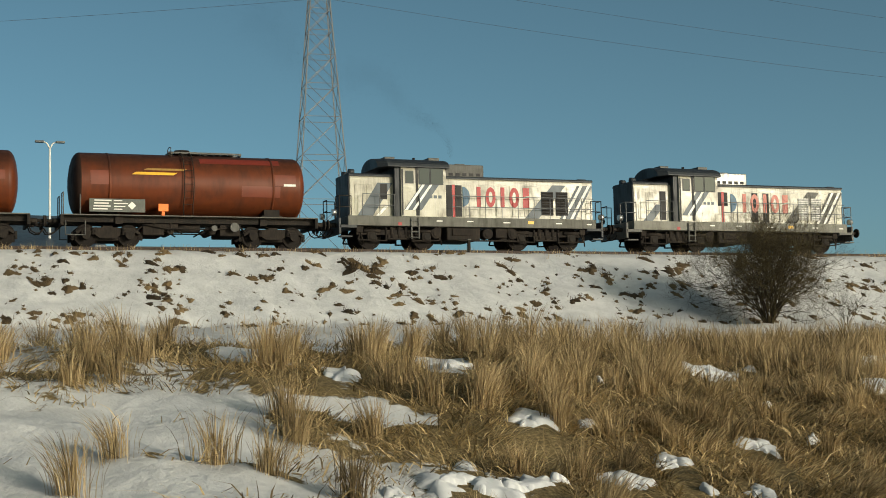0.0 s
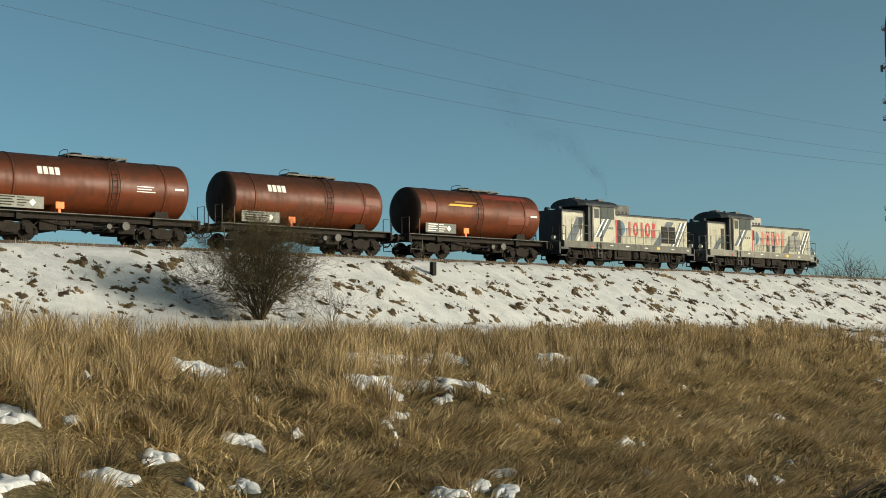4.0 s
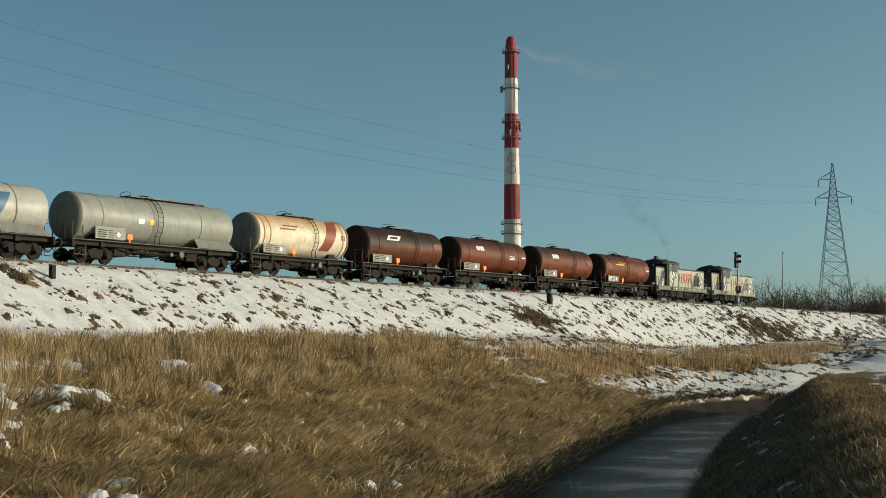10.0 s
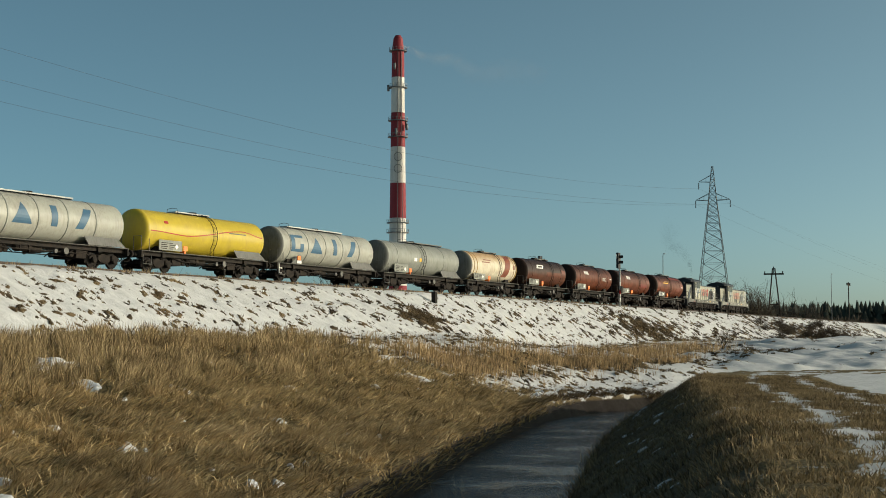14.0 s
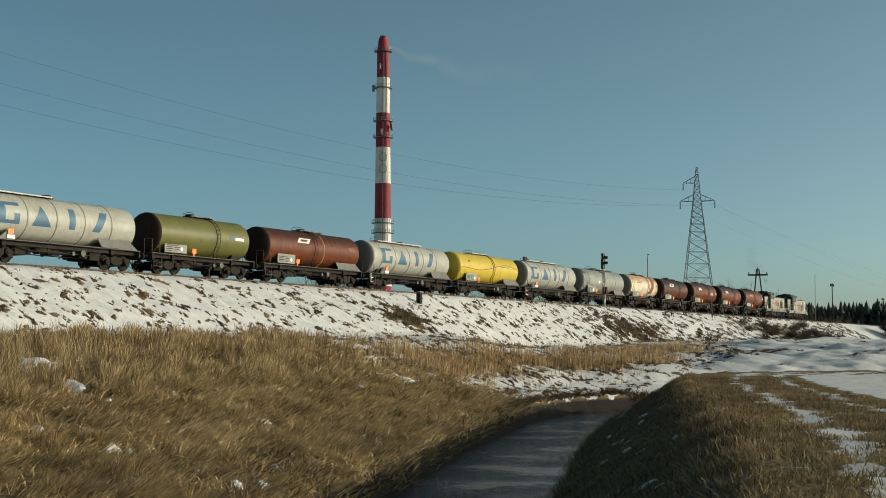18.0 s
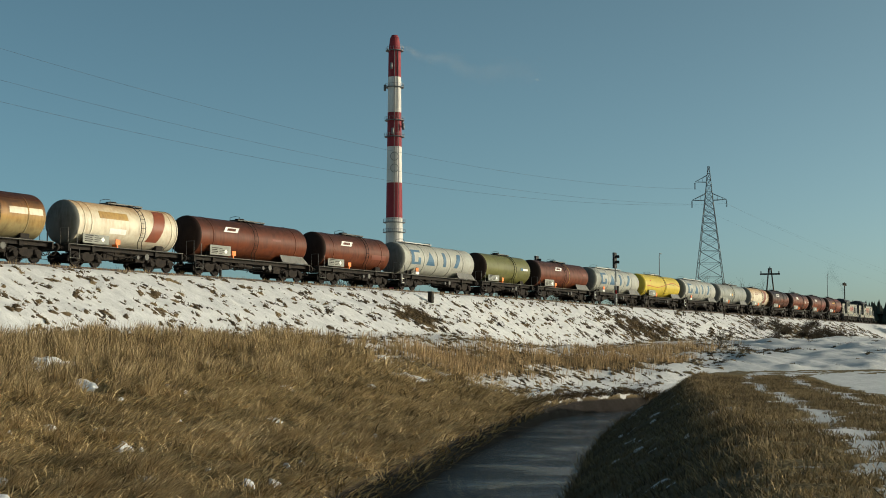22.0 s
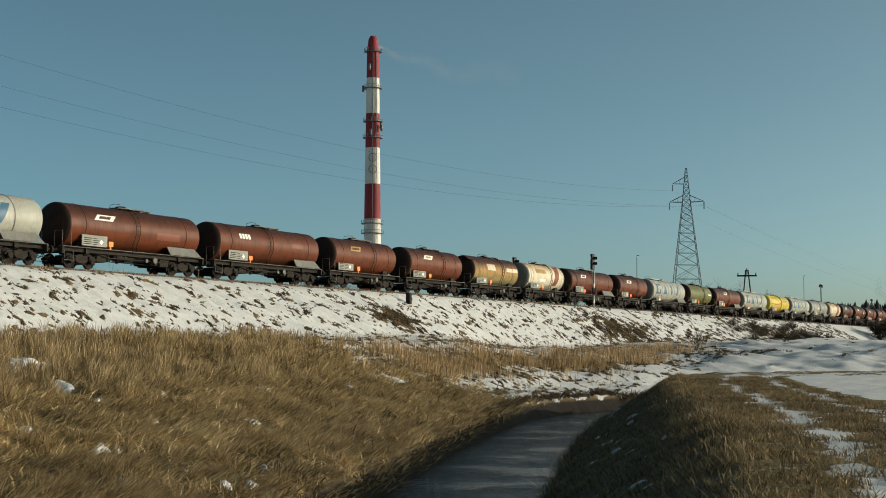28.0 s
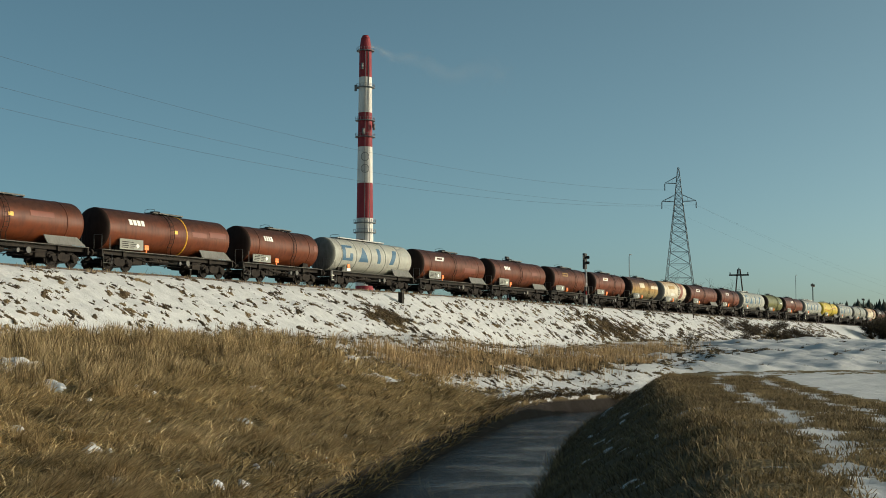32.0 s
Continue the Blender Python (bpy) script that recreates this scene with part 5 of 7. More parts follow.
def lattice_tower(name, label, pos, turn, H, base_w, waist_z, waist_w, top_w, arms, group, panel=0.55, thin=0.040):
    """A lattice tower: four legs with crossed bracing and tapering arms."""
    T = thing(name, label, "pylon", group)
    T.location, T.rotation_euler = pos, (0, 0, radians(turn))
    half = lambda z: (base_w + (waist_w - base_w) * z / waist_z if z < waist_z else waist_w + (top_w - waist_w) * (z - waist_z) / (H - waist_z)) / 2
    zs = [0.0]
    while zs[-1] < H - 1.2:
        zs.append(zs[-1] + max(1.15, half(zs[-1]) * 2 * panel))
    zs[-1] = H
    corner = lambda z, i: Vector(((1, 1, -1, -1)[i] * half(z), (1, -1, -1, 1)[i] * half(z), z))
    for i in range(4):
        bm = B()
        for a, b in zip(zs[:-1], zs[1:]):
            tube(bm, corner(a, i), corner(b, i), 0.062 if a < waist_z else 0.05, 4)
        part("leg", bm, M["galv"], T)
    for i in range(4):
        bm = B()
        j = (i + 1) % 4
        for a, b in zip(zs[:-1], zs[1:]):
            tube(bm, corner(a, i), corner(b, j), thin, 4)
            tube(bm, corner(a, j), corner(b, i), thin, 4)
            tube(bm, corner(b, i), corner(b, j), thin, 4)
        part("bracing", bm, M["galv"], T)
    for z, reach0, reach1 in arms:
        bm = B()
        for s, reach in ((-1, reach0), (1, reach1)):
            if reach <= 0:
                continue
            tip = Vector((s * reach, 0, z + 0.1))
            for y in (-1, 1):
                w = half(z)
                tube(bm, (s * w, y * w, z), tip, 0.06, 4)
                tube(bm, (s * half(z + 1.2), y * half(z + 1.2), z + 1.3), tip, 0.05, 4)
            for k in (0.35, 0.7):
                x = s * (half(z) + (reach - half(z)) * k)
                tube(bm, (x, -half(z) * (1 - k), z), (x, half(z) * (1 - k), z), 0.04, 4)
                tube(bm, (x, half(z) * (1 - k), z), (x, 0, z + 1.3 * (1 - k) + 0.1 * k), 0.04, 4)
        part("arm", bm, M["galv"], T)
        for s, reach in ((-1, reach0), (1, reach1)):
            if reach > 0:
                bm = B()
                for k in range(8):
                    tube(bm, (s * reach, 0, z - 0.1 - k * 0.16), (s * reach, 0, z - 0.2 - k * 0.16), 0.12, 6)
                part("insulator", bm, M["steel_dark"], T)
    return T


PYL_A, PYL_B = at_bearing(15.95, 116), at_bearing(72.25, 270)
lattice_tower("pylon", "tall steel lattice pylon beside the line", (PYL_A.x, PYL_A.y, 1.5), 83, 42.5, 6.1, 36.5, 0.95, 0.4, [(32.5, 3.0, 0), (36.8, 0, 2.7), (40.9, 0, 1.95)], "lattice pylons", 0.92, 0.032)
lattice_tower("pylon", "grey steel lattice pylon carrying thin wires", (PYL_B.x, PYL_B.y, 1.5), 103, 36.1, 8.2, 29.6, 1.5, 0.3, [(29.6, 3.3, 3.2), (33.1, 0, 2.6)], "lattice pylons")


def wire(a, b, sag, r=0.025):
    a, b = Vector(a), Vector(b)
    pts = []
    for k in range(41):
        u = k / 40
        p = a.lerp(b, u)
        p.z -= sag * 4 * u * (1 - u)
        pts.append(p)
    bm = B()
    rings = []
    d = (b - a).normalized()
    n = d.cross(Vector((0, 0, 1))).normalized()
    for p in pts:
        rings.append([bm.verts.new(p + n * r), bm.verts.new(p + Vector((0, 0, r))), bm.verts.new(p - n * r), bm.verts.new(p - Vector((0, 0, r)))])
    for p, q in zip(rings[:-1], rings[1:]):
        for i in range(4):
            bm.faces.new((p[i], p[(i + 1) % 4], q[(i + 1) % 4], q[i]))
    return solid("power_line", bm, M["wire"], "thin sagging overhead power line", "power line", "overhead lines")


da = Vector((math.cos(radians(83)), math.sin(radians(83)), 0))
db = Vector((math.cos(radians(103)), math.sin(radians(103)), 0))
PYL_C = Vector((620, 30, 1.5))
for za, oa, zb, ob_, zc, sag in ((32.64, -2.98, 30.42, -3.12, 14, 6.67), (36.93, 2.67, 30.45, 3.2, 14, 5.87), (41.08, 1.94, 33.37, 2.5, 18, 6.83)):
    pa = PYL_A + da * oa
    pb = PYL_B + db * ob_
    wire((pa.x, pa.y, za), (pb.x, pb.y, zb), sag, 0.012)
    wire((pb.x, pb.y, zb), (PYL_C.x, PYL_C.y + ob_, zc), 8.0, 0.008)
    wire((pa.x - 220, pa.y + 60, za), (pa.x, pa.y, za), 5.0, 0.012)

# ---- dead grass, tufts, snow lumps, shrubs and trees ----
RNG = np.random.RandomState(7)


def straw_build(lo, mid, hi, thin=0.0):
    def build(nt, b):
        rnd = nt.nodes.new("ShaderNodeNewGeometry").outputs["Random Per Island"]
        big = noise_node(nt, 0.45, 3, 0.6)
        tone = math_node(nt, "ADD", math_node(nt, "MULTIPLY", rnd, 0.6), math_node(nt, "SUBTRACT", math_node(nt, "MULTIPLY", big.outputs[0], 1.1), 0.38))
        c = ramp_node(nt, tone, [(0.15, lo), (0.5, mid), (0.9, hi)])
        link(nt, c.outputs[0], b.inputs["Base Color"])
        b.inputs["Roughness"].default_value = 0.7
        b.inputs["Specular IOR Level"].default_value = 0.25
        if thin:
            out = next(n for n in nt.nodes if n.type == "OUTPUT_MATERIAL")
            glow, both = nt.nodes.new("ShaderNodeBsdfTranslucent"), nt.nodes.new("ShaderNodeMixShader")
            link(nt, c.outputs[0], glow.inputs["Color"])
            both.inputs["Fac"].default_value = thin
            link(nt, b.outputs[0], both.inputs[1])
            link(nt, glow.outputs[0], both.inputs[2])
            link(nt, both.outputs[0], out.inputs["Surface"])
    return build


M["straw"] = material("dead_straw", straw_build((0.095, 0.072, 0.040), (0.39, 0.283, 0.142), (0.70, 0.55, 0.32), 0.25))
M["mat_grass"] = material("matted_grass", straw_build((0.11, 0.083, 0.043), (0.50, 0.368, 0.176), (0.90, 0.715, 0.42), 0.3))
M["path_turf"] = material("path_turf", straw_build((0.052, 0.038, 0.019), (0.19, 0.137, 0.067), (0.41, 0.30, 0.153), 0.25))
M["tuft"] = material("brown_tuft", straw_build((0.034, 0.024, 0.013), (0.105, 0.072, 0.036), (0.23, 0.16, 0.078)))
# darker copy of the grass for the shaded slope, shade in the colour
M["sward"] = material("shade_dark_sward", straw_build((0.052, 0.040, 0.023), (0.15, 0.115, 0.060), (0.28, 0.215, 0.11)))
M["twig"] = material("bare_twigs", straw_build((0.018, 0.014, 0.009), (0.050, 0.036, 0.020), (0.10, 0.072, 0.036)))
M["reed"] = material("brown_reed", straw_build((0.12, 0.085, 0.044), (0.40, 0.275, 0.138), (0.66, 0.48, 0.27), 0.3))
M["thorn"] = material("thorn_twigs", straw_build((0.022, 0.017, 0.008), (0.062, 0.047, 0.020), (0.13, 0.10, 0.042)))
M["bark"] = painted("bark", (0.045, 0.034, 0.024), (0.02, 0.016, 0.012), 0.6, 0.9, scale=4)
M["needles"] = material("dark_conifers", straw_build((0.018, 0.023, 0.016), (0.038, 0.044, 0.030), (0.070, 0.070, 0.046)))


def tri_mesh(name, co, tris, mat, flat=False):
    me = bpy.data.meshes.new(name)
    me.vertices.add(len(co))
    me.vertices.foreach_set("co", co.astype(np.float32).ravel())
    me.loops.add(tris.size)
    me.polygons.add(len(tris))
    me.loops.foreach_set("vertex_index", tris.astype(np.int32).ravel())
    me.polygons.foreach_set("loop_start", np.arange(0, tris.size, 3, dtype=np.int32))
    me.polygons.foreach_set("loop_total", np.full(len(tris), 3, dtype=np.int32))
    me.update(calc_edges=True)
    me.materials.append(mat)
    return me


def blades(name, root, rise, width, mat, droop=0.25):
    """Grass blades: root points, the vector from root to tip, the width; each a bent strip of three triangles."""
    n = len(root)
    a = RNG.uniform(0, 2 * np.pi, n)
    side = np.stack([np.cos(a), np.sin(a), np.zeros(n)], 1) * (width / 2)[:, None]
    lean = rise.copy()
    lean[:, 2] = 0
    mid = root + rise * 0.55 - lean * 0.18
    tip = root + rise
    tip[:, 2] -= droop * np.linalg.norm(lean, axis=1)
    co = np.stack([root - side, root + side, mid - side * 0.75, mid + side * 0.75, tip], 1).reshape(-1, 3)
    k = np.arange(n)[:, None] * 5
    tris = np.stack([k + [0, 1, 3], k + [0, 3, 2], k + [2, 3, 4]], 1).reshape(-1, 3)
    return tri_mesh(name, co, tris, mat)


# snow lumps lying in the grass: x, y, width, depth; the rest are strewn
LUMPS = [(10.7, 23.6, 0.95, 1.2), (11.0, 20.5, 0.75, 1.0), (14.7, 22.4, 0.7, 1.1), (12.5, 21.5, 0.65, 0.8), (7.4, 19.7, 0.85, 0.9), (8.3, 20.9, 0.45, 0.8), (9.0, 19.9, 1.05, 0.9), (8.2, 19.4, 0.75, 1.0),
         (8.0, 26.6, 0.8, 1.2), (18.7, 30.6, 1.3, 1.8), (20.5, 31.6, 0.55, 1.2), (16.3, 22.9, 0.26, 0.5), (11.8, 23.6, 0.3, 0.4), (12.1, 34.5, 0.9, 1.5), (6.6, 19.4, 0.45, 0.7), (13.0, 19.7, 0.5, 0.6),
         (12.2, 20.0, 0.3, 0.3), (10.9, 28.5, 1.0, 1.6)]
BANK_LUMPS = [(27.2, 35.0, 1.6, 2.2), (30.4, 36.1, 1.6, 2.4), (33.0, 37.1, 1.2, 2.0), (22.1, 27.9, 1.3, 1.8), (26.2, 29.0, 1.5, 2.0), (22.1, 27.0, 0.65, 1.0), (23.1, 26.3, 0.6, 1.0), (20.1, 24.5, 0.65, 0.9),
              (19.2, 23.7, 0.32, 0.9), (18.2, 22.1, 0.2, 0.4), (40.5, 39.4, 1.25, 2.0), (37.4, 37.2, 0.85, 1.5), (34.7, 32.4, 1.15, 1.2), (38.7, 31.6, 0.75, 1.1), (49.5, 34.5, 0.7, 1.0), (38.1, 27.0, 0.8, 1.1),
              (27.3, 24.8, 0.3, 0.7), (26.1, 22.8, 0.4, 0.7), (53.9, 42.3, 0.6, 1.5), (19.0, 20.0, 0.8, 0.7), (17.5, 18.9, 0.5, 0.7), (17.7, 18.4, 0.45, 0.9), (16.2, 18.3, 0.7, 1.0), (26.1, 20.4, 0.2, 0.5)]
lumps = LUMPS + BANK_LUMPS + [(25.1, 18.5, 0.28, 0.6), (25.8, 18.3, 0.26, 0.6), (68.4, 39.6, 1.9, 2.4)]
n_set = len(lumps)
for k in range(60):
    x = 9 + 75 * RNG.rand() ** 1.3
    y = float(np.interp(x, DITCH[:, 0], DITCH[:, 1])) + 3.5 + RNG.rand() * 14
    s = 0.10 + 0.28 * RNG.rand() ** 3
    lumps.append((x, y, s * 1.5, s * 1.6))
n_bank = len(lumps)
for k in range(90):
    x = 20 + 75 * RNG.rand()
    off = -(2.7 + 3.4 * RNG.rand())
    lumps.append((x, float(np.interp(x, DITCH[:, 0], DITCH[:, 1])) + off, 0.07 + 0.16 * RNG.rand(), 0.12 + 0.36 * RNG.rand() ** 1.5))
LX, LY, LL, LW = [np.array(c) for c in zip(*lumps)]
LA = np.where(np.arange(len(lumps)) < n_bank, -np.arctan2(LX, LY), 0.35) + RNG.uniform(-0.25, 0.25, len(lumps))
LH = np.where(np.arange(len(lumps)) < n_set, np.clip(0.06 + 0.035 * LL, 0, 0.10), np.where(np.arange(len(lumps)) < n_bank, 0.10, 0.025))


def lump_mesh():
    """Uneven low mounds of old snow."""
    na, nr = 28, 4
    co, tris = [], []
    heaps = []
    for x, y, l, w, a, h in zip(LX, LY, LL, LW, LA, LH):
        if l < 0.35:
            heaps.append((x, y, l, w, a, h))
            continue
        # a larger patch is several ragged sheets run together
        for k in range(3):
            u, v = (0.0, 0.0) if k == 0 else (RNG.uniform(-0.36, 0.36) * l, RNG.uniform(-0.36, 0.36) * w)
            q = 0.8 if k == 0 else RNG.uniform(0.4, 0.65)
            heaps.append((x + u * math.cos(a) - v * math.sin(a), y + u * math.sin(a) + v * math.cos(a), l * q * RNG.uniform(0.8, 1.3), w * q * RNG.uniform(0.7, 1.1), a + RNG.uniform(-0.5, 0.5), h * RNG.uniform(0.65, 1.05)))
    for x, y, l, w, a, h in heaps:
        ph = RNG.uniform(0, 6.28, 4)
        th = np.arange(na) * 2 * np.pi / na
        out = 1 + 0.26 * np.sin(2 * th + ph[0]) + 0.20 * np.sin(3 * th + ph[1]) + 0.15 * np.sin(5 * th + ph[2]) + 0.15 * np.sin(7 * th + ph[3]) + 0.12 * np.sin(11 * th + ph[0] * 3) + 0.08 * RNG.randn(na)
        base = len(co) and sum(len(c) for c in co)
        pts = []
        for r in np.linspace(0, 1, nr + 1):
            m = 1 if r == 0 else na
            t = th[:m]
            ex, ey = r * out[:m] * l / 2 * np.cos(t), r * out[:m] * w / 2 * np.sin(t)
            px, py = x + ex * math.cos(a) - ey * math.sin(a), y + ex * math.sin(a) + ey * math.cos(a)
            pz = ground_z(px, py) + h * (1 - r ** 3) + h * (0.22 * np.sin(px * 7 + ph[0]) * np.sin(py * 6 + ph[1]) + 0.08 * np.sin(px * 17 + ph[2]) * np.sin(py * 15 + ph[3])) * (1 - r ** 3) + (0.02 if r < 1 else -0.04)
            pts.append(np.stack([px, py, pz], 1))
        pts = np.concatenate(pts)
        co.append(pts)
        for i in range(na):
            j = (i + 1) % na
            tris.append((base, base + 1 + i, base + 1 + j))
            for r in range(nr - 1):
                p, q = base + 1 + r * na, base + 1 + (r + 1) * na
                tris += [(p + i, q + i, q + j), (p + i, q + j, p + j)]
    me = tri_mesh("snow_lumps", np.concatenate(co), np.array(tris), M["snow"])
    me.polygons.foreach_set("use_smooth", np.ones(len(me.polygons), dtype=bool))
    return me


def snow_build(nt, b):
    pos = nt.nodes.new("ShaderNodeNewGeometry").outputs["Position"]
    n = noise_node(nt, 2.2, 5, 0.6, pos)
    c = ramp_node(nt, n.outputs[0], [(0.3, (0.58, 0.583, 0.588)), (0.7, (0.70, 0.70, 0.695))])
    link(nt, c.outputs[0], b.inputs["Base Color"])
    b.inputs["Roughness"].default_value = 0.6
    bump_node(nt, b, noise_node(nt, 9, 4, 0.55, pos).outputs[0], 0.3, 0.03)


M["snow"] = material("old_snow", snow_build)
tagged(new("snow_lumps", lump_mesh()), "lumps of old white snow lying in dead grass", "snow", kind="stuff")


def on_lump(x, y, lee=(0.0,)):
    """Whether a point lies on a snow lump, or on the trodden grass below a large one."""
    hit = np.zeros(x.shape, bool)
    for px, py, l, w, a, back in [(*q, b) for q in zip(LX, LY, LL, LW, LA) for b in lee]:
        if l < 0.16 or (back and l < 0.25):
            continue
        dx, dy = x + 0.35 * back - px, y + 0.9 * back - py
        u, v = dx * math.cos(a) + dy * math.sin(a), -dx * math.sin(a) + dy * math.cos(a)
        hit |= (u / (l * 0.5)) ** 2 + (v / (w * 0.5)) ** 2 < 0.8
    return hit


def strew(n, x0, x1, f0, f1):
    """Points on the far bank: x along, f metres up from the water's edge."""
    x = RNG.uniform(x0, x1, n)
    f = RNG.uniform(f0, f1, n)
    y = np.interp(x, DITCH[:, 0], DITCH[:, 1]) + (2.25 + f) * 1.06
    return x, y


def tussock_field(x, y):
    return np.clip(0.5 + 0.55 * wave(x, y, 1.7, 21) + 0.3 * wave(x, y, 4.5, 22), 0, 1)


def curved_blades(name, root, out, height, width, mat):
    """Long bent blades of five triangles: out is the level vector from root to tip."""
    n = len(root)
    a = RNG.uniform(0, 2 * np.pi, n)
    side = np.stack([np.cos(a), np.sin(a), np.zeros(n)], 1) * (width / 2)[:, None]
    co = []
    for u, wd in ((0, 0.8), (0.4, 1.0), (0.75, 0.7)):
        p = root + out * u ** 1.9
        p[:, 2] += height * (u - 0.22 * u ** 3)
        co += [p - side * wd, p + side * wd]
    tip = root + out
    tip[:, 2] += height * 0.80
    co.append(tip)
    co = np.stack(co, 1).reshape(-1, 3)
    k = np.arange(n)[:, None] * 7
    tris = np.stack([k + [0, 1, 3], k + [0, 3, 2], k + [2, 3, 5], k + [2, 5, 4], k + [4, 5, 6]], 1).reshape(-1, 3)
    return tri_mesh(name, co, tris, mat)


def comb(x, y):
    """Which way the dead grass has been laid: mostly downhill, swirling."""
    a = -1.75 + 0.9 * wave(x, y, 3.2, 51) + 0.5 * wave(x, y, 1.1, 52)
    return np.stack([np.cos(a), np.sin(a)], 1)


def bank_grass():
    """Tussocks of tall grass over a laid mat of short grass."""
    R, O, H, W = [], [], [], []
    for x0, x1, dens, nb, wd in ((-4, 13, 1.0, 170, 0.009), (13, 26, 2.4, 90, 0.012), (26, 44, 2.2, 62, 0.016), (44, 62, 1.8, 42, 0.022), (62, 82, 1.2, 34, 0.030)):
        n = int((x1 - x0) * 21 * dens)
        x, y = strew(n, x0, x1, 0.55, 21.0)
        far = bank_far(x, y)
        fringe = np.exp(-((far - 18.0) / 2.2) ** 2)
        t = tussock_field(x, y)
        gap = np.clip(0.5 + 0.9 * wave(x, y, 4, 24), 0, 1)
        west = (1 - smooth(15, 22, x)) * smooth(16, 17.5, far) * 0.7
        open_snow = np.maximum(drift(x, y), 0.8 * np.maximum(drift(x + 0.3, y + 0.8), drift(x + 0.7, y + 1.7)))
        keep = ~on_lump(x, y, (0.0, 0.55, 1.1, 1.65, 2.3, 3.0, 3.7)) & (RNG.rand(n) < (0.15 + 0.85 * np.maximum(t, fringe * gap)) * (1 - 0.75 * np.clip(west, 0, 1)) * (1 - 0.88 * open_snow)) & (x + 0.32 * far < 79 + 2 * RNG.randn(n)) & (far > 0.4) & (far < 21.5)
        x, y, t, fringe = x[keep], y[keep], t[keep], fringe[keep]
        upper = np.maximum(smooth(6.5, 12, far[keep] + 2 * wave(x, y, 6, 23)), 0.9 * (1 - smooth(11, 15, x)))
        tall = (0.32 + 0.30 * t * RNG.uniform(0.6, 1.3, len(x)) + 0.45 * upper * RNG.uniform(0.5, 1.25, len(x)) + 0.15 * fringe) * np.interp(x, [0, 26, 42, 80], [1.05, 1.0, 0.95, 0.85])
        lay = comb(x, y) * (0.75 - 0.55 * upper)[:, None]
        m = nb
        rr = np.abs(RNG.normal(0, 1, len(x) * m)) * np.repeat(0.10 + 0.10 * t, m)
        aa = RNG.uniform(0, 6.283, len(x) * m)
        rx, ry = np.repeat(x, m) + rr * np.cos(aa), np.repeat(y, m) + rr * np.sin(aa)
        h = np.repeat(tall, m) * RNG.uniform(0.45, 1.15, len(rx))
        spread = RNG.uniform(0.05, 0.75, len(rx)) * h * np.repeat(1 - 0.45 * upper, m)
        out = np.stack([np.cos(aa) * spread, np.sin(aa) * spread, np.zeros(len(rx))], 1)
        out[:, :2] += np.repeat(lay, m, 0) * h[:, None]
        R.append(np.stack([rx, ry, ground_z(rx, ry) - 0.02], 1)), O.append(out), H.append(h), W.append(wd * RNG.uniform(0.7, 1.5, len(rx)))
    tagged(new("tall_dead_grass", curved_blades("tall_dead_grass", np.concatenate(R), np.concatenate(O), np.concatenate(H), np.concatenate(W), M["straw"])), "tall straw-coloured tussocks of dead grass on the ditch bank", "grass", kind="stuff")
    R, O, W = [], [], []
    for x0, x1, dens, wd in ((-4, 11, 170, 0.022), (11, 26, 190, 0.028), (26, 44, 110, 0.042), (44, 62, 70, 0.055), (62, 84, 55, 0.065)):
        n = int((x1 - x0) * 21 * dens)
        x, y = strew(n, x0, x1, 0.05, 21.5)
        keep = ~on_lump(x, y, (0.0, 0.45, 0.9, 1.4, 2.0)) & (RNG.rand(n) > snow_share(x, y) * 1.15) & (RNG.rand(n) > drift(x, y) * 0.95) & (bank_far(x, y) < 21.5) & (x + 0.32 * bank_far(x, y) < 79 + 3 * RNG.randn(n))
        x, y = x[keep], y[keep]
        h = (0.14 + 0.42 * RNG.rand(len(x)) ** 1.5 + 0.14 * tussock_field(x, y)) * np.interp(x, [15, 60], [1.0, 1.35])
        lay = comb(x, y)
        rise = np.stack([lay[:, 0] * h * 1.2 + RNG.normal(0, 0.7, len(x)) * h, lay[:, 1] * h * 1.2 + RNG.normal(0, 0.7, len(x)) * h, h * RNG.uniform(0.35, 0.8, len(x))], 1)
        R.append(np.stack([x, y, ground_z(x, y) - 0.02], 1)), O.append(rise), W.append(wd * RNG.uniform(0.7, 1.5, len(x)))
    tagged(new("matted_grass", blades("matted_grass", np.concatenate(R), np.concatenate(O), np.concatenate(W), M["mat_grass"], 0.1)), "matted brown winter grass on the ditch bank", "grass", kind="stuff")


bank_grass()


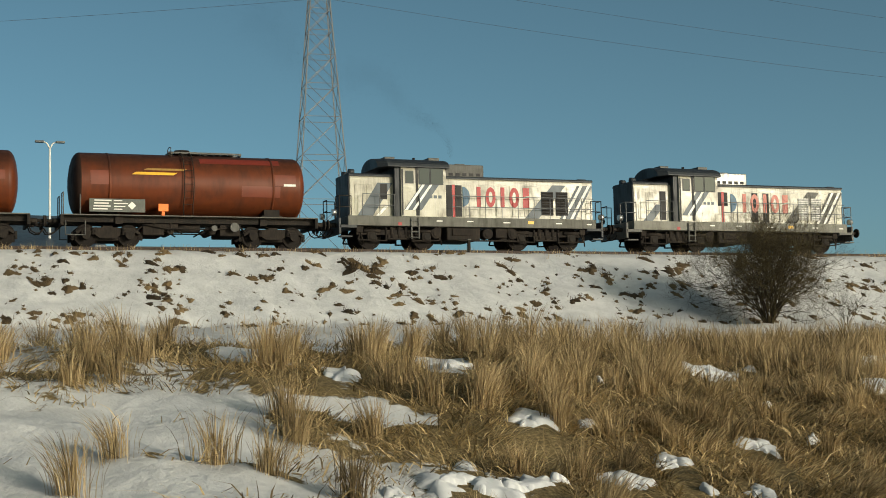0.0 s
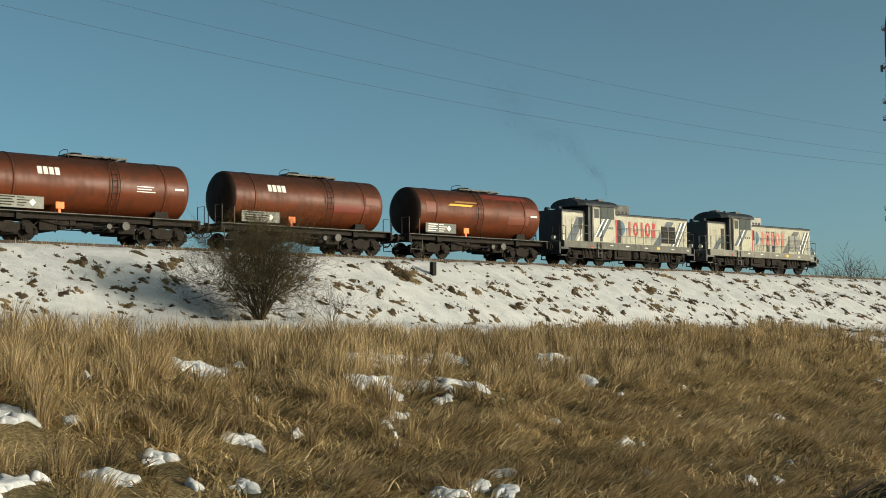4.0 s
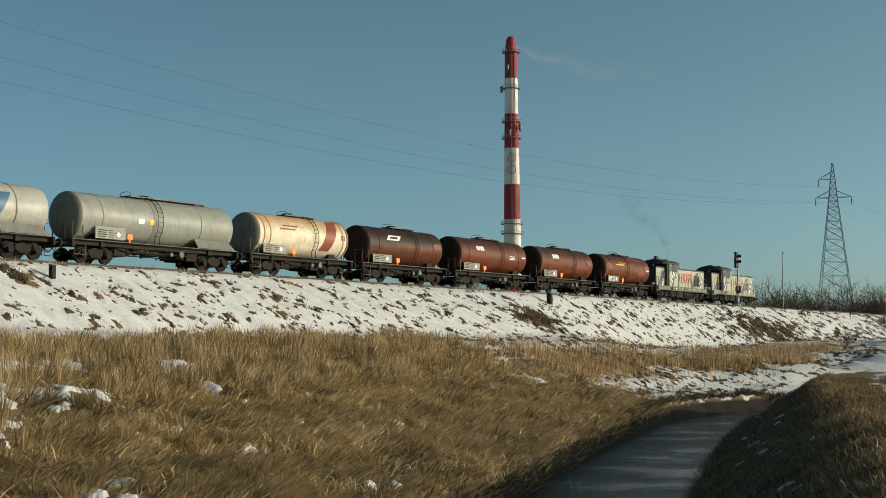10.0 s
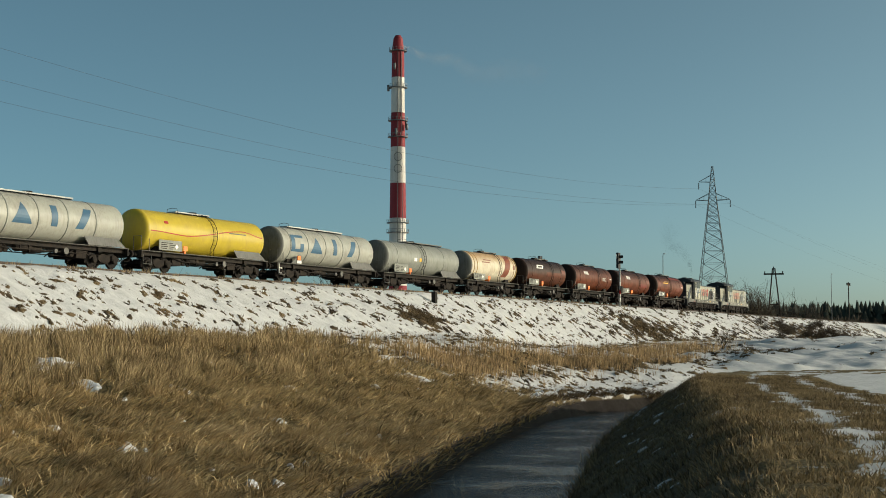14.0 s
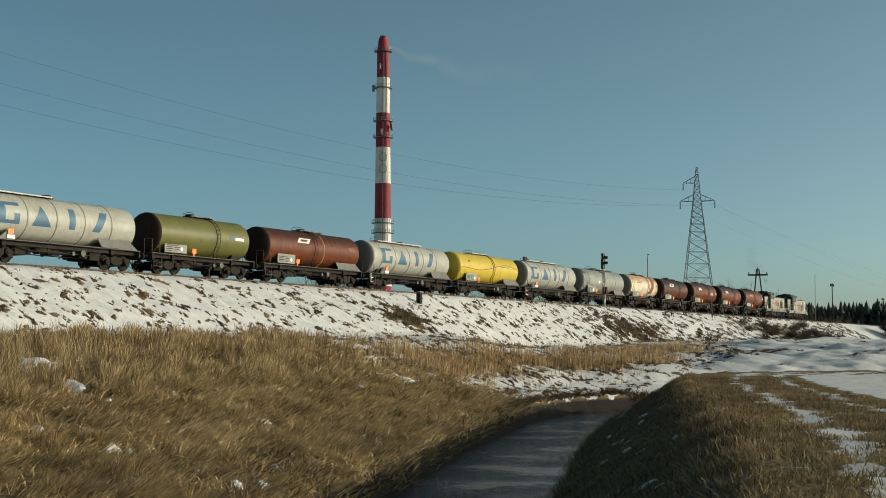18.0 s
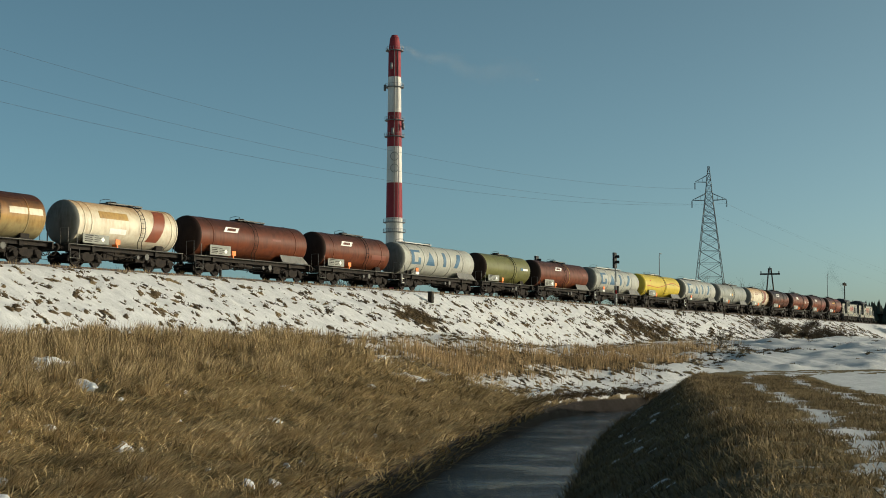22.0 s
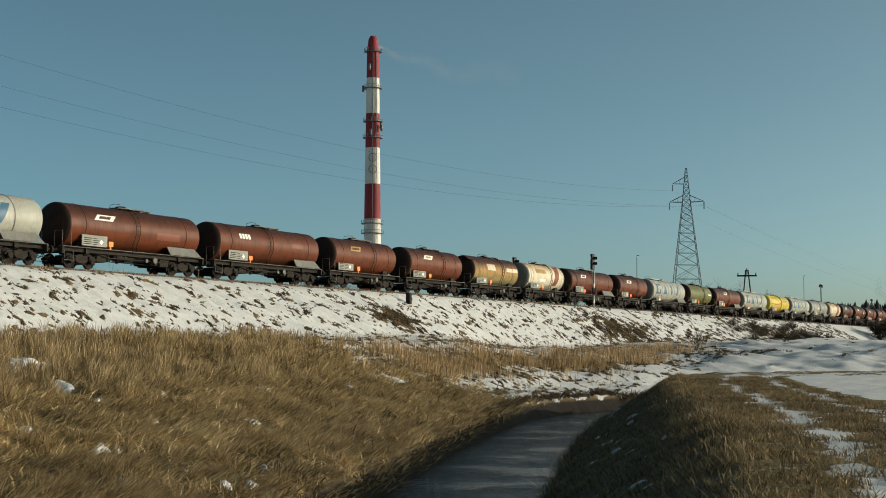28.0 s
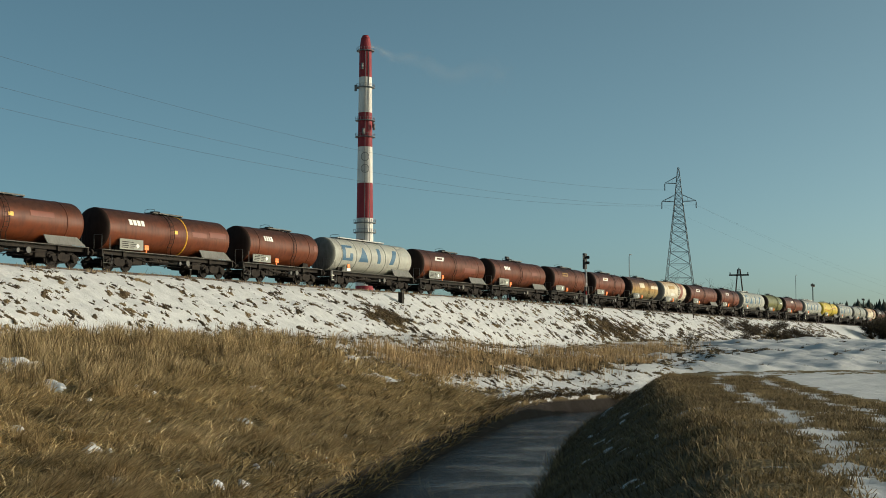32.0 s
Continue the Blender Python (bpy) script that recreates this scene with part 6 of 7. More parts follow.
def tufts(name, label, px, py, size, mat, lean=(0, -1), n_blades=12, mound=True):
    """Small clods with blades that hang downhill."""
    n = len(px)
    co, tris = [], []
    if mound:
        na = 14
        th = np.arange(na) * 2 * np.pi / na
        q = RNG.uniform(0, 6.283, (n, 3))
        rad = 1 + 0.28 * np.sin(2 * th + q[:, :1]) + 0.24 * np.sin(3 * th + q[:, 1:2]) + 0.16 * np.sin(5 * th + q[:, 2:]) + 0.16 * RNG.randn(n, na).clip(-1.5, 1.5)
        long_, wide = size * RNG.uniform(0.6, 1.15, n), size * RNG.uniform(0.5, 1.0, n)
        ang = RNG.normal(0.15, 0.8, n) + math.atan2(lean[1], lean[0])
        ex, ey = rad * np.cos(th) * long_[:, None] * 0.5, rad * np.sin(th) * wide[:, None] * 0.5
        qx = px[:, None] + ex * np.cos(ang)[:, None] - ey * np.sin(ang)[:, None]
        qy = py[:, None] + ex * np.sin(ang)[:, None] + ey * np.cos(ang)[:, None]
        rim = np.stack([qx, qy, ground_z(qx, qy) - 0.02], -1)
        top = np.stack([px, py, ground_z(px, py) + 0.07 * size + 0.03], -1)[:, None]
        shoulder = rim * 0.45 + top * 0.55
        shoulder[..., 2] += 0.07 * size[:, None] * RNG.uniform(-0.2, 1.6, (n, na))
        allp = np.concatenate([top, shoulder, rim], 1)
        k = np.arange(n)[:, None] * (1 + 2 * na)
        faces = []
        for i in range(na):
            j = (i + 1) % na
            faces += [k + [0, 1 + i, 1 + j], k + [1 + i, 1 + na + i, 1 + na + j], k + [1 + i, 1 + na + j, 1 + j]]
        me = tri_mesh(name + "_clods", allp.reshape(-1, 3), np.stack(faces, 1).reshape(-1, 3), mat)
        tagged(new(name + "_clods", me), label + " on bare clods of earth", "grass", kind="stuff")
    m = n_blades
    s = np.repeat(size, m)
    rx, ry = np.repeat(px, m) + RNG.normal(0, 1, n * m) * s * 0.2, np.repeat(py, m) + RNG.normal(0, 1, n * m) * s * 0.25
    h = s * RNG.uniform(0.25, 0.75, n * m)
    rise = np.stack([lean[0] * h * 0.45 + RNG.normal(0, 0.55, n * m) * h, lean[1] * h * 0.45 + RNG.normal(0, 0.45, n * m) * h, h * RNG.uniform(0.25, 0.9, n * m)], 1)
    me = blades(name, np.stack([rx, ry, ground_z(rx, ry)], 1), rise, RNG.uniform(0.012, 0.03, n * m) * np.clip(np.repeat(np.hypot(px, py), m) / 70, 0.8, 2.2), mat, 0.35)
    tagged(new(name, me), label, "grass", kind="stuff")


n = 11000
ex = RNG.uniform(-12, 262, n)
ey = RNG.uniform(50.2, 58.0, n)
keep = RNG.rand(n) < (0.12 + 0.95 * np.clip(0.45 + 0.9 * wave(ex, ey, 3.2, 31), 0, 1)) * np.interp(ey, [50.2, 51.2, 55, 58], [0.6, 1.0, 0.9, 0.45])
ex, ey = ex[keep], ey[keep]
tufts("embankment_tufts", "brown tufts of dead grass on the snowy embankment", ex, ey, 0.15 + 0.55 * RNG.rand(len(ex)) ** 2.2, M["tuft"])
# thicker brown patches of brush on the embankment's side
bx, by = [], []
for cx, cy, sx_, sy_, k in ((46.5, 56.2, 0.5, 0.6, 12), (93.5, 52.8, 1.3, 0.9, 90), (143, 52.8, 4.5, 1.8, 260), (17.5, 55.8, 0.5, 0.5, 10), (200, 53, 9, 1.6, 200)):
    bx.append(RNG.normal(cx, sx_, k)), by.append(RNG.normal(cy, sy_, k))
bx, by = np.concatenate(bx), np.concatenate(by)
tufts("brush_tufts", "dense brown brush and dead grass on the embankment", bx, by, 0.5 + 0.5 * RNG.rand(len(bx)), M["tuft"], n_blades=22)
# the low snowy bank past the bend: streaks of grass hanging to the ditch
n = 3600
lx, lf = RNG.uniform(58, 132, n), RNG.uniform(0.2, 24, n)
ly = lx * 0
cy = np.interp(lx, DITCH[:, 0], DITCH[:, 1])
ly = np.where(lx < 84, cy, 33.2 - 0.1 * (lx - 84)) + 2.6 + lf
keep = (lx + 0.35 * lf > 74) & (ditch_offset(lx, ly) > 2.6) & (ly < 50)
tufts("low_bank_tufts", "brown grass tufts on the snowy low bank", lx[keep], ly[keep], 0.25 + 0.5 * RNG.rand(keep.sum()) ** 1.5, M["tuft"], lean=(0.3, -0.95))
n = 380
fx, fy = RNG.uniform(100, 250, n), RNG.uniform(14, 50, n)
keep = (ditch_offset(fx, fy) > 3) & (RNG.rand(n) < 0.25 + 0.7 * np.clip(0.5 + 0.8 * wave(fx, fy, 9, 61), 0, 1))
tufts("field_tufts", "brown grass tufts in the snowy field", fx[keep], fy[keep], 0.3 + 0.6 * RNG.rand(keep.sum()) ** 2, M["tuft"], lean=(0.2, -0.98), n_blades=9)
# reeds on the shelf past the bend
n = 19000
rx, ry = RNG.uniform(74, 132, n), RNG.uniform(36, 52, n)
rf = bank_far(rx, ry)
keep = RNG.rand(n) < np.maximum(np.exp(-((rf - 12.5 - 1.8 * wave(rx, ry, 12, 18)) / 3.2) ** 2), 0.8 * np.exp(-((ry - 41.5 - 1.2 * wave(rx, ry, 9, 36)) / 1.9) ** 2) * smooth(96, 102, rx) * (1 - smooth(118, 132, rx)))
rx, ry = rx[keep], ry[keep]
k = 3
rx, ry = np.repeat(rx, k) + RNG.normal(0, 0.1, len(rx) * k), np.repeat(ry, k) + RNG.normal(0, 0.1, len(ry) * k)
hh = RNG.uniform(0.35, 1.25, len(rx)) * (0.75 + 0.35 * wave(rx, ry, 5, 29))
tagged(new("reeds", blades("reeds", np.stack([rx, ry, ground_z(rx, ry)], 1), np.stack([RNG.normal(0, 0.15, len(rx)) * hh, RNG.normal(0, 0.15, len(rx)) * hh, hh], 1), np.full(len(rx), 0.03), M["reed"])), "brown reeds standing on the snowy shelf", "reeds", kind="stuff")
# the camera's own bank: short grass
n = 60000
px = RNG.uniform(6, 75, n) ** 1.0
po = -(2.4 + 9.8 * RNG.rand(n))
py = np.interp(px, DITCH[:, 0], DITCH[:, 1]) + po * 1.04
keep = RNG.rand(n) > snow_share(px, py) * 1.1
near_ = -ditch_offset(px, py) - 2.25
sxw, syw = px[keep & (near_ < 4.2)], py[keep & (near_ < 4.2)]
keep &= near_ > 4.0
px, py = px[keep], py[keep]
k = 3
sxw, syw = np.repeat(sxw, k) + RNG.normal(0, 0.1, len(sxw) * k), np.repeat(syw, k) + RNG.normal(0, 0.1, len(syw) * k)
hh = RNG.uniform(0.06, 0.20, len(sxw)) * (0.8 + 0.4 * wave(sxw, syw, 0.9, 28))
tagged(new("dark_sward", blades("dark_sward", np.stack([sxw, syw, ground_z(sxw, syw)], 1), np.stack([RNG.normal(0, 0.7, len(sxw)) * hh, RNG.normal(0.5, 0.7, len(sxw)) * hh, hh], 1), RNG.uniform(0.012, 0.025, len(sxw)), M["sward"])), "turf on the ditch slope, darkened for its shade", "grass", kind="stuff")
k = 5
px, py = np.repeat(px, k) + RNG.normal(0, 0.08, len(px) * k), np.repeat(py, k) + RNG.normal(0, 0.08, len(py) * k)
hh = RNG.uniform(0.03, 0.13, len(px)) * (1 + 0.7 * np.clip(wave(px, py, 1.2, 33), 0, 1))
tagged(new("path_grass", blades("path_grass", np.stack([px, py, ground_z(px, py)], 1), np.stack([RNG.normal(0, 0.7, len(px)) * hh, RNG.normal(0, 0.7, len(px)) * hh, hh], 1), RNG.uniform(0.012, 0.022, len(px)), M["path_turf"])), "short brown winter grass on the dyke", "grass", kind="stuff")
# ragged longer grass along the dyke's shoulder and pale stems at the water's edge
n = 9000
qx = RNG.uniform(18, 76, n)
edge = np.where(RNG.rand(n) < 0.8, RNG.normal(4.1, 0.45, n), RNG.normal(0.25, 0.18, n))
qy = np.interp(qx, DITCH[:, 0], DITCH[:, 1]) - (2.25 + edge) * 1.05
hh = RNG.uniform(0.08, 0.30, n) * np.where(edge < 1.2, 1.9, 1.0)
tagged(new("shoulder_grass", curved_blades("shoulder_grass", np.stack([qx, qy, ground_z(qx, qy)], 1), np.stack([RNG.normal(0.1, 0.4, n) * hh, RNG.normal(0.2, 0.4, n) * hh, 0 * hh], 1), hh, RNG.uniform(0.010, 0.02, n), M["path_turf"])), "longer brown grass along the dyke shoulder and waterline", "grass", kind="stuff")
n = 4200
qx = 97 - 34 * RNG.rand(n) ** 1.6
qy = np.interp(qx, DITCH[:, 0], DITCH[:, 1]) + (2.45 + np.abs(RNG.normal(0, 0.28, n))) * 1.06
hh = RNG.uniform(0.12, 0.42, n)
tagged(new("waterline_sedge", curved_blades("waterline_sedge", np.stack([qx, qy, ground_z(qx, qy) + 0.03], 1), np.stack([RNG.normal(0.1, 0.4, n) * hh, RNG.normal(-0.7, 0.4, n) * hh, 0 * hh], 1), hh, np.interp(qx, [30, 96], [0.016, 0.034]), M["tuft"])), "dark dead sedge overhanging the waterline", "grass", kind="stuff")
# tall thin stalks standing along the crest of the bank
n = 5200
cx_, cy_ = strew(n, 14, 72, 9, 21)
f_ = bank_far(cx_, cy_)
keep = (RNG.rand(n) < np.exp(-((f_ - 17.5 - 1.5 * wave(cx_, cy_, 7, 71)) / 2.4) ** 2) * (0.35 + 0.65 * tussock_field(cx_, cy_))) & ~on_lump(cx_, cy_)
cx_, cy_ = cx_[keep], cy_[keep]
k = 9
cx_, cy_ = np.repeat(cx_, k) + RNG.normal(0, 0.16, len(cx_) * k), np.repeat(cy_, k) + RNG.normal(0, 0.16, len(cy_) * k)
hh = RNG.uniform(0.45, 1.2, len(cx_))
tagged(new("crest_stalks", curved_blades("crest_stalks", np.stack([cx_, cy_, ground_z(cx_, cy_)], 1), np.stack([RNG.normal(-0.12, 0.16, len(cx_)) * hh, RNG.normal(-0.05, 0.16, len(cx_)) * hh, 0 * hh], 1), hh, np.interp(cx_, [14, 72], [0.011, 0.022]), M["straw"])), "tall thin dry stalks along the bank's crest", "grass", kind="stuff")
# stalks along the embankment's foot and rail edge
n = 2600
sx_, sy_ = RNG.uniform(-10, 150, n), np.where(RNG.rand(n) < 0.6, RNG.normal(45.5, 2.0, n), RNG.normal(58.6, 0.5, n))
k = 4
sx_, sy_ = np.repeat(sx_, k) + RNG.normal(0, 0.1, n * k), np.repeat(sy_, k) + RNG.normal(0, 0.1, n * k)
hh = RNG.uniform(0.15, 0.75, n * k) * np.where(sy_ > 55, 0.55, 1.0)
tagged(new("dry_stalks", blades("dry_stalks", np.stack([sx_, sy_, ground_z(sx_, sy_)], 1), np.stack([RNG.normal(0, 0.3, n * k) * hh, RNG.normal(0, 0.3, n * k) * hh, hh], 1), np.full(n * k, 0.016), M["straw"])), "thin dry stalks poking out of the snow", "grass", kind="stuff")


def twig_mesh(name, height, spread, stems, seed, mat, thick=0.035, levels=4, kids=4, upright=0.5):
    """A bare shrub or tree of forking twigs, three-sided bars."""
    r = np.random.RandomState(seed)
    segs = []
    todo = []
    for s in range(stems):
        a = r.uniform(0, 6.28)
        d = np.array([math.cos(a) * spread * r.uniform(0.2, 1), math.sin(a) * spread * r.uniform(0.2, 1), 1.0])
        todo.append((np.array([math.cos(a), math.sin(a), 0]) * 0.1 * r.rand(), d / np.linalg.norm(d), height * r.uniform(0.3, 0.45), thick, 0))
    while todo:
        p, d, l, th, lev = todo.pop()
        q = p
        for k in range(3):
            d = d + r.normal(0, 0.16, 3) + np.array([0, 0, 0.04])
            d = d / np.linalg.norm(d)
            e = q + d * l / 3
            segs.append((q, e, th * (1 - k * 0.15), th * (1 - (k + 1) * 0.15)))
            if lev < levels:
                for _ in range(kids if k == 2 else r.randint(0, 3)):
                    nd = d * 0.75 + r.normal(0, 0.55, 3) + np.array([0, 0, upright * 0.3])
                    todo.append((e, nd / np.linalg.norm(nd), l * r.uniform(0.5, 0.75), th * 0.55, lev + 1))
            q = e
    P = np.array([s[0] for s in segs])
    Q = np.array([s[1] for s in segs])
    ra, rb = np.array([s[2] for s in segs]), np.array([s[3] for s in segs])
    D = Q - P
    D /= np.linalg.norm(D, axis=1)[:, None]
    A = np.cross(D, np.array([0.3, 0.5, 0.81]))
    A /= np.linalg.norm(A, axis=1)[:, None]
    Bv = np.cross(D, A)
    co = []
    for c, rad in ((P, ra), (Q, rb)):
        for k in range(3):
            t = 2 * math.pi * k / 3
            co.append(c + (A * math.cos(t) + Bv * math.sin(t)) * rad[:, None])
    co = np.stack(co, 1).reshape(-1, 3)
    i = np.arange(len(segs))[:, None] * 6
    tris = np.stack([i + [0, 1, 4], i + [0, 4, 3], i + [1, 2, 5], i + [1, 5, 4], i + [2, 0, 3], i + [2, 3, 5]], 1).reshape(-1, 3)
    return tri_mesh(name, co, tris, mat)


def shrub(label, x, y, height, spread, stems, seed, thick=0.03, levels=4, kids=3, name="bush", z=None, group=""):
    t = thing(name, label, name, group)
    t.location = (x, y, float(ground_z(x, y)) - 0.05 if z is None else z)
    part("trunk", twig_mesh("trunk", height * 0.8, spread * 0.6, max(2, stems // 3), seed + 50, M["bark"], thick * 1.6, 1, 2), None, t)
    part("crown", twig_mesh("crown", height, spread, stems, seed, M["thorn" if name == "bush" else "twig"], thick, levels, kids), None, t)
    return t


shrub("bare thorny bush with a dense twiggy crown", 33.2, 49.3, 5.5, 0.95, 38, 5, 0.025, 4, 3)
shrub("low bare thorn bush with thin twigs", 37.2, 49.6, 2.4, 1.1, 9, 6, 0.010, 3, 3)
shrub("small bare bush on the snow", 131, 41, 2.2, 0.9, 7, 8, 0.03, 3, 3)
for k, (x, y, h) in enumerate(((150, 57.2, 2.6), (165, 56.2, 2.4), (172, 57, 2.8), (182, 56.4, 2.2), (128, 56.8, 1.8))):
    shrub("thin bare sapling on the embankment", x, y, h, 0.25, 2, 20 + k, 0.02, 2, 2, "sapling", group="saplings on the embankment")
tree_base = {}


def bare_tree(label, x, y, h, seed, group):
    key = seed % 4
    if key not in tree_base:
        tree_base[key] = (twig_mesh("trunk", 5, 0.12, 1, 70 + key, M["bark"], 0.16, 1, 2), twig_mesh("crown", 10, 0.42, 6, 80 + key, M["twig"], 0.085, 3, 3))
    t = thing("tree", label, "tree", group)
    t.location, t.scale, t.rotation_euler = (x, y, 1.2), (h / 10, h / 10, h / 10), (0, 0, seed * 1.3)
    part("trunk", tree_base[key][0], None, t)
    part("crown", tree_base[key][1], None, t)


r2 = np.random.RandomState(3)
for k in range(26):
    b = r2.choice([70.0, 71.2, 74.0, 75.0, 75.6]) + r2.uniform(-0.5, 0.5)
    d = r2.uniform(205, 290)
    p = at_bearing(b, d)
    bare_tree("leafless tree behind the railway", p.x, max(p.y, 74), d * r2.uniform(0.046, 0.064), k, "leafless trees")
for b, d, h in ((64.0, 190, 13), (63.4, 195, 12), (66.7, 196, 14), (66.2, 199, 12.5), (67.2, 202, 12.8), (57.0, 150, 12.3), (56.5, 152, 11.8), (57.5, 148, 11.2), (48.7, 130, 10.4), (49.4, 131, 10), (72.8, 260, 15)):
    p = at_bearing(b, d)
    bare_tree("leafless tree behind the railway", p.x, p.y, h, int(b * 7), "leafless trees")


def forest():
    """A far pine wood as many ragged cones of boughs."""
    n = 9500
    b = RNG.uniform(72.8, 92, n)
    d = RNG.uniform(430, 640, n)
    x, y = d * np.sin(np.radians(b)), d * np.cos(np.radians(b))
    h = RNG.uniform(11.5, 16.5, n) + 1.2 * wave(x, y, 120, 41)
    co, tris = [], []
    levels, na = 4, 5
    for l in range(levels):
        u0, u1 = l / levels, (l + 1.35) / levels
        rad = (1 - u0) ** 0.6 * 1.5 + 0.5
        th = np.arange(na)[None] * 2 * np.pi / na + RNG.uniform(0, 6, (n, 1))
        rr = rad * RNG.uniform(0.35, 1.4, (n, na))
        ring = np.stack([x[:, None] + rr * np.cos(th), y[:, None] + rr * np.sin(th), 1 + h[:, None] * (0.06 + 0.94 * u0) + RNG.uniform(-0.5, 0.5, (n, na))], -1)
        top = np.stack([x, y, 1 + h * (0.06 + 0.94 * min(1, u1))], -1)[:, None]
        p = np.concatenate([top, ring], 1)
        base = sum(len(c) for c in co)
        co.append(p.reshape(-1, 3))
        k = base + np.arange(n)[:, None] * (na + 1)
        tris.append(np.stack([k + [0, 1 + i, 1 + (i + 1) % na] for i in range(na)], 1).reshape(-1, 3))
    tagged(new("far_forest", tri_mesh("far_forest", np.concatenate(co), np.concatenate(tris), M["needles"])), "distant dark pine forest on the horizon", "forest", kind="stuff")


forest()


def thicket():
    """A dense dark brush beside the far end of the line."""
    me = [twig_mesh("thicket", 6.2, 0.75, 17, 90 + k, M["twig"], 0.12, 2, 4) for k in range(3)]
    for k in range(70):
        x, y = RNG.uniform(275, 400), RNG.uniform(44, 53)
        t = tagged(new("thicket", me[k % 3]), "dense dark leafless thicket beside the line", "bush", "thicket by the line")
        s = RNG.uniform(0.7, 1.15)
        t.location, t.scale, t.rotation_euler = (x, y, float(ground_z(x, y)) - 0.3), (s, s, s), (0, 0, k)
    for k in range(84):
        b = 62.5 + 8 * k / 43 + RNG.uniform(-0.2, 0.2)
        p = at_bearing(b, max(RNG.uniform(185, 225), 80 / math.cos(radians(b))))
        t = tagged(new("thicket", me[k % 3]), "dark leafless thicket behind the embankment", "bush", "thicket behind the line")
        s = RNG.uniform(0.85, 1.2) * max(1.0, math.hypot(p.x, p.y) / 235)
        t.location, t.scale, t.rotation_euler = (p.x, p.y, float(ground_z(p.x, p.y)) - 0.3), (s, s, s), (0, 0, k * 1.7)
    me = twig_mesh("brush", 1.6, 1.2, 10, 99, M["twig"], 0.03, 3, 3)
    for k in range(26):
        x, y = RNG.uniform(185, 232), RNG.uniform(49.5, 55)
        t = tagged(new("brush", me), "low brown leafless brush on the snowy slope", "bush", "low brush")
        t.location, t.rotation_euler = (x, y, float(ground_z(x, y)) - 0.1), (0, 0, k)


thicket()

# ---- lineside and background ----
def signal(label, x, y, top, back=False):
    """A colour-light signal: mast, offset head with hood and backing board, relay box."""
    s = thing("railway_signal", label, "signal", "lineside signals")
    z0 = float(ground_z(x, y))
    s.location = (x, y, z0 - 0.1)
    h = top - z0
    bm = B()
    tube(bm, (0, 0, 0), (0, 0, h - 2.2), 0.09, 10)
    path_tube(bm, [(0, 0, h - 2.2), (-0.35, 0, h - 1.5), (-0.4, 0, h - 0.7)], 0.06, 8)
    part("mast", bm, M["pale_steel"], s)
    for k in range(3):
        part("mast_band", tube(B(), (0, 0, 0.6 + k * 0.9), (0, 0, 1.05 + k * 0.9), 0.1, 10), M["white" if k % 2 == 0 else "red"], s)
    part("head", box(B(), -0.75, -0.05, -0.14, 0.14, h - 1.9, h - 0.15, 0.05), M["black"], s)
    bm = B()
    sec = [(0.42 * math.cos(radians(a)), 0.55 * math.sin(radians(a))) for a in range(-10, 191, 20)]
    f = [bm.verts.new((-0.4 + c, -0.13, h - 0.75 + d)) for c, d in sec]
    g = [bm.verts.new((-0.4 + c, 0.02, h - 0.75 + d)) for c, d in sec]
    bm.faces.new(f)
    bm.faces.new(g[::-1])
    for i in range(len(sec)):
        j = (i + 1) % len(sec)
        bm.faces.new((f[i], g[i], g[j], f[j]))
    part("backing_board", bm, M["black"], s)
    bm = B()
    f = [bm.verts.new((-0.4 + c * 1.2, 0.03, h - 0.75 + d * 1.15)) for c, d in sec]
    g = [bm.verts.new((-0.4 + c * 1.2, 0.06, h - 0.75 + d * 1.15)) for c, d in sec]
    bm.faces.new(f)
    bm.faces.new(g[::-1])
    for i in range(len(sec)):
        j = (i + 1) % len(sec)
        bm.faces.new((f[i], g[i], g[j], f[j]))
    part("board_rim", bm, M["white"], s)
    for k in range(2):
        bm = B()
        tube(bm, (-0.4, -0.14, h - 0.6 - k * 0.6), (-0.4, -0.5, h - 0.62 - k * 0.6), 0.16, 12, 0.17, False)
        part("hood", bm, M["black"], s)
    part("relay_box", box(B(), -0.05, 0.4, -0.2, 0.2, 1.6, 2.4, 0.03), M["steel_dark"], s)
    bm = B()
    for x_ in (-0.18, 0.18):
        tube(bm, (x_, 0.16, 0.2), (x_, 0.16, h - 1.6), 0.018, 5)
    for k in range(int((h - 2) / 0.35)):
        tube(bm, (-0.18, 0.16, 0.5 + k * 0.35), (0.18, 0.16, 0.5 + k * 0.35), 0.014, 5)
    part("ladder", bm, M["galv"], s)
    return s


signal("tall colour-light railway signal with dark hooded head", 146.5, 57.7, 14.0)
s2_ = signal("dark railway signal seen from behind the train", 142.0, 65.2, 13.6)


def marker_post(x, y, h=0.75, w=0.2):
    p = thing("marker_post", "short dark concrete marker post in the snow", "post", "lineside marker posts")
    z = float(ground_z(x, y))
    p.location = (x, y, z - 0.1)
    part("post", box(B(), -w / 2, w / 2, -w / 2, w / 2, 0, h, 0.03), M["steel_dark"], p)
    part("cap", box(B(), -w * 0.55, w * 0.55, -w * 0.55, w * 0.55, h, h + 0.05, 0.01), M["frame_grey"], p)


marker_post(48.6, 55.9, 0.75, 0.27)
marker_post(101.0, 56.1, 0.95, 0.38)
for x in (23.6, 76.0, 122.5, 168, 214):
    marker_post(x, 58.5, 0.7, 0.14)


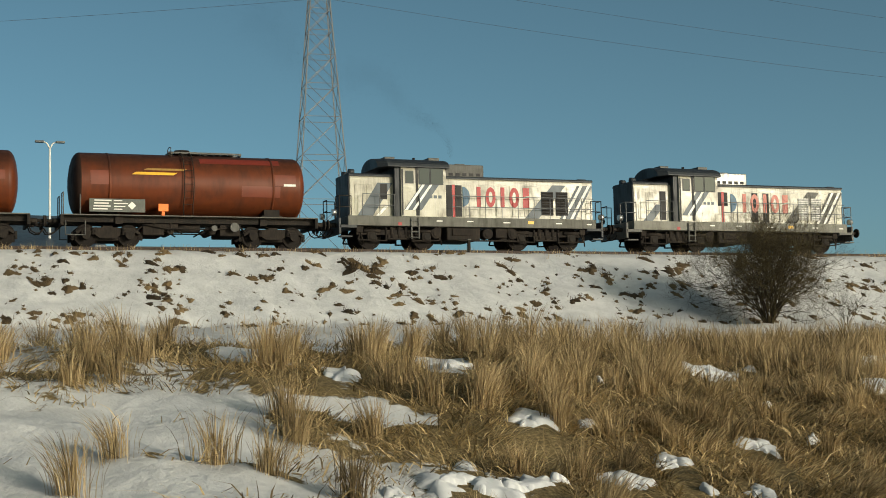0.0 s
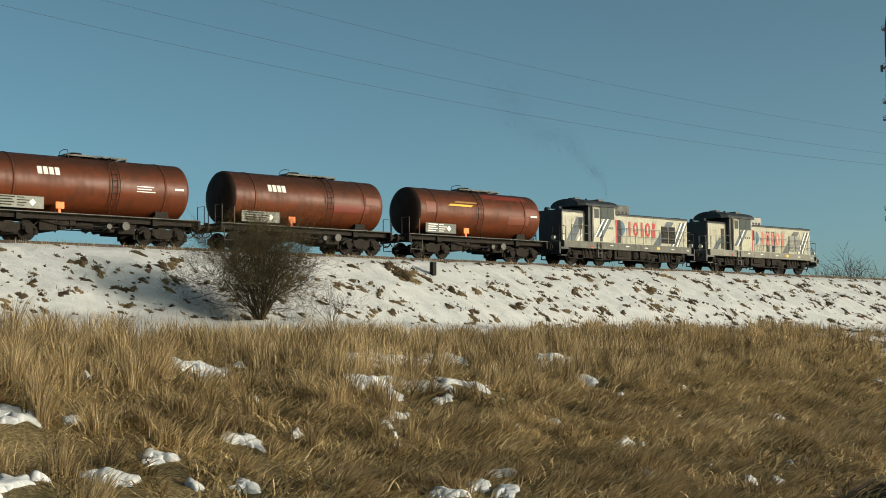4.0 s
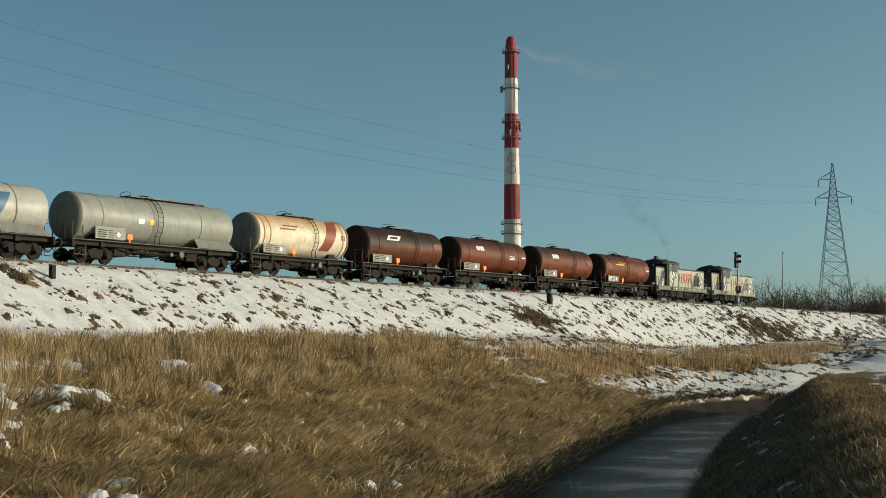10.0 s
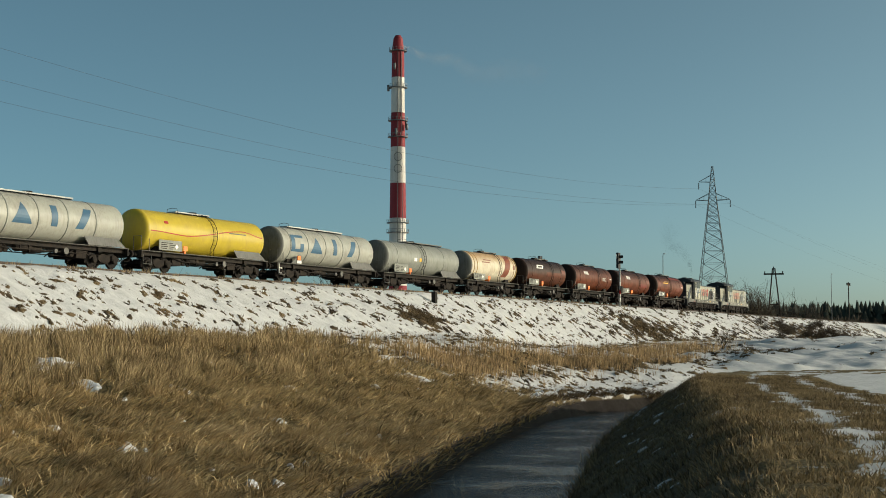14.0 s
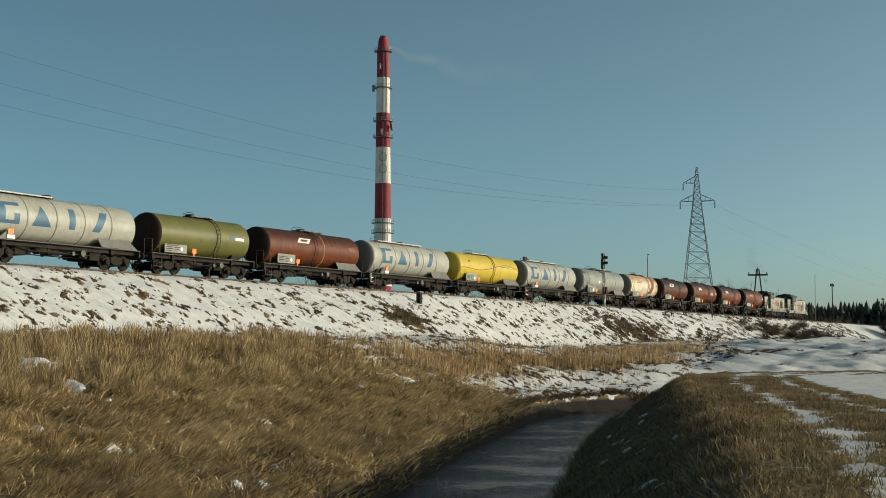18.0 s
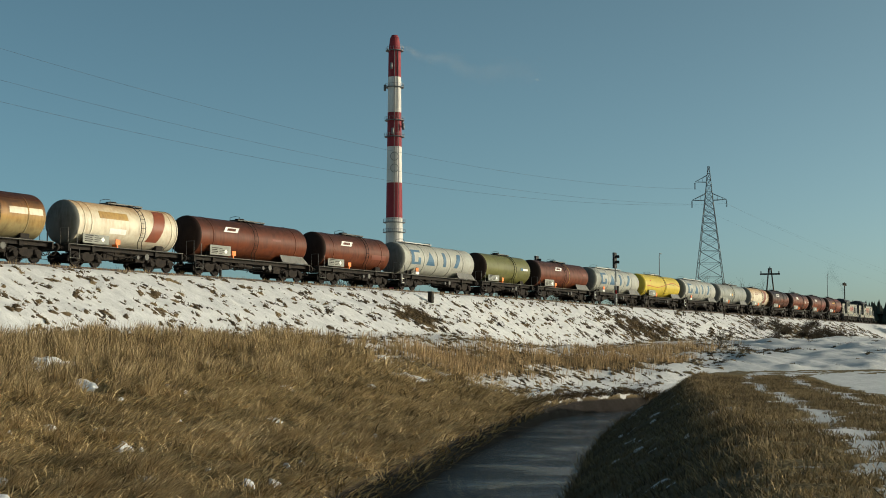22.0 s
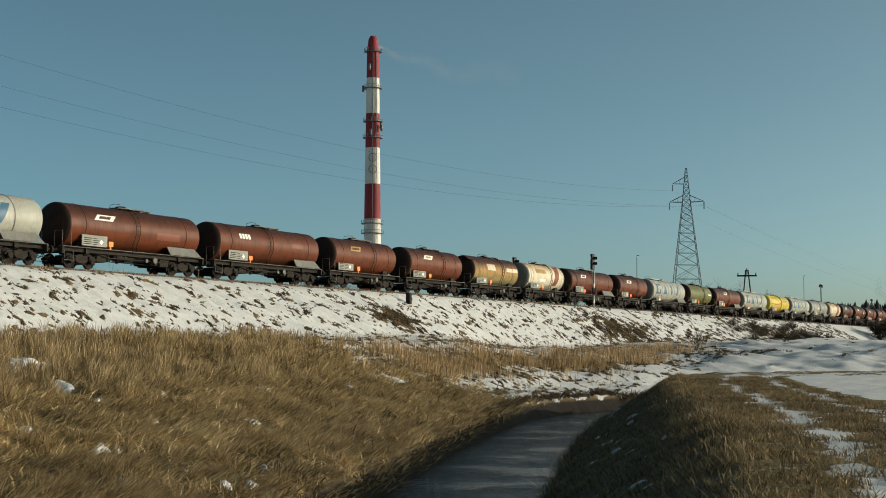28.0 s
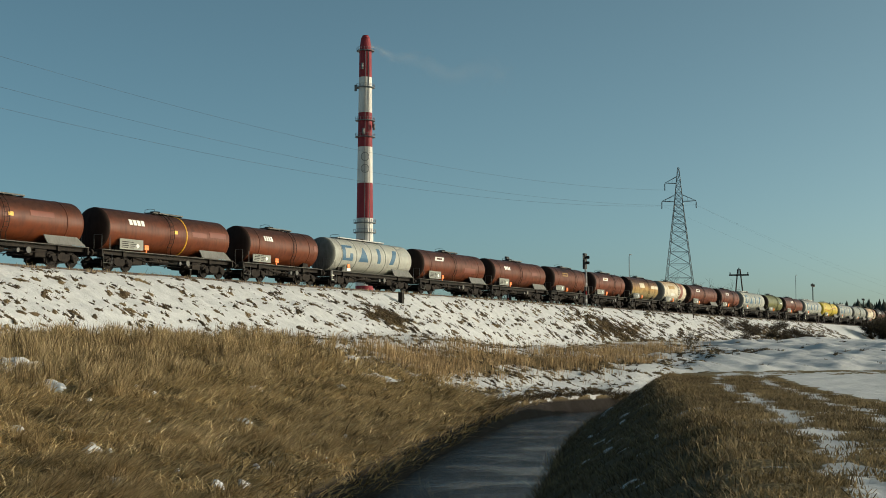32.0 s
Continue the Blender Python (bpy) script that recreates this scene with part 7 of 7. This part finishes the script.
def lamp_post(label, x, y, top, arms=1, arm=1.2):
    l = thing("street_lamp", label, "street lamp", "lamp posts")
    l.location = (x, y, 1.0)
    h = top - 1.0
    part("pole", tube(B(), (0, 0, 0), (0, 0, h), 0.085, 10, 0.05), M["white" if arms == 2 else "galv"], l)
    for s in ((-1, 1) if arms == 2 else (1,)):
        part("bracket", path_tube(B(), [(0, 0, h), (s * arm * 0.5, 0, h + 0.28), (s * arm, 0, h + 0.36)], 0.04, 6), M["white" if arms == 2 else "galv"], l)
        bm = B()
        box(bm, min(s * arm, s * (arm + 0.48)), max(s * arm, s * (arm + 0.48)), -0.14, 0.14, h + 0.31, h + 0.42, 0.04)
        part("lantern", bm, M["galv"], l)


p = at_bearing(5.18, 77)
lamp_post("white street lamp with two lanterns", p.x, p.y, 14.7, 2, 0.30)
p = at_bearing(70.24, 205)
lamp_post("slim grey lamp mast behind the railway", p.x, p.y, 16.4, 1, 0.3)
p = at_bearing(76.8, 300)
lamp_post("slim grey lamp mast behind the railway", p.x, p.y, 18.0, 1, 0.5)


def line_pole(label, x, y, top, wide):
    """A timber pole with a cross-arm and insulators."""
    l = thing("line_pole", label, "pole", "wooden line poles")
    l.location = (x, y, 1.0)
    h = top - 1.0
    part("pole", tube(B(), (0, 0, 0), (0, 0, h), 0.16, 8, 0.11), M["bark"], l)
    part("cross_arm", box(B(), -wide, wide, -0.08, 0.08, h - 0.75, h - 0.55), M["bark"], l)
    for k in (-0.95, -0.45, 0.45, 0.95):
        part("insulator", tube(B(), (k * wide, 0, h - 0.55), (k * wide, 0, h - 0.15), 0.09, 6), M["steel_dark"], l)


for b, d, e, w in ((77.45, 330, 2.55, 1.7), (79.35, 480, 1.95, 2.2), (81.5, 520, 1.7, 2.2)):
    p = at_bearing(b, d)
    line_pole("dark wooden pole with a cross-arm", p.x, p.y, EYE_Z + d * math.tan(radians(e)), w)
p = at_bearing(74.6, 280)
portal = thing("portal_mast", "dark two-legged timber line portal", "mast")
portal.location, portal.rotation_euler = (p.x, p.y, 1.0), (0, 0, radians(-75))
ph = EYE_Z + 280 * math.tan(radians(3.15)) - 1.0
for s in (-1, 1):
    part("leg", tube(B(), (s * 2.0, 0, 0), (s * 0.22, 0, ph), 0.17, 8, 0.12), M["bark"], portal)
part("cross_arm", box(B(), -1.9, 1.9, -0.14, 0.14, ph - 1.3, ph - 1.0), M["bark"], portal)
for k in (0.35, 0.6):
    part("brace", tube(B(), (-2.0 + 1.78 * k, 0, ph * k), (2.0 - 1.78 * k, 0, ph * k), 0.1, 6), M["bark"], portal)
for k in (-1.7, 0, 1.7):
    part("insulator", tube(B(), (k, 0, ph - 1.2), (k, 0, ph - 0.6 + (0.9 if k == 0 else 0)), 0.1, 6), M["steel_dark"], portal)


def shed(label, x, y, lx, ly, eave, ridge, wall, roof, doors=3, turn=0.0):
    """A plain industrial hall: walls, pitched roof, doors and a window band."""
    s = thing("warehouse", label, "warehouse", "industrial halls behind the line")
    s.location, s.rotation_euler = (x, y, 1.0), (0, 0, radians(turn))
    bm = B()
    sec = [(-ly / 2, 0), (-ly / 2, eave), (0, ridge), (ly / 2, eave), (ly / 2, 0)]
    a = [bm.verts.new((-lx / 2, u, v)) for u, v in sec]
    b = [bm.verts.new((lx / 2, u, v)) for u, v in sec]
    bm.faces.new(a[::-1])
    bm.faces.new(b)
    for i in (0, 3, 4):
        j = (i + 1) % 5
        bm.faces.new((a[i], a[j], b[j], b[i]))
    part("wall", bm, M[wall], s)
    for sg in (-1, 1):
        bm = B()
        v = [bm.verts.new(q) for q in ((-lx / 2 - 0.4, sg * (ly / 2 + 0.4), eave - 0.1), (lx / 2 + 0.4, sg * (ly / 2 + 0.4), eave - 0.1), (lx / 2 + 0.4, 0, ridge + 0.12), (-lx / 2 - 0.4, 0, ridge + 0.12))]
        u = [bm.verts.new(p_.co + Vector((0, 0, 0.18))) for p_ in v]
        bm.faces.new(v), bm.faces.new(u[::-1])
        for i in range(4):
            bm.faces.new((v[i], v[(i + 1) % 4], u[(i + 1) % 4], u[i]))
        part("roof", bm, M[roof], s)
    for k in range(doors):
        cx = -lx / 2 + lx * (k + 0.5) / doors
        part("door", box(B(), cx - 1.6, cx + 1.6, -ly / 2 - 0.06, -ly / 2 + 0.02, 0, eave * 0.6, 0.02), M["slate"], s)
        wdw = part("window", box(B(), cx - 1.8, cx + 1.8, -ly / 2 - 0.06, -ly / 2 + 0.02, eave * 0.72, eave * 0.88), M["white"], s)
        part("pane", box(B(), cx - 1.65, cx + 1.65, -ly / 2 - 0.075, -ly / 2 - 0.062, eave * 0.74, eave * 0.86), M["glass"], wdw)


shed("low grey industrial hall behind the tracks", 6.0, 112, 12, 16, 10.8, 13.5, "frame_grey", "slate", 2, 8)
shed("long grey industrial hall with pale roof", 26.5, 130, 24, 14, 11.0, 12.6, "galv", "frame_grey", 5)
# added stand-in for a low red shape of unsettled kind
shed("small red building standing in for a low red shape", 5.2, 78, 7, 6, 8.2, 9.0, "red", "slate", 2)
for k, (x, y, w) in enumerate(((20.0, 92, 2.5), (17.2, 93, 2.4))):
    c = thing("container", "blue-grey steel container stack by the halls", "container", "containers")
    c.location = (x, y, 1.0)
    part("body", box(B(), -w / 2, w / 2, -1.2, 1.2, 0, 9.6, 0.03), M["galv"], c)
    for j in range(6):
        part("rib", box(B(), -w / 2 + 0.2 + j * (w - 0.4) / 5 - 0.04, -w / 2 + 0.2 + j * (w - 0.4) / 5 + 0.04, -1.25, -1.2, 0.1, 9.5), M["galv"], c)

# sleepers showing through the drifted snow
sl = np.arange(-40, 420, 0.6)
for i, (x0, x1, y0, y1, z0, z1) in enumerate(((-0.12, 0.12, -1.3, 1.3, -0.34, -0.16),)):
    c8 = np.array([(x, y, z) for x in (x0, x1) for y in (y0, y1) for z in (z0, z1)])
    co = (c8[None] + np.stack([sl, np.full(len(sl), TRACK_Y), np.full(len(sl), RAIL_Z)], 1)[:, None]).reshape(-1, 3)
    f = np.array([(0, 1, 3), (0, 3, 2), (4, 6, 7), (4, 7, 5), (0, 4, 5), (0, 5, 1), (2, 3, 7), (2, 7, 6), (1, 5, 7), (1, 7, 3)])
    tris = (f[None] + np.arange(len(sl))[:, None, None] * 8).reshape(-1, 3)
tagged(new("sleepers", tri_mesh("sleepers", co, tris, M["sleeper"])), "dark wooden sleepers under drifted snow", "sleepers", kind="stuff")


# ---- smoke ----
M["soot"] = painted("soot", (0.020, 0.019, 0.019), (0.03, 0.03, 0.03), 0.4, 0.95, spec=0.05)
M["vapour"] = painted("vapour", (0.80, 0.74, 0.68), (0.7, 0.66, 0.6), 0.3, 0.95, spec=0.05)


def specks(name, centre, size, mat):
    """Tiny loose three-cornered flecks."""
    n = len(centre)
    co = centre[:, None] + RNG.normal(0, 1, (n, 3, 3)) * size[:, None, None]
    return tri_mesh(name, co.reshape(-1, 3), np.arange(n * 3).reshape(n, 3), mat)


def plume(n, reach, rise, spread, seed):
    """Flecks along a drifting plume that widens, with billows; a share u of the way each."""
    r = np.random.RandomState(seed)
    u = r.rand(n) ** 0.75
    a = u * 9
    billow = np.stack([0.5 * np.sin(a * 1.3 + 1), 0.5 * np.sin(a + 2), 0.45 * np.sin(a * 1.7)], 1) * (0.15 + u)[:, None] * spread
    keep = r.rand(n) < 0.45 + 0.55 * np.sin(u * 16 + 1) ** 2
    p = np.stack([reach[0] * u ** 1.5, reach[1] * u ** 1.5, rise * u ** 0.75], 1) + billow + r.normal(0, 1, (n, 3)) * (0.05 + 0.5 * u)[:, None] * spread
    return p[keep], u[keep]


p, u = plume(26000, (-9.5, 0.5), 5.6, 1.25, 12)
smoke = tagged(new("exhaust_smoke", specks("exhaust_smoke", p + np.array([-0.3, 0, 4.3]), 0.0048 + 0.003 * u, M["soot"])), "faint dark diesel smoke above the locomotive", "smoke", kind="stuff")
pc = at_bearing(59.45, 540)
p, u = plume(30000, (48, -34), -9.0, 5.0, 13)
tagged(new("chimney_steam", specks("chimney_steam", p + np.array([pc.x + 3, pc.y, 122]), 0.026 + 0.012 * u, M["vapour"])), "thin pale steam drifting from the chimney", "steam", kind="stuff")


def motions():
    """The train rolls to the right; all wheels turn with it."""
    for ob, back in VEHICLES:
        walk(ob, [(t, pose(x - back, TRACK_Y, RAIL_Z)) for t, x in HEAD])
    walk(smoke, [(t, pose(x - 14.24 - 7.35 - 0.4, TRACK_Y, RAIL_Z)) for t, x in HEAD])
    ts = np.arange(0, 32.0001, 1 / 15)
    for key, r, half in (("wagon_front", WHEEL_R, 0.9), ("wagon_rear", WHEEL_R, -0.9), ("loco_front", LOCO_R, 1.3), ("loco_rear", LOCO_R, -1.3)):
        first, *rest = ROLLING[key]
        walk(first, [(t, pose(half, 0, r, 0, math.degrees((head_at(t) - head_at(0)) / r))) for t in ts])
        for ob in rest:
            ob.rotation_mode = "QUATERNION"
            keys = ob.animation_data_create()
            keys.action = first.animation_data.action
            keys.action_slot = first.animation_data.action_slot


motions()
